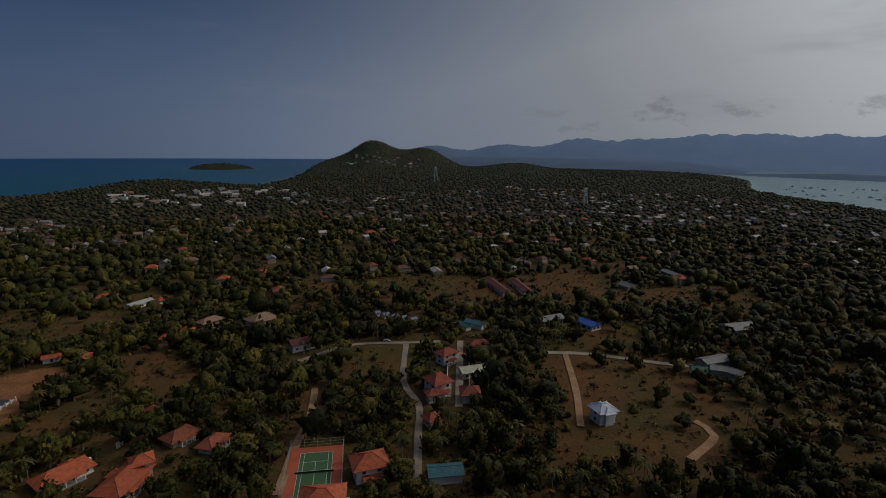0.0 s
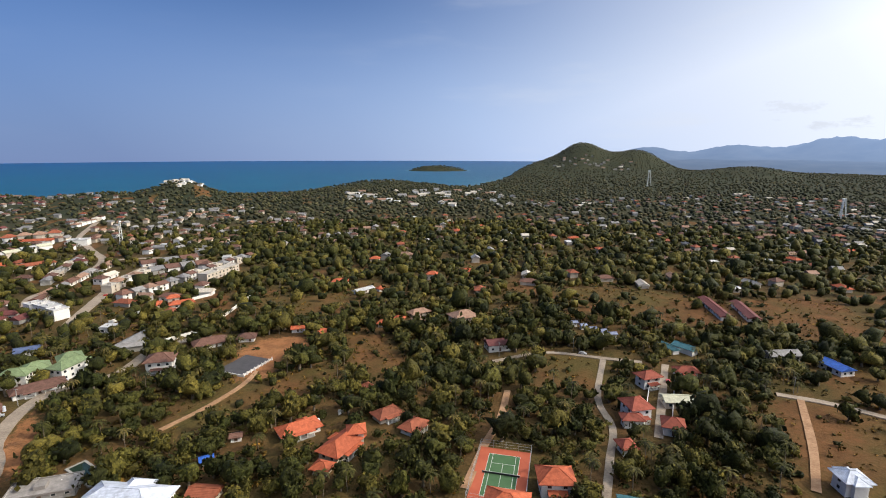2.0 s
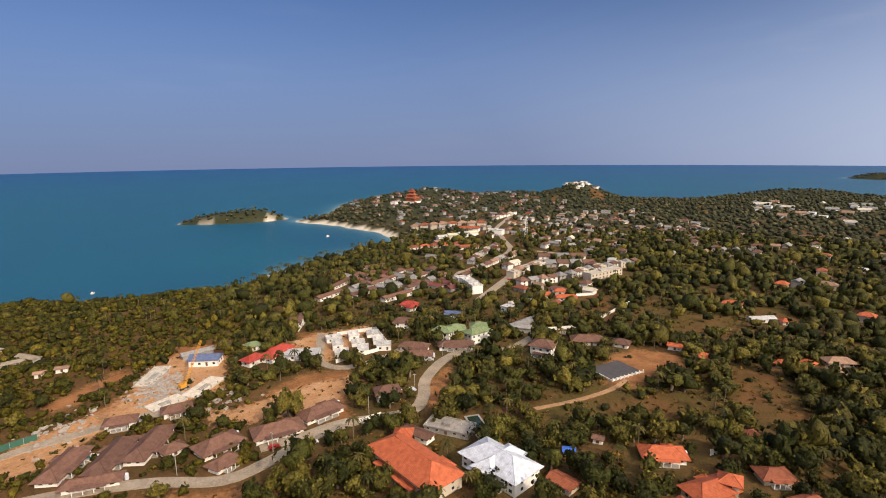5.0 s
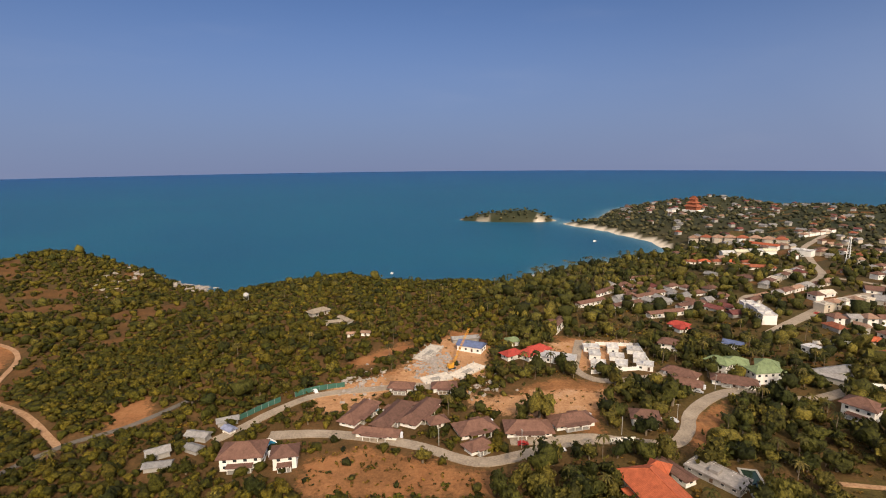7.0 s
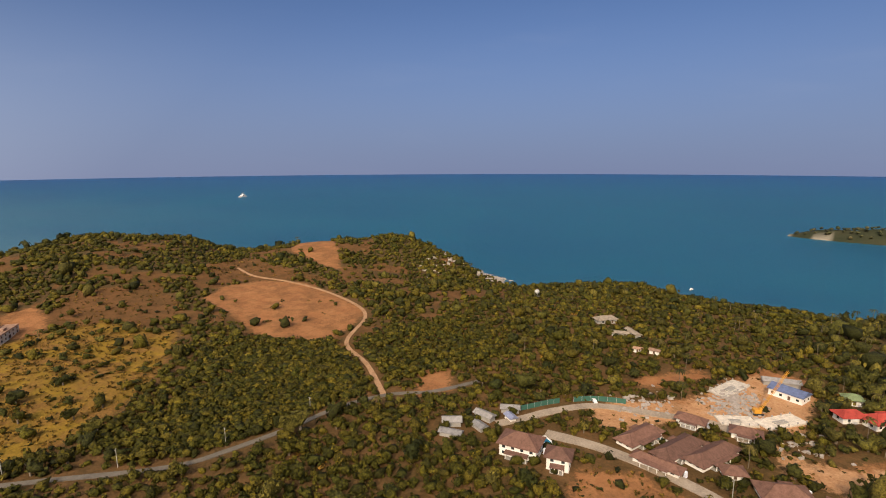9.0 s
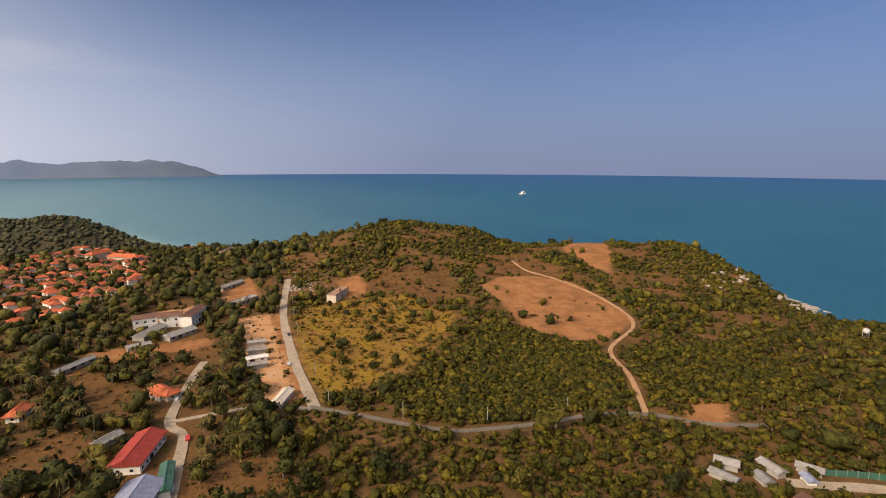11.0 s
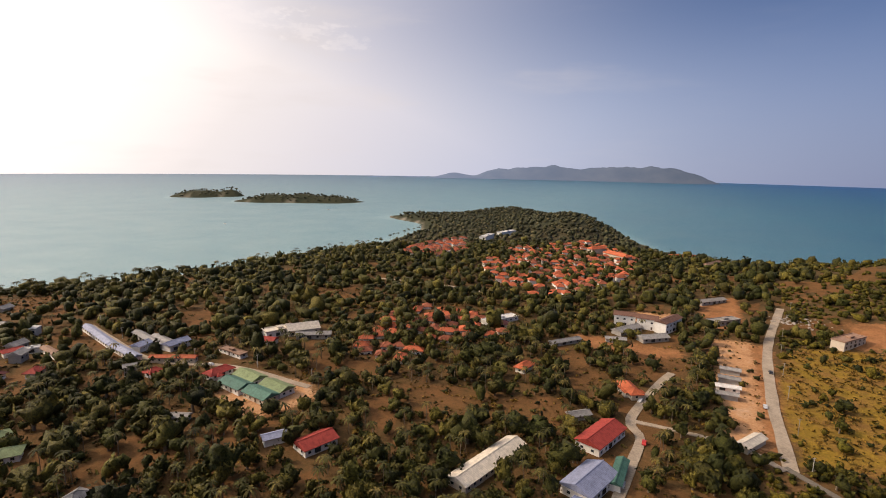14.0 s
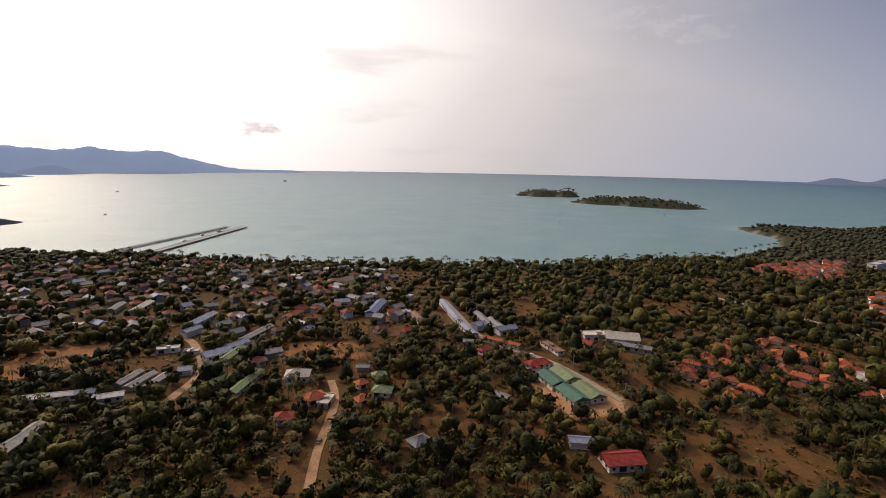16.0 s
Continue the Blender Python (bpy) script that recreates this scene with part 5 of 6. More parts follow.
village([(cx - 45, cy - 30), (cx + 30, cy - 45), (cx + 45, cy + 30), (cx - 30, cy + 45)], 14, ["white", "pale"], 13, 13, "white hotel blocks on a low hill", 14)
cx, cy = plan(6.5, 2330)
village([(cx - 160, cy - 90), (cx + 160, cy - 90), (cx + 160, cy + 90), (cx - 160, cy + 90)], 26, ["pale", "grey", "tan"], 13, 14, "scattered pale houses on the hillside", 24, True, GREY_WALL)

# ---- court, pools, walls, masts, boats and other single things ----
COURT_RED = plain("red_court", (0.36, 0.075, 0.035), (0.50, 0.12, 0.055), 0.3, 0.9)
COURT_GREEN = plain("green_court", (0.045, 0.105, 0.04), (0.075, 0.15, 0.06), 0.3, 0.9)
LINE = plain("court_line", (0.65, 0.64, 0.60), (0.80, 0.79, 0.75), 2.0)
POOL = plain("pool_water", (0.02, 0.20, 0.30), (0.04, 0.28, 0.38), 0.4, 0.06)
POND = plain("dark_green_water", (0.012, 0.025, 0.018), (0.03, 0.05, 0.035), 0.3, 0.1)
STEEL = plain("galvanised_steel", (0.30, 0.30, 0.30), (0.45, 0.45, 0.45), 2.0, 0.5)
BITUMEN = plain("dark_slab", (0.045, 0.042, 0.045), (0.085, 0.08, 0.085), 0.3, 0.9)
YELLOW = plain("yellow_paint", (0.50, 0.22, 0.02), (0.65, 0.32, 0.04), 2.0, 0.5)
RUBBLE = plain("broken_concrete", (0.19, 0.165, 0.14), (0.46, 0.40, 0.35), 0.8, 0.9)
NETTING = plain("green_netting", (0.018, 0.075, 0.055), (0.035, 0.125, 0.09), 0.5, 0.8)
TYRE = plain("black_rubber", (0.012, 0.012, 0.012), (0.03, 0.03, 0.03), 3.0)


def base(name, label, category, x, y, turn=0.0, group="", z=None, kind=""):
    ob = tagged(new(name), label, category, group, kind)
    ob.matrix_basis = pose(x, y, ground_at(x, y) if z is None else z, 0, 0, turn)
    return ob


def boxes(name, material, parent, *all_boxes, label="", place=None):
    bm = bmesh.new()
    for b in all_boxes:
        box(bm, *b)
    return part(name, bm, material, parent, label, place)


def tennis_court(x, y, turn):
    t = base("tennis_court", "red and green hard tennis court inside a wire fence", "tennis court", x, y, turn)
    boxes("apron", COURT_RED, t, (-9.1, -15.5, -1, 9.1, 15.5, .32))
    boxes("playing_surface", COURT_GREEN, t, (-5.5, -11.9, .30, 5.5, 11.9, .36))
    k = .06
    lines = [(-5.5 - k, -11.9, -5.5 + k, 11.9), (5.5 - k, -11.9, 5.5 + k, 11.9), (-4.1 - k, -11.9, -4.1 + k, 11.9), (4.1 - k, -11.9, 4.1 + k, 11.9),
             (-5.5, -11.9 - k, 5.5, -11.9 + k), (-5.5, 11.9 - k, 5.5, 11.9 + k), (-4.1, -6.4 - k, 4.1, -6.4 + k), (-4.1, 6.4 - k, 4.1, 6.4 + k), (-k, -6.4, k, 6.4)]
    for a, b, c, d in lines:
        boxes("line", LINE, t, (a, b, .35, c, d, .372))
    net = boxes("net", TYRE, t, (-6.3, -.02, .45, 6.3, .02, 1.2))
    boxes("net_band", LINE, net, (-6.3, -.035, 1.2, 6.3, .035, 1.3))
    for sx in (-6.4, 6.4):
        boxes("post", STEEL, net, (sx - .05, -.05, .3, sx + .05, .05, 1.35))
    post = box_mesh("fence_post", STEEL, -.05, -.05, -.5, .05, .05, 3.4)
    for i in range(7):
        for sx in (-9.2, 9.2):
            child("fence_post", post, t, place=pose(sx, -15.5 + i * 31 / 6, 0))
    for i in range(1, 4):
        for sy in (-15.5, 15.5):
            child("fence_post", post, t, place=pose(-9.2 + i * 18.4 / 4, sy, 0))
    for zz in (1.2, 2.3, 3.35):
        boxes("fence_rail", STEEL, t, (-9.23, -15.5, zz, -9.17, 15.5, zz + .05), (9.17, -15.5, zz, 9.23, 15.5, zz + .05),
              (-9.2, -15.53, zz, 9.2, -15.47, zz + .05), (-9.2, 15.47, zz, 9.2, 15.53, zz + .05))
    for i in range(-2, 3):
        for j in range(-4, 5):
            TAKEN.append((x + i * 4.5 * math.cos(radians(turn)) - j * 4 * math.sin(radians(turn)), y + i * 4.5 * math.sin(radians(turn)) + j * 4 * math.cos(radians(turn)), 4.5))


def pool(x, y, turn, l, w, water, label):
    t = base("swimming_pool" if water is POOL else "basin", label, "pool", x, y, turn)
    boxes("rim", WHITE_WALL if water is POOL else GREY_WALL, t, (-l / 2 - .8, -w / 2 - .8, -1.5, l / 2 + .8, -w / 2, .5), (-l / 2 - .8, w / 2, -1.5, l / 2 + .8, w / 2 + .8, .5),
          (-l / 2 - .8, -w / 2, -1.5, -l / 2, w / 2, .5), (l / 2, -w / 2, -1.5, l / 2 + .8, w / 2, .5))
    boxes("water_surface", water, t, (-l / 2, -w / 2, -1.4, l / 2, w / 2, .36))
    TAKEN.append((x, y, max(l, w) / 2 + 2))


def garden_wall(points, tall=2.0):
    """A white boundary wall with piers, following the ground."""
    p = np.array(points, float)
    mid = p.mean(0)
    t = base("boundary_wall", "white rendered boundary wall with square piers", "wall", *mid)
    z0 = ground_at(*mid)
    for (ax, ay), (bx, by) in zip(p, p[1:]):
        n = max(1, int(math.hypot(bx - ax, by - ay) / 5))
        for i in range(n):
            x0, y0 = ax + (bx - ax) * i / n, ay + (by - ay) * i / n
            x1, y1 = ax + (bx - ax) * (i + 1) / n, ay + (by - ay) * (i + 1) / n
            g = ground_at((x0 + x1) / 2, (y0 + y1) / 2) - z0
            d, a = math.hypot(x1 - x0, y1 - y0), math.degrees(math.atan2(y1 - y0, x1 - x0))
            place = pose(x0 - mid[0], y0 - mid[1], g, 0, 0, a)
            boxes("panel", WHITE_WALL, t, (.15, -.09, -1, d - .15, .09, tall), (.15, -.14, tall, d - .15, .14, tall + .1), place=place)
            boxes("pier", WHITE_WALL, t, (-.18, -.18, -1, .18, .18, tall + .3), place=place)
            TAKEN.append((x0, y0, 2.6))


def screen_fence(points, tall=2.6):
    """Green netting stretched between posts along a road."""
    p = smooth_line(points, 3.0)
    mid = p.mean(0)
    t = base("screen_fence", "dark green netting fence on steel posts beside the road", "fence", *mid, group="netting along the site road")
    z0 = ground_at(*mid)
    for (x0, y0), (x1, y1) in zip(p, p[1:]):
        d, a = math.hypot(x1 - x0, y1 - y0), math.degrees(math.atan2(y1 - y0, x1 - x0))
        place = pose(x0 - mid[0], y0 - mid[1], ground_at(x0, y0) - z0, 0, 0, a)
        boxes("net_panel", NETTING, t, (.06, -.02, -.5, d - .06, .02, tall), place=place)
        boxes("post", STEEL, t, (-.05, -.05, -.8, .05, .05, tall + .15), place=place)
        TAKEN.append((x0, y0, 2.5))


def mast(x, y, tall, wide, label):
    """A lattice mast on three legs with braces and aerials."""
    t = base("mast", label, "mast", x, y)
    for k in range(3):
        a = 2 * math.pi * k / 3
        bm = bmesh.new()
        v = []
        for zz, r in ((-1, wide), (tall, wide * .35)):
            cx, cy = r * math.cos(a), r * math.sin(a)
            v.append([bm.verts.new((cx + dx * wide * .12, cy + dy * wide * .12, zz)) for dx, dy in ((-1, -1), (1, -1), (1, 1), (-1, 1))])
        for i in range(4):
            bm.faces.new((v[0][i], v[0][(i + 1) % 4], v[1][(i + 1) % 4], v[1][i]))
        bm.faces.new(v[1])
        part("leg", bm, LINE, t)
    for i in range(9):
        zz = tall * (i + .5) / 9
        r = wide * (1 - .65 * zz / tall)
        boxes("brace", LINE, t, (-r, -r, zz - .12, r, -r + .2, zz + .12), (-r, -r, zz - .12, -r + .2, r, zz + .12), (-r, r - .2, zz - .12, r, r, zz + .12))
    boxes("aerial", LINE, t, (-wide * .5, -wide * .5, tall, wide * .5, wide * .5, tall + wide * .6), (-.1, -.1, tall, .1, .1, tall * 1.1))


def boat(x, y, turn, l, label, group="boats at anchor"):
    """A white boat: tapered hull, cabin, mast."""
    t = base("boat", label, "boat", x, y, turn, group, 0.0)
    bm = bmesh.new()
    rows = []
    for zz, k in ((-.05 * l, .82), (.10 * l, 1.0)):
        rows.append([bm.verts.new((a * l * k, b * l * k, zz)) for a, b in ((-.5, -.11), (.2, -.13), (.5, 0), (.2, .13), (-.5, .11))])
    for i in range(5):
        bm.faces.new((rows[0][i], rows[0][(i + 1) % 5], rows[1][(i + 1) % 5], rows[1][i]))
    bm.faces.new(rows[1])
    bm.faces.new(rows[0][::-1])
    part("hull", bm, WHITE_WALL, t)
    boxes("cabin", WHITE_WALL, t, (-.36 * l, -.09 * l, .10 * l, .08 * l, .09 * l, .19 * l), (-.28 * l, -.07 * l, .19 * l, -.05 * l, .07 * l, .26 * l))
    boxes("cabin_windows", PANE, t, (-.34 * l, -.093 * l, .135 * l, .06 * l, .093 * l, .165 * l))
    boxes("mast", STEEL, t, (-.16 * l, -.008 * l, .2 * l, -.144 * l, .008 * l, .42 * l))


def pier(ax, ay, bx, by, wide, label):
    """A pier of planks on piles out to sea."""
    d, a = math.hypot(bx - ax, by - ay), math.degrees(math.atan2(by - ay, bx - ax))
    t = base("pier", label, "pier", ax, ay, a, z=0.0)
    boxes("deck", GREY_WALL, t, (0, -wide / 2, 1.6, d, wide / 2, 2.2))
    pile = box_mesh("piling", WOOD, -.3, -.3, -6, .3, .3, 1.6)
    for i in range(int(d / 12)):
        for s in (-1, 1):
            child("piling", pile, t, place=pose(6 + i * 12, s * wide * .42, 0))
    for s in (-1, 1):
        boxes("kerb", GREY_WALL, t, (0, s * wide * .46 - .15, 2.2, d, s * wide * .46 + .15, 2.7))


def temple(x, y):
    t = base("temple", "red-brown tiered temple with steep stacked roofs", "temple", x, y, 35)
    boxes("podium", WHITE_WALL, t, (-16, -11, -3, 16, 11, 4))
    boxes("hall", ROOFS["rust"], t, (-12, -8, 4, 12, 8, 11))
    for i, (l, w, z) in enumerate(((28, 19, 11), (20, 13, 18), (12, 8, 25))):
        bm = bmesh.new()
        roof_mesh(bm, l, w, z, "hip" if i < 2 else "gable", 1.2, .72)
        part("roof_tier", bm, ROOFS["rust"], t)
        boxes("tier_wall", ROOFS["rust"], t, (-l * .3, -w * .3, z - 2, l * .3, w * .3, z + 7))


def crane(x, y):
    t = base("crawler_crane", "yellow crawler crane with a lattice boom on a building site", "crane", x, y, 120)
    for s in (-1, 1):
        boxes("track", TYRE, t, (-2.2, s * 1.3 - .35, 0, 2.2, s * 1.3 + .35, .9))
    boxes("cab", YELLOW, t, (-1.8, -1.3, .9, 1.2, 1.3, 2.6), (.3, -1.3, 2.6, 1.4, -.1, 3.5))
    boom = boxes("boom", YELLOW, t, (0, -.45, -.45, 22, -.33, -.33), (0, .33, -.45, 22, .45, -.33), (0, -.45, .33, 22, -.33, .45), (0, .33, .33, 22, .45, .45),
                 place=pose(1, 0, 2, 0, -62, 0))
    for i in range(11):
        boxes("brace", YELLOW, boom, (i * 2, -.45, -.4, i * 2 + .12, .45, .4))


def car(x, y, turn, paint, word):
    t = base("car", f"{word} car parked beside the road", "car", x, y, turn, "parked cars")
    bm = bmesh.new()
    prof = ((-2.1, .35), (2.1, .35), (2.1, .85), (1.3, .95), (.6, 1.45), (-1.2, 1.45), (-1.9, .95), (-2.1, .85))
    a = [bm.verts.new((px, -.85, pz)) for px, pz in prof]
    b = [bm.verts.new((px, .85, pz)) for px, pz in prof]
    bm.faces.new(a)
    bm.faces.new(b[::-1])
    for i in range(8):
        j = (i + 1) % 8
        bm.faces.new((a[j], a[i], b[i], b[j]))
    part("body", bm, paint, t)
    boxes("windows", PANE, t, (-1.1, -.87, 1.0, .6, .87, 1.35))
    for px in (-1.3, 1.3):
        for py in (-.8, .8):
            boxes("wheel", TYRE, t, (px - .32, py - .1, .4, px + .32, py + .1, 1.04), place=pose(0, 0, -.4))


def pole_line(points, gap=40, off=4.5):
    """Concrete utility poles beside a road."""
    line = smooth_line(points, 2.0)
    run = np.concatenate([[0], np.cumsum(np.hypot(*np.diff(line, axis=0).T))])
    shape = box_mesh("shaft", GREY_WALL, -.1, -.1, -1, .1, .1, 8.0)
    arm = box_mesh("crossarm", GREY_WALL, -.9, -.06, 7.6, .9, .06, 7.75)
    for d in np.arange(6, run[-1], gap):
        i = min(int(np.searchsorted(run, d)), len(line) - 2)
        way = line[i + 1] - line[i]
        way /= np.hypot(*way)
        x, y = line[i] + np.array([-way[1], way[0]]) * off
        t = base("utility_pole", "pale concrete utility pole with a crossarm", "pole", x, y, math.degrees(math.atan2(way[1], way[0])) + 90, "poles along the roads")
        child("shaft", shape, t)
        child("crossarm", arm, t)


def building_site(x, y, turn, l, w):
    """A dark new slab with a row of white columns along its edge."""
    t = base("building_site", "dark new floor slab with white columns on bare soil", "building site", x, y, turn)
    boxes("slab", BITUMEN, t, (-l / 2, -w / 2, -2, l / 2, w / 2, .6))
    boxes("beam", WHITE_WALL, t, (-l / 2 - .2, -w / 2 - .4, -.6, l / 2 + .2, -w / 2 - .02, .9), (-l / 2 - .4, -w / 2, -.6, -l / 2 - .02, w / 2, .9))
    col = box_mesh("column", WHITE_WALL, -.2, -.2, -1, .2, .2, 1.9)
    for i in range(9):
        child("column", col, t, place=pose(-l / 2 + l * i / 8, -w / 2 - .9, 0))
    TAKEN.extend([(x + i * l / 4, y + j * w / 3, l / 4) for i in (-1, 0, 1) for j in (-1, 0, 1)])


def rubble(x, y, n, spread, label, seed, size=1.2):
    """Broken blocks strewn over bare ground."""
    rnd = random.Random(seed)
    bm = bmesh.new()
    for _ in range(n):
        px, py = rnd.gauss(0, spread), rnd.gauss(0, spread * .6)
        s = rnd.uniform(.2 * size, size)
        start = len(bm.verts)
        box(bm, -s, -s * rnd.uniform(.3, 1), -.5, s, s * rnd.uniform(.3, 1), s * rnd.uniform(.3, .9))
        bm.verts.ensure_lookup_table()
        m = pose(px, py, ground_at(x + px, y + py) - ground_at(x, y), rnd.uniform(-14, 14), rnd.uniform(-14, 14), rnd.uniform(0, 360))
        for v in bm.verts[start:]:
            v.co = m @ v.co
    me = bpy.data.meshes.new("rubble")
    bm.to_mesh(me)
    bm.free()
    me.materials.append(RUBBLE)
    ob = tagged(new("rubble", me), label, "rubble", kind="stuff")
    ob.matrix_basis = pose(x, y, ground_at(x, y))


def site_slab(x, y, turn, l, w):
    """A new concrete pad with stub columns, a stack of beams on it."""
    t = base("concrete_slab", "low pale concrete slab on a building site", "slab", x, y, turn, "slabs on the building site")
    boxes("pad", ROOFS["pale"], t, (-l / 2, -w / 2, -2, l / 2, w / 2, .7))
    col = box_mesh("stub_column", GREY_WALL, -.2, -.2, .7, .2, .2, 1.6)
    for i in range(5):
        for sy in (-.46, .46):
            child("stub_column", col, t, place=pose((i / 4 - .5) * l * .94, sy * w, 0))
    boxes("beam_stack", GREY_WALL, t, *[(-l * .2, -w * .25 + k * .6, .7 + .35 * (k % 2), l * .1, -w * .25 + k * .6 + .35, 1.05 + .35 * (k % 2)) for k in range(5)])
    TAKEN.extend([(x + i * l / 3 * math.cos(radians(turn)), y + i * l / 3 * math.sin(radians(turn)), w / 2 + 3) for i in (-1, 0, 1)])


site_slab(-254, -17, 120, 15.7, 9)
site_slab(-265, -1, 142, 22, 9)
site_slab(-290, -24, 160, 24, 9)
tennis_court(-41.2, 152.2, 9.2)
pool(-219.5, -42.5, 60, 6.5, 3.2, POOL, "small blue swimming pool between brown-roofed villas")
pool(-190.5, -79.5, 60, 5, 2.6, POOL, "small turquoise pool beside a white villa")
pool(-48, 128.5, 5, 14, 6, POOL, "blue swimming pool with a pale rim")
pool(-171, 99.5, -10, 16, 5, POND, "long walled basin of dark green water")
building_site(-187, 189, 92, 21, 16)
for run in ([(-254, 189.6), (-248, 211.7), (-230.8, 210.5)], [(-195.2, 56.5), (-196.5, 66.7)], [(-114.3, 165.1), (-111, 182.7)],
            [(-310.9, 205.1), (-310.7, 235.1), (-302.9, 279.7)], [(-255.4, 242.8), (-272.1, 286.1)], [(4.5, 258.6), (2.5, 202.1)], [(14.9, 253.1), (12.5, 201.1)],
            [(-185.1, 88.9), (-166, 94)], [(-263, 64), (-271, 98), (-306, 101)], [(-306, 101), (-308, 76)]):
    garden_wall(run)
def tank_tower(x, y):
    """A white round water tank on four legs."""
    t = base("water_tower", "white round water tank on short steel legs", "water tower", x, y)
    bm = bmesh.new()
    bmesh.ops.create_uvsphere(bm, u_segments=16, v_segments=10, radius=2.2, matrix=Matrix.Translation((0, 0, 6.2)) @ Matrix.Diagonal((1, 1, .85, 1)))
    part("tank", bm, ROOFS["white"], t)
    for sx in (-1.3, 1.3):
        for sy in (-1.3, 1.3):
            boxes("leg", STEEL, t, (sx - .1, sy - .1, -.6, sx + .1, sy + .1, 5.2))
    TAKEN.append((x, y, 4))


tank_tower(-404, -185)
screen_fence([(-208, -100), (-214, -96), (-220, -92), (-225, -88)])
screen_fence([(-230, -83), (-236, -77), (-240, -70), (-243, -62)])
mast(-22, 1620, 42, 7, "white lattice radio mast below the hill")
mast(275, 990, 30, 5.5, "pale lattice radio mast among far trees")
mast(-560, 395, 26, 2.2, "red and white radio mast above the town")
temple(-1075, 445)
crane(-268, -10)
rubble(-275, -20, 300, 9, "heaps of broken concrete on a building site", 1)
rubble(-250, -55, 70, 9, "stones and rubble beside the dirt bank", 2)
rubble(-245, 8, 60, 8, "pale rubble on orange soil", 3)
rubble(-75, -455, 90, 10, "rubble and earth heaps beside the straight road", 4)
rubble(-490, -281, 150, 12, "pale granite boulders on the headland shore", 8, 3.6)
rubble(-462, -330, 60, 22, "granite boulders on the headland slope", 12, 2.2)
rubble(-530, -22, 120, 16, "pale rocks along the cove", 9, 2.4)
rubble(-548, 12, 60, 12, "flat rocks in the shallows of the cove", 10)
pier(834, 82, 1049, -87, 7, "long narrow pier running out into the bay")
pier(812, 27, 1037, -116, 13, "broad pier with moored boats beside it")
boat(-1126, -1721, 20, 46, "white ferry far out on the sea", "ships")
for i, (x, y, l) in enumerate(((885, -752, 9), (1353, 141, 12), (2142, 184, 14), (-801, 188, 8), (-572, -91, 7), (919, -1130, 9), (2869, -527, 24), (1000, -70, 12), (960, -40, 11), (930, -60, 10), (900, -10, 12))):
    boat(x, y, 40 * i, l, "small white boat on calm water")
moor = random.Random(5)
for i in range(26):
    bx, by = plan(moor.uniform(-41.5, -33.5), moor.uniform(1760, 2250))
    boat(bx, by, moor.uniform(0, 360), moor.uniform(11, 20), "white boat moored in the far bay", "moored boats")
PAINTS = [(plain(n + "_car_paint", d, l, 1.0, 0.3), n) for n, d, l in (("white", (0.6, 0.6, 0.6), (0.75, 0.75, 0.75)), ("black", (0.01, 0.01, 0.012), (0.03, 0.03, 0.035)),
          ("silver", (0.35, 0.36, 0.38), (0.5, 0.5, 0.52)), ("red", (0.35, 0.02, 0.02), (0.5, 0.04, 0.03)))]
for i, (x, y, a) in enumerate(((-189, 36, 100), (-193, 22, 95), (-214, 88, 30), (-242, 110, 60), (-240, 150, 80), (-236, -75, 40), (14, -190, 90), (10, -225, 92), (16, -268, 75), (-40, -290, 90),
                               (-47, -340, 95), (-5, 205, 100), (11, 230, 90), (12, 252, 90), (100, 247, 160), (-30, 271, 0), (200, -52, 150), (262, -190, 10), (240, -193, 15), (-372, 246, 50), (-398, 277, 50))):
    car(x, y, a, *PAINTS[(i * 7 + i // 3) % 4])
pole_line([(-42, -234), (-59, -218), (-91, -189), (-110, -181), (-134, -175), (-163, -171), (-184, -161)])
pole_line([(-190, -19), (-180, 3), (-185, 20), (-195, 40), (-197, 60), (-195, 80), (-207, 91), (-221, 98), (-239, 117), (-246, 136)])
pole_line([(-67, -489), (-50, -390), (-44, -301), (-44, -240)], 36, 7)
pole_line([(57, 257), (81, 256), (116, 245), (136, 241)])
pole_line([(-72, 244), (-49, 266), (-16, 269)])
pole_line([(374, -203), (286, -183), (256, -187), (227, -197), (172, -199)])

# ---- trees ----
rng = np.random.default_rng(11)


def frames(n, normal=None):
    """Random pairs of unit vectors across the normals."""
    if normal is None:
        normal = rng.normal(size=(n, 3))
    normal = normal / np.linalg.norm(normal, axis=1)[:, None]
    a = np.cross(normal, rng.normal(size=(n, 3)))
    a /= np.linalg.norm(a, axis=1)[:, None]
    return a, np.cross(normal, a)


def tube(points, radii, sides=5):
    co, quads = [], []
    for (x, y, z), r in zip(points, radii):
        a = np.arange(sides) * 2 * np.pi / sides
        co.append(np.stack([x + r * np.cos(a), y + r * np.sin(a), np.full(sides, z)], -1))
    for i in range(len(points) - 1):
        for j in range(sides):
            k = (j + 1) % sides
            quads.append((i * sides + j, i * sides + k, (i + 1) * sides + k, (i + 1) * sides + j))
    return np.concatenate(co), np.array(quads)


def blob(k, fine=1):
    """A rough closed lump of unit size, of few faces."""
    bm = bmesh.new()
    bmesh.ops.create_icosphere(bm, subdivisions=fine, radius=1)
    co = np.array([v.co for v in bm.verts])
    tri = np.array([[v.index for v in f.verts] for f in bm.faces])
    bm.free()
    return co * (1 + k * rng.uniform(-1, 1, (len(co), 1))), tri


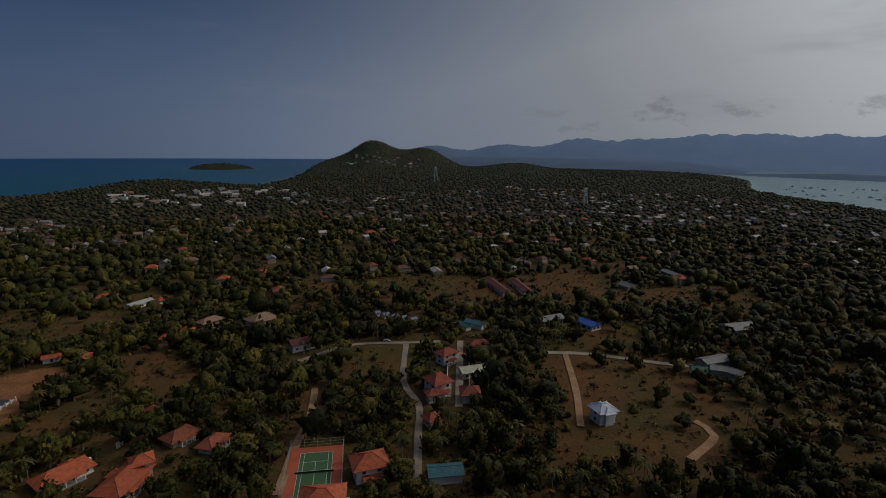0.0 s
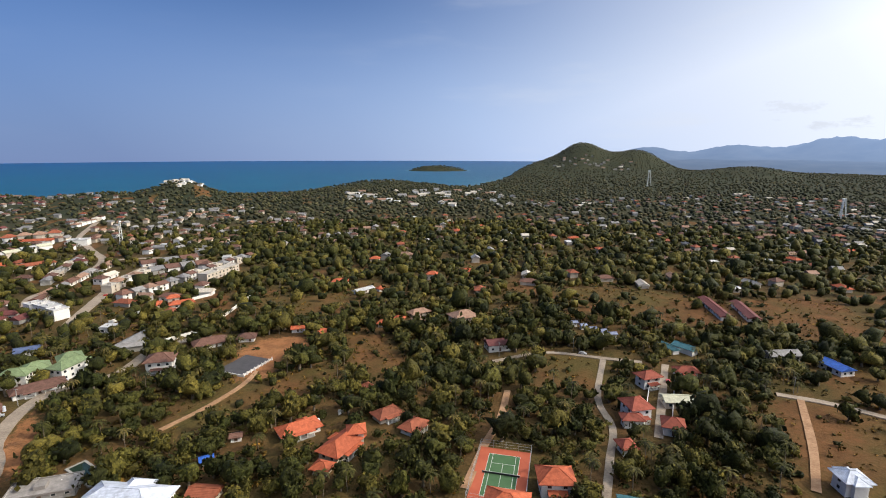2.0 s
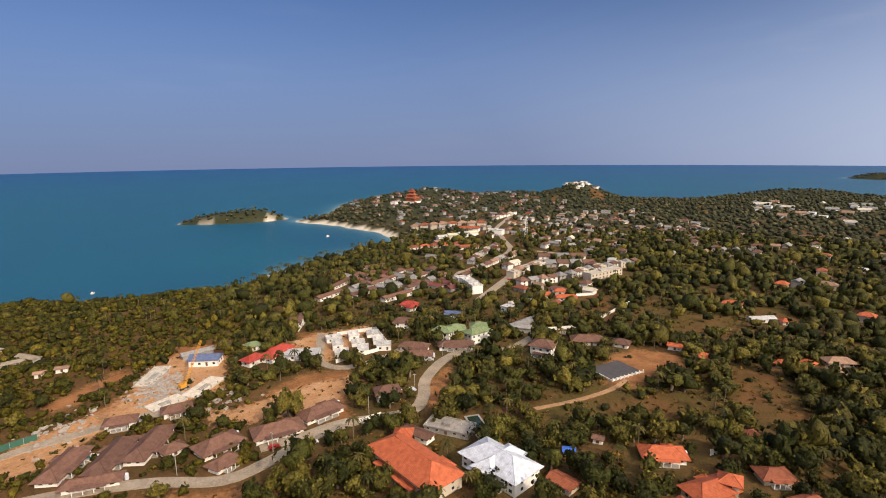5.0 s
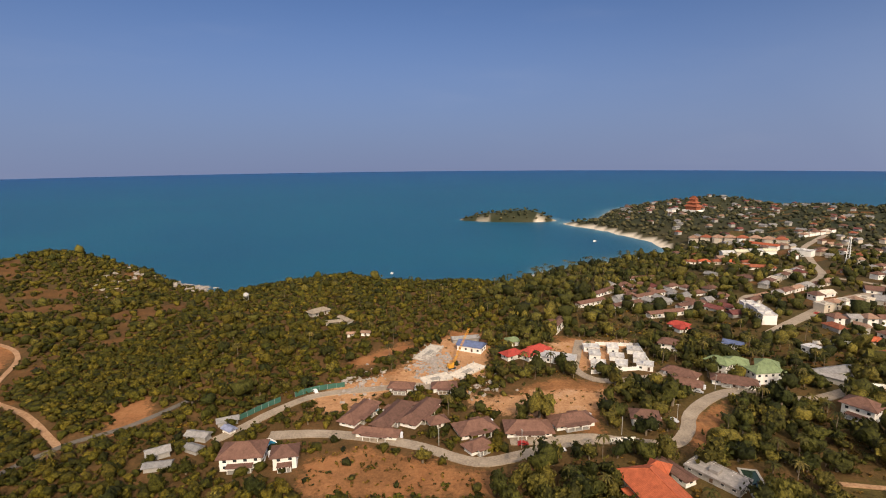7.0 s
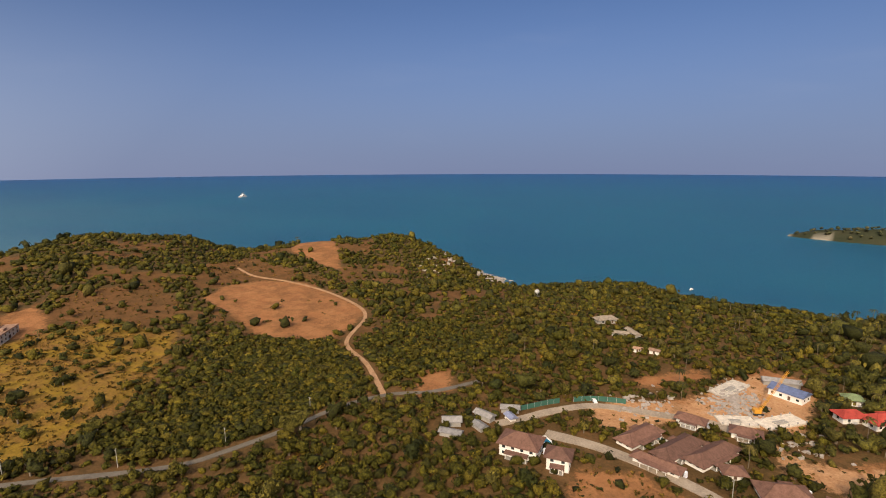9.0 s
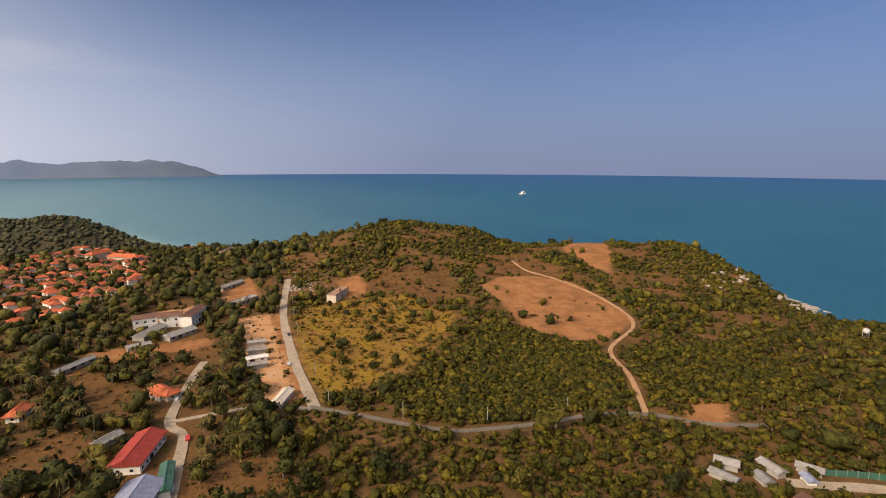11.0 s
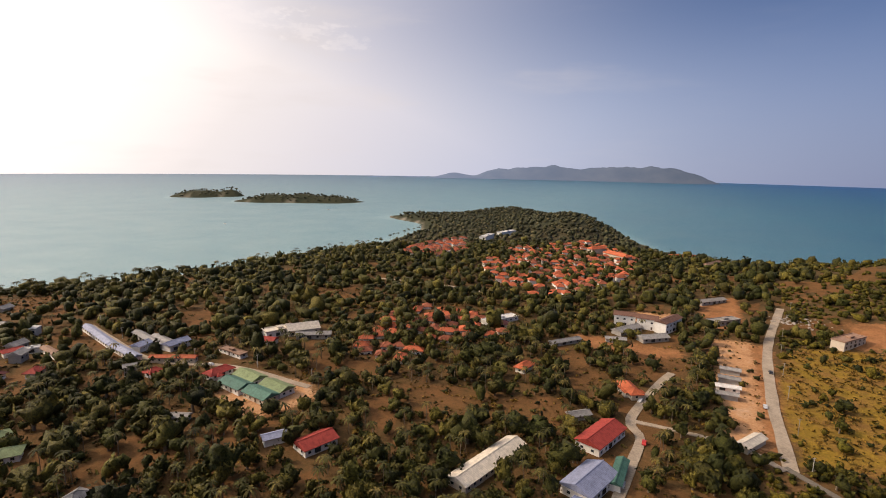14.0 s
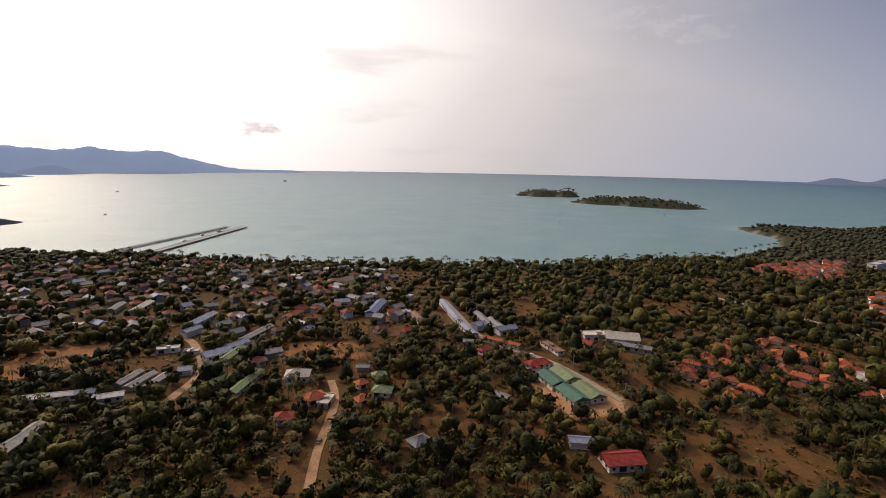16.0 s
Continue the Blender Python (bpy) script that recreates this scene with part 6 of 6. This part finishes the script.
def broadleaf(leaves, size, wide=.7, fine=2):
    """Crown of a broad tree, unit radius and about 1.5 high, low to the ground: leaf clumps over a lumpy body of lobes."""
    lobes = rng.normal(size=(7, 3)) * (.42, .42, .26)
    lobes[:, 2] += .92
    rad = rng.uniform(.36, .60, 7)
    pick = rng.integers(0, 7, leaves)
    d = rng.normal(size=(leaves, 3))
    d[:, 2] = np.abs(d[:, 2]) * .9 - .3
    d /= np.linalg.norm(d, axis=1)[:, None]
    c = lobes[pick] + d * rad[pick, None] * rng.uniform(.88, 1.28, (leaves, 1))
    a, b = frames(leaves, d + rng.normal(size=(leaves, 3)) * .55)
    s = rng.uniform(.65, 1.3, (leaves, 1)) * size
    quad = np.stack([c - a * s - b * s * .7, c + a * s * .8 - b * s, c + a * s + b * s * .8, c - a * s * .75 + b * s], 1).reshape(-1, 3)
    q = np.arange(leaves * 4).reshape(-1, 4)
    core, tri = blob(.10, fine)
    way = core / np.linalg.norm(core, axis=1)[:, None]
    out = np.full(len(way), .3)
    for o, r in zip(lobes - (0, 0, .8), rad):
        along = way @ o
        miss = r * r - (o @ o - along ** 2)
        out = np.where(miss > 0, np.maximum(out, along + np.sqrt(np.maximum(miss, 0))), out)
    core = core * out[:, None] * (wide / .7) + (0, 0, .8)
    return [quad, core], [np.concatenate([q[:, [0, 1, 2]], q[:, [0, 2, 3]]]), tri]


def palm(fronds):
    """Crown of a coconut palm round the origin: drooping fronds, bent twice."""
    co, tri = [], []
    for i in range(fronds):
        a = 2 * np.pi * i / fronds + rng.uniform(-.2, .2)
        lift = rng.uniform(-.1, .75)
        out, side = np.array([np.cos(a), np.sin(a), 0]), np.array([-np.sin(a), np.cos(a), 0])
        spine = [np.zeros(3), out * 1.1 + [0, 0, lift * .9], out * 2.2 + [0, 0, lift * .9 - .5], out * 2.9 + [0, 0, lift * .6 - 1.6]]
        wide = [.12, .36, .32, .04]
        k = sum(map(len, co))
        co.append(np.array([p + side * w * s + [0, 0, -.25 * abs(s) * w] for p, w in zip(spine, wide) for s in (-1, 0, 1)]))
        for j in range(3):
            for e in (0, 1):
                v = k + j * 3 + e
                tri += [(v, v + 1, v + 4), (v, v + 4, v + 3)]
    return [np.concatenate(co)], [np.array(tri)]


def bare(co, tri):
    n = np.cumsum([0] + [len(c) for c in co])
    return np.concatenate(co), np.concatenate([t + k for t, k in zip(tri, n)])


def trunk_of(h, r):
    co, quads = tube([(0, 0, -.4), (.05 * h, 0, h * .5), (.02 * h, .04 * h, h)], [r, r * .8, r * .55])
    return co, np.concatenate([quads[:, [0, 1, 2]], quads[:, [0, 2, 3]]])


NEAR = [bare(*broadleaf(128, .112, .60)) for _ in range(8)]
MID = [bare(*broadleaf(34, .165, .64)) for _ in range(8)]
SPRIG = [(co[:36], tri[:18][(tri[:18] < 36).all(1)]) for co, tri in (bare(*broadleaf(9, .42, .7, 1)) for _ in range(6))]
FAR = [bare(*broadleaf(11, .245, .82, 1)) for _ in range(8)]
SHRUB = [bare(*broadleaf(16, .24, .74, 1)) for _ in range(8)]
FAR_SHRUB = [bare(*broadleaf(5, .30, .84, 1)) for _ in range(8)]
LUMPS = [blob(.3) for _ in range(8)]
LUMPS = [(co[co[:, 2] > -9] * (.85, .85, .8) + (0, 0, .9), tri) for co, tri in LUMPS]
PALMS = [bare(*palm(11)) for _ in range(5)]
FAR_PALMS = [bare(*palm(8)) for _ in range(4)]
TRUNK = trunk_of(1.0, .09)
PALM_TRUNK = trunk_of(1.0, .022)


def planted(name, label, shapes, x, y, z, across, tall, material, category="trees", lift=0.0):
    """Many plants of one kind in one mesh: each a turned and stretched copy of one of the shapes."""
    n = len(x)
    if n == 0:
        return None
    which, turn, tint = rng.integers(0, len(shapes), n), rng.uniform(0, 2 * np.pi, n), rng.uniform(0, .999, n)
    cos, tris, tints, k = [], [], [], 0
    for s, (co, tri) in enumerate(shapes):
        i = np.nonzero(which == s)[0]
        c, d = np.cos(turn[i])[:, None], np.sin(turn[i])[:, None]
        px = (co[None, :, 0] * c - co[None, :, 1] * d) * across[i, None] + x[i, None]
        py = (co[None, :, 0] * d + co[None, :, 1] * c) * across[i, None] + y[i, None]
        pz = co[None, :, 2] * tall[i, None] + z[i, None] + (lift[i, None] if np.ndim(lift) else lift)
        cos.append(np.stack([px, py, pz], -1).reshape(-1, 3))
        tris.append((tri[None] + (np.arange(len(i)) * len(co))[:, None, None]).reshape(-1, 3) + k)
        tints.append(np.repeat(tint[i], len(co)))
        k += len(i) * len(co)
    me = mesh_of(name, np.concatenate(cos), np.concatenate(tris), material, True)
    attribute(me, "tint", "FLOAT", np.concatenate(tints))
    return tagged(new(name, me), label, category, kind="stuff")


def free(x, y, margin=0.0):
    """True where no road or house takes the ground."""
    ok = np.ones(len(x), bool)
    cell = {}
    for a, b, r in TAKEN:
        r += margin
        for i in range(int((a - r) // 12), int((a + r) // 12) + 1):
            for j in range(int((b - r) // 12), int((b + r) // 12) + 1):
                cell.setdefault((i, j), []).append((a, b, r * r))
    ci, cj = (x // 12).astype(int), (y // 12).astype(int)
    for n in range(len(x)):
        for a, b, rr in cell.get((ci[n], cj[n]), ()):
            if (x[n] - a) ** 2 + (y[n] - b) ** 2 < rr:
                ok[n] = False
                break
    return ok


def spots(r0, r1, gap):
    """Jittered places on land in a ring, thinned by the zones."""
    k = int(r1 // gap) + 1
    i, j = np.meshgrid(np.arange(-k, k + 1), np.arange(-k, k + 1))
    x = (i + rng.uniform(-.48, .48, i.shape)).ravel() * gap
    y = (j + rng.uniform(-.48, .48, i.shape)).ravel() * gap
    r = np.hypot(x, y)
    keep = (r > r0) & (r < r1)
    x, y = x[keep], y[keep]
    z = height(x, y)
    keep = z > np.where(np.hypot(x, y) > 500, 3.8, 1.9)
    x, y, z = x[keep], y[keep], z[keep]
    clump = wave(x * 2.3 + 40, y * 2.3) + .6 * wave(y * 6, x * 6 + 9)
    p = np.clip(.86 + .36 * clump, .36, .97)
    b = np.degrees(np.arctan2(-x, y))
    p = np.where((b > 10) & (b < 66) & (np.hypot(x, y) < 300), np.maximum(p, .72), p)
    p = np.where((x > 40) & (y < 40), np.maximum(p, .82), p)
    p = np.where(shrubby(x, y), p * .3, p)
    p = np.where(zone_hits(FIELD, x, y) > 0, .05, p)
    p = p * (1 - .72 * dry_hills(x, y))
    p = np.where(zone_hits(SCRUB, x, y) > 0, .12, p)
    p = np.where(zone_hits(SOIL + SITE, x, y) > 0, .02, p)
    p = np.where((inland(x, y) < 0), .97, p)
    p = np.where(zone_hits(GROVE, x, y) > 0, 0, p)
    p = np.where(zone_hits(TOWN, x, y) > 0, p * .62, p)
    keep = rng.uniform(size=len(x)) < p
    x, y, z = x[keep], y[keep], z[keep]
    keep = free(x, y)
    return x[keep], y[keep], z[keep]


def shrubby(x, y):
    """The dry south-western slopes, where low shrubs stand in place of trees."""
    b = np.degrees(np.arctan2(-x, y)) + 5 * wave(x * 3, y * 3)
    return (b > 87) & (b < 171) & (np.hypot(x, y) < 1000)


def palmy(x, y):
    """Share of coconut palms."""
    b = np.degrees(np.arctan2(-x, y))
    near = np.where(np.hypot(x, y) < 270, .35, 1.0)
    return np.where((b > 55) & (b < 178), near, 1.0) * np.where((b < -95) | (b > 178), .34, np.where((b > 55) & (b < 100), .28, np.where((b > 100) & (b <= 178), .04, .13)))


def thing_tree(crown, stem, label, category, material, crown_scale, crown_z, stem_scale):
    tree = tagged(new(category.replace(" ", "_")), label, category, "trees on the nearest plots")
    co, tri = stem
    me = mesh_of("trunk", co * stem_scale, tri, BARK)
    child("trunk", me, tree)
    co, tri = crown
    me = mesh_of("crown", co * crown_scale + (0, 0, crown_z), tri, material, True)
    attribute(me, "tint", "FLOAT", np.zeros(len(co)))
    child("crown", me, tree)
    return tree


def plant_all():
    x, y, z = spots(122, 235, 5.9)
    is_palm = rng.uniform(size=len(x)) < palmy(x, y)
    order = np.argsort(np.hypot(x, y))
    first = np.zeros(len(x), bool)
    first[order[:270]] = True
    kinds = [thing_tree(NEAR[i], TRUNK, w, "tree", LEAF, (a, a, t), 0, (2.6 * a, 2.6 * a, t * 1.2)) for i, (w, a, t) in enumerate((
        ("broad dark-green tree with a rounded crown", 3.6, 3.6), ("bushy green tree on dry ground", 2.8, 2.7),
        ("spreading tree with dense green leaves", 4.4, 3.5), ("small leafy tree with an uneven crown", 2.3, 2.6)))]
    kinds += [thing_tree(PALMS[i], PALM_TRUNK, "tall coconut palm with drooping fronds", "palm tree", PALM, (1.15, 1.15, 1.15), 8.5 - 2 * i, (8, 8, 8.6 - 2 * i)) for i in (0, 1)]
    used = set()
    for n in np.nonzero(first)[0]:
        k = 4 + int(rng.integers(2)) if is_palm[n] else int(rng.integers(4))
        m = pose(x[n], y[n], z[n] - .1, 0, 0, rng.uniform(0, 360))
        if k in used:
            copy_thing(kinds[k], m)
        else:
            kinds[k].matrix_basis = m
            used.add(k)
    rest = ~first
    for near, shapes, sel in ((True, NEAR, rest & (np.hypot(x, y) < 205)), (True, MID, rest & (np.hypot(x, y) >= 205))):
        grow(x[sel], y[sel], z[sel], is_palm[sel], shapes, PALMS)
    x, y, z = spots(235, 345, 6.1)
    grow(x, y, z, rng.uniform(size=len(x)) < palmy(x, y), MID, PALMS)
    x, y, z = spots(345, 760, 7.2)
    grow(x, y, z, rng.uniform(size=len(x)) < palmy(x, y) * .4, FAR, FAR_PALMS)
    x, y, z = (np.concatenate(v) for v in zip(spots(760, 1500, 11.2), spots(1500, 2950, 16.2)))
    s = rng.uniform(2.6, 4.7, len(x)) * np.where(np.hypot(x, y) > 1500, 1.2, 1)
    s *= np.where(inland(x, y) < 0, .8, np.clip(1.25 - np.hypot(x, y) / 3600, .6, 1))
    planted("far_wood", "far dark-green woods and palm groves, haze painted into the leaf colour", LUMPS, x, y, z, s * 1.15, s * rng.uniform(.55, 1.05, len(x)), HAZED_FAR_LEAF, "woods")
    hill_shrubs()
    understory()
    low_growth()
    shore_palms()


BEACH_TREE = (520.0, -238.0)


def shore_palms():
    """A thin row of tall palms along the beaches."""
    pts = []
    for (a0, r0), (a1, r1) in zip(COAST_EAST[6:13], COAST_EAST[7:14]):
        for k in rng.uniform(0, 1, 16):
            pts.append(plan(a0 + (a1 - a0) * k, r0 + (r1 - r0) * k - rng.uniform(20, 42)))
    for (a0, r0), (a1, r1) in zip(COAST_WEST[11:14], COAST_WEST[12:15]):
        for k in rng.uniform(0, 1, 10):
            pts.append(plan(a0 + (a1 - a0) * k, r0 + (r1 - r0) * k - rng.uniform(24, 48)))
    p = np.array(pts)
    x, y = p[:, 0], p[:, 1]
    z = height(x, y)
    h = rng.uniform(8, 13, len(x))
    planted("beach_palms", "tall coconut palms lining the beach", PALMS, x, y, z, np.full(len(x), 1.25), np.full(len(x), 1.25), PALM, lift=h)
    bx, by = BEACH_TREE
    bz = ground_at(bx, by)
    big = thing_tree(NEAR[5], TRUNK, "lone large round tree on the beach", "tree", LEAF, (8.5, 8.5, 7.0), 0, (14, 14, 8))
    big.matrix_basis = pose(bx, by, bz - .2)
    planted("beach_palm_trunks", "slender trunks of the beach palms", [PALM_TRUNK], x, y, z, np.full(len(x), 9.0), h * 1.02, BARK)


def grow(x, y, z, is_palm, shapes, palms):
    b = ~is_palm
    n = int(b.sum())
    s = rng.uniform(1.9, 4.4, n) * np.where(rng.uniform(size=n) < .12, 1.45, 1)
    t = s * rng.uniform(.88, 1.45, n)
    low = shrubby(x[b], y[b]) & (rng.uniform(size=n) < .8)
    s, t = np.where(low, s * .78, s), np.where(low, t * .66, t)
    high = ~low
    planted("shrubs", "dense low green shrubs on the slopes", shapes, x[b][low], y[b][low], z[b][low], s[low], t[low], BUSH, "shrubs")
    planted("trees", "dense green broad-leaved trees between the plots", shapes, x[b][high], y[b][high], z[b][high], s[high], t[high], LEAF)
    if shapes is not FAR:
        planted("tree_trunks", "grey-brown trunks of the trees", [TRUNK], x[b], y[b], z[b], s * 1.6, t * .9, BARK)
    p = is_palm
    h = rng.uniform(5, 10, int(p.sum()))
    planted("palms", "coconut palms with drooping fronds", palms, x[p], y[p], z[p], np.full(len(h), 1.1), np.full(len(h), 1.1), PALM, lift=h)
    planted("palm_trunks", "slender grey palm trunks", [PALM_TRUNK], x[p], y[p], z[p], np.full(len(h), 8.0), h * 1.02, BARK)


def hill_shrubs():
    """Close low shrubs over the dry slopes."""
    x, y = (v.ravel() for v in np.meshgrid(np.arange(-800, 40, 4.3), np.arange(-800, 120, 4.3)))
    x, y = x + rng.uniform(-2, 2, len(x)), y + rng.uniform(-2, 2, len(y))
    r = np.hypot(x, y)
    keep = (r > 118) & (r < 800) & shrubby(x, y) & (zone_hits(GROVE + SOIL + SITE + SCRUB + FIELD, x, y) < .5)
    x, y = x[keep], y[keep]
    thin = .86 - .75 * dry_hills(x, y)
    z = height(x, y)
    keep = (z > 2.2) & (rng.uniform(size=len(x)) < thin)
    x, y, z = x[keep], y[keep], z[keep]
    keep = free(x, y, -1.2)
    x, y, z = x[keep], y[keep], z[keep]
    s = rng.uniform(1.0, 2.5, len(x)) * (1 + .25 * wave(x * 3, y * 3))
    near = np.hypot(x, y) < 330
    for sel, shapes in ((near, SHRUB), (~near, FAR_SHRUB)):
        planted("shrubs", "dense low green shrubs on the dry slopes", shapes, x[sel], y[sel], z[sel] - .35 * s[sel], s[sel] * 1.15, s[sel] * rng.uniform(.8, 1.25, int(sel.sum())), BUSH, "shrubs")


def understory():
    """Shrubs and weeds on the open ground between the trees and round the houses."""
    x, y, z = spots(118, 430, 3.6)
    keep = rng.uniform(size=len(x)) < .68
    x, y, z = x[keep], y[keep], z[keep]
    brown = rng.uniform(size=len(x)) < np.where(shrubby(x, y), .2, np.where(y > 60, .34, .45))
    s = rng.uniform(.6, 1.7, len(x))
    hill = shrubby(x, y)
    s = np.where(hill, s * 1.15, s)
    for sel, material, label in ((brown, DRY, "dry brown weeds and shrubs under the trees"), (~brown & ~hill, LEAF, "low green shrubs under the trees"),
                                 (~brown & hill, BUSH, "low green bushes on the slopes")):
        planted("undergrowth", label, SPRIG, x[sel], y[sel], z[sel] - .5 * s[sel], s[sel] * 1.15, s[sel] * .8, material, "shrubs")


def low_growth():
    """Plantation rows, yellow scrub and tufts on the fields."""
    for zones, label, material, p, lo, hi, gap, shapes in (
            (GROVE, "dense low green plantation trees", BUSH, .95, 1.5, 2.8, 3.2, SHRUB), (SCRUB, "yellow-green dry scrub", DRY, .55, .4, 1.3, 2.9, SPRIG),
            (SCRUB, "scattered green bushes in the dry scrub", LEAF, .11, 1.2, 3.2, 5.5, MID),
            (SITE + SOIL[-1:], "weeds and rubble bushes on bare soil", DRY, .22, .3, .9, 2.6, SPRIG),
            (SITE + SOIL[-1:], "green bushes on bare soil", LEAF, .10, .6, 1.9, 5.0, FAR),
            (FIELD, "low tufts and shrubs on dry grass", DRY, .32, .4, 1.1, 3.0, SPRIG),
            (FIELD, "dark bushes dotted over dry grass", LEAF, .14, .7, 2.2, 6.0, FAR)):
        for poly in zones:
            q = np.array(poly, float)
            (x0, y0), (x1, y1) = q.min(0), q.max(0)
            i, j = np.meshgrid(np.arange(x0, x1, gap), np.arange(y0, y1, gap))
            x, y = i.ravel() + rng.uniform(-.45, .45, i.size) * gap, j.ravel() + rng.uniform(-.45, .45, i.size) * gap
            ok = (zone_hits([poly], x, y) > 0) & (rng.uniform(size=len(x)) < p) & (height(x, y) > 3)
            x, y = x[ok], y[ok]
            ok = free(x, y, -.6)
            x, y = x[ok], y[ok]
            s = rng.uniform(lo, hi, len(x))
            planted("plantation" if material is BUSH else "scrub", label, shapes, x, y, height(x, y) - .15, s, s * rng.uniform(.6, 1.0, len(x)), material, "scrub")


plant_all()
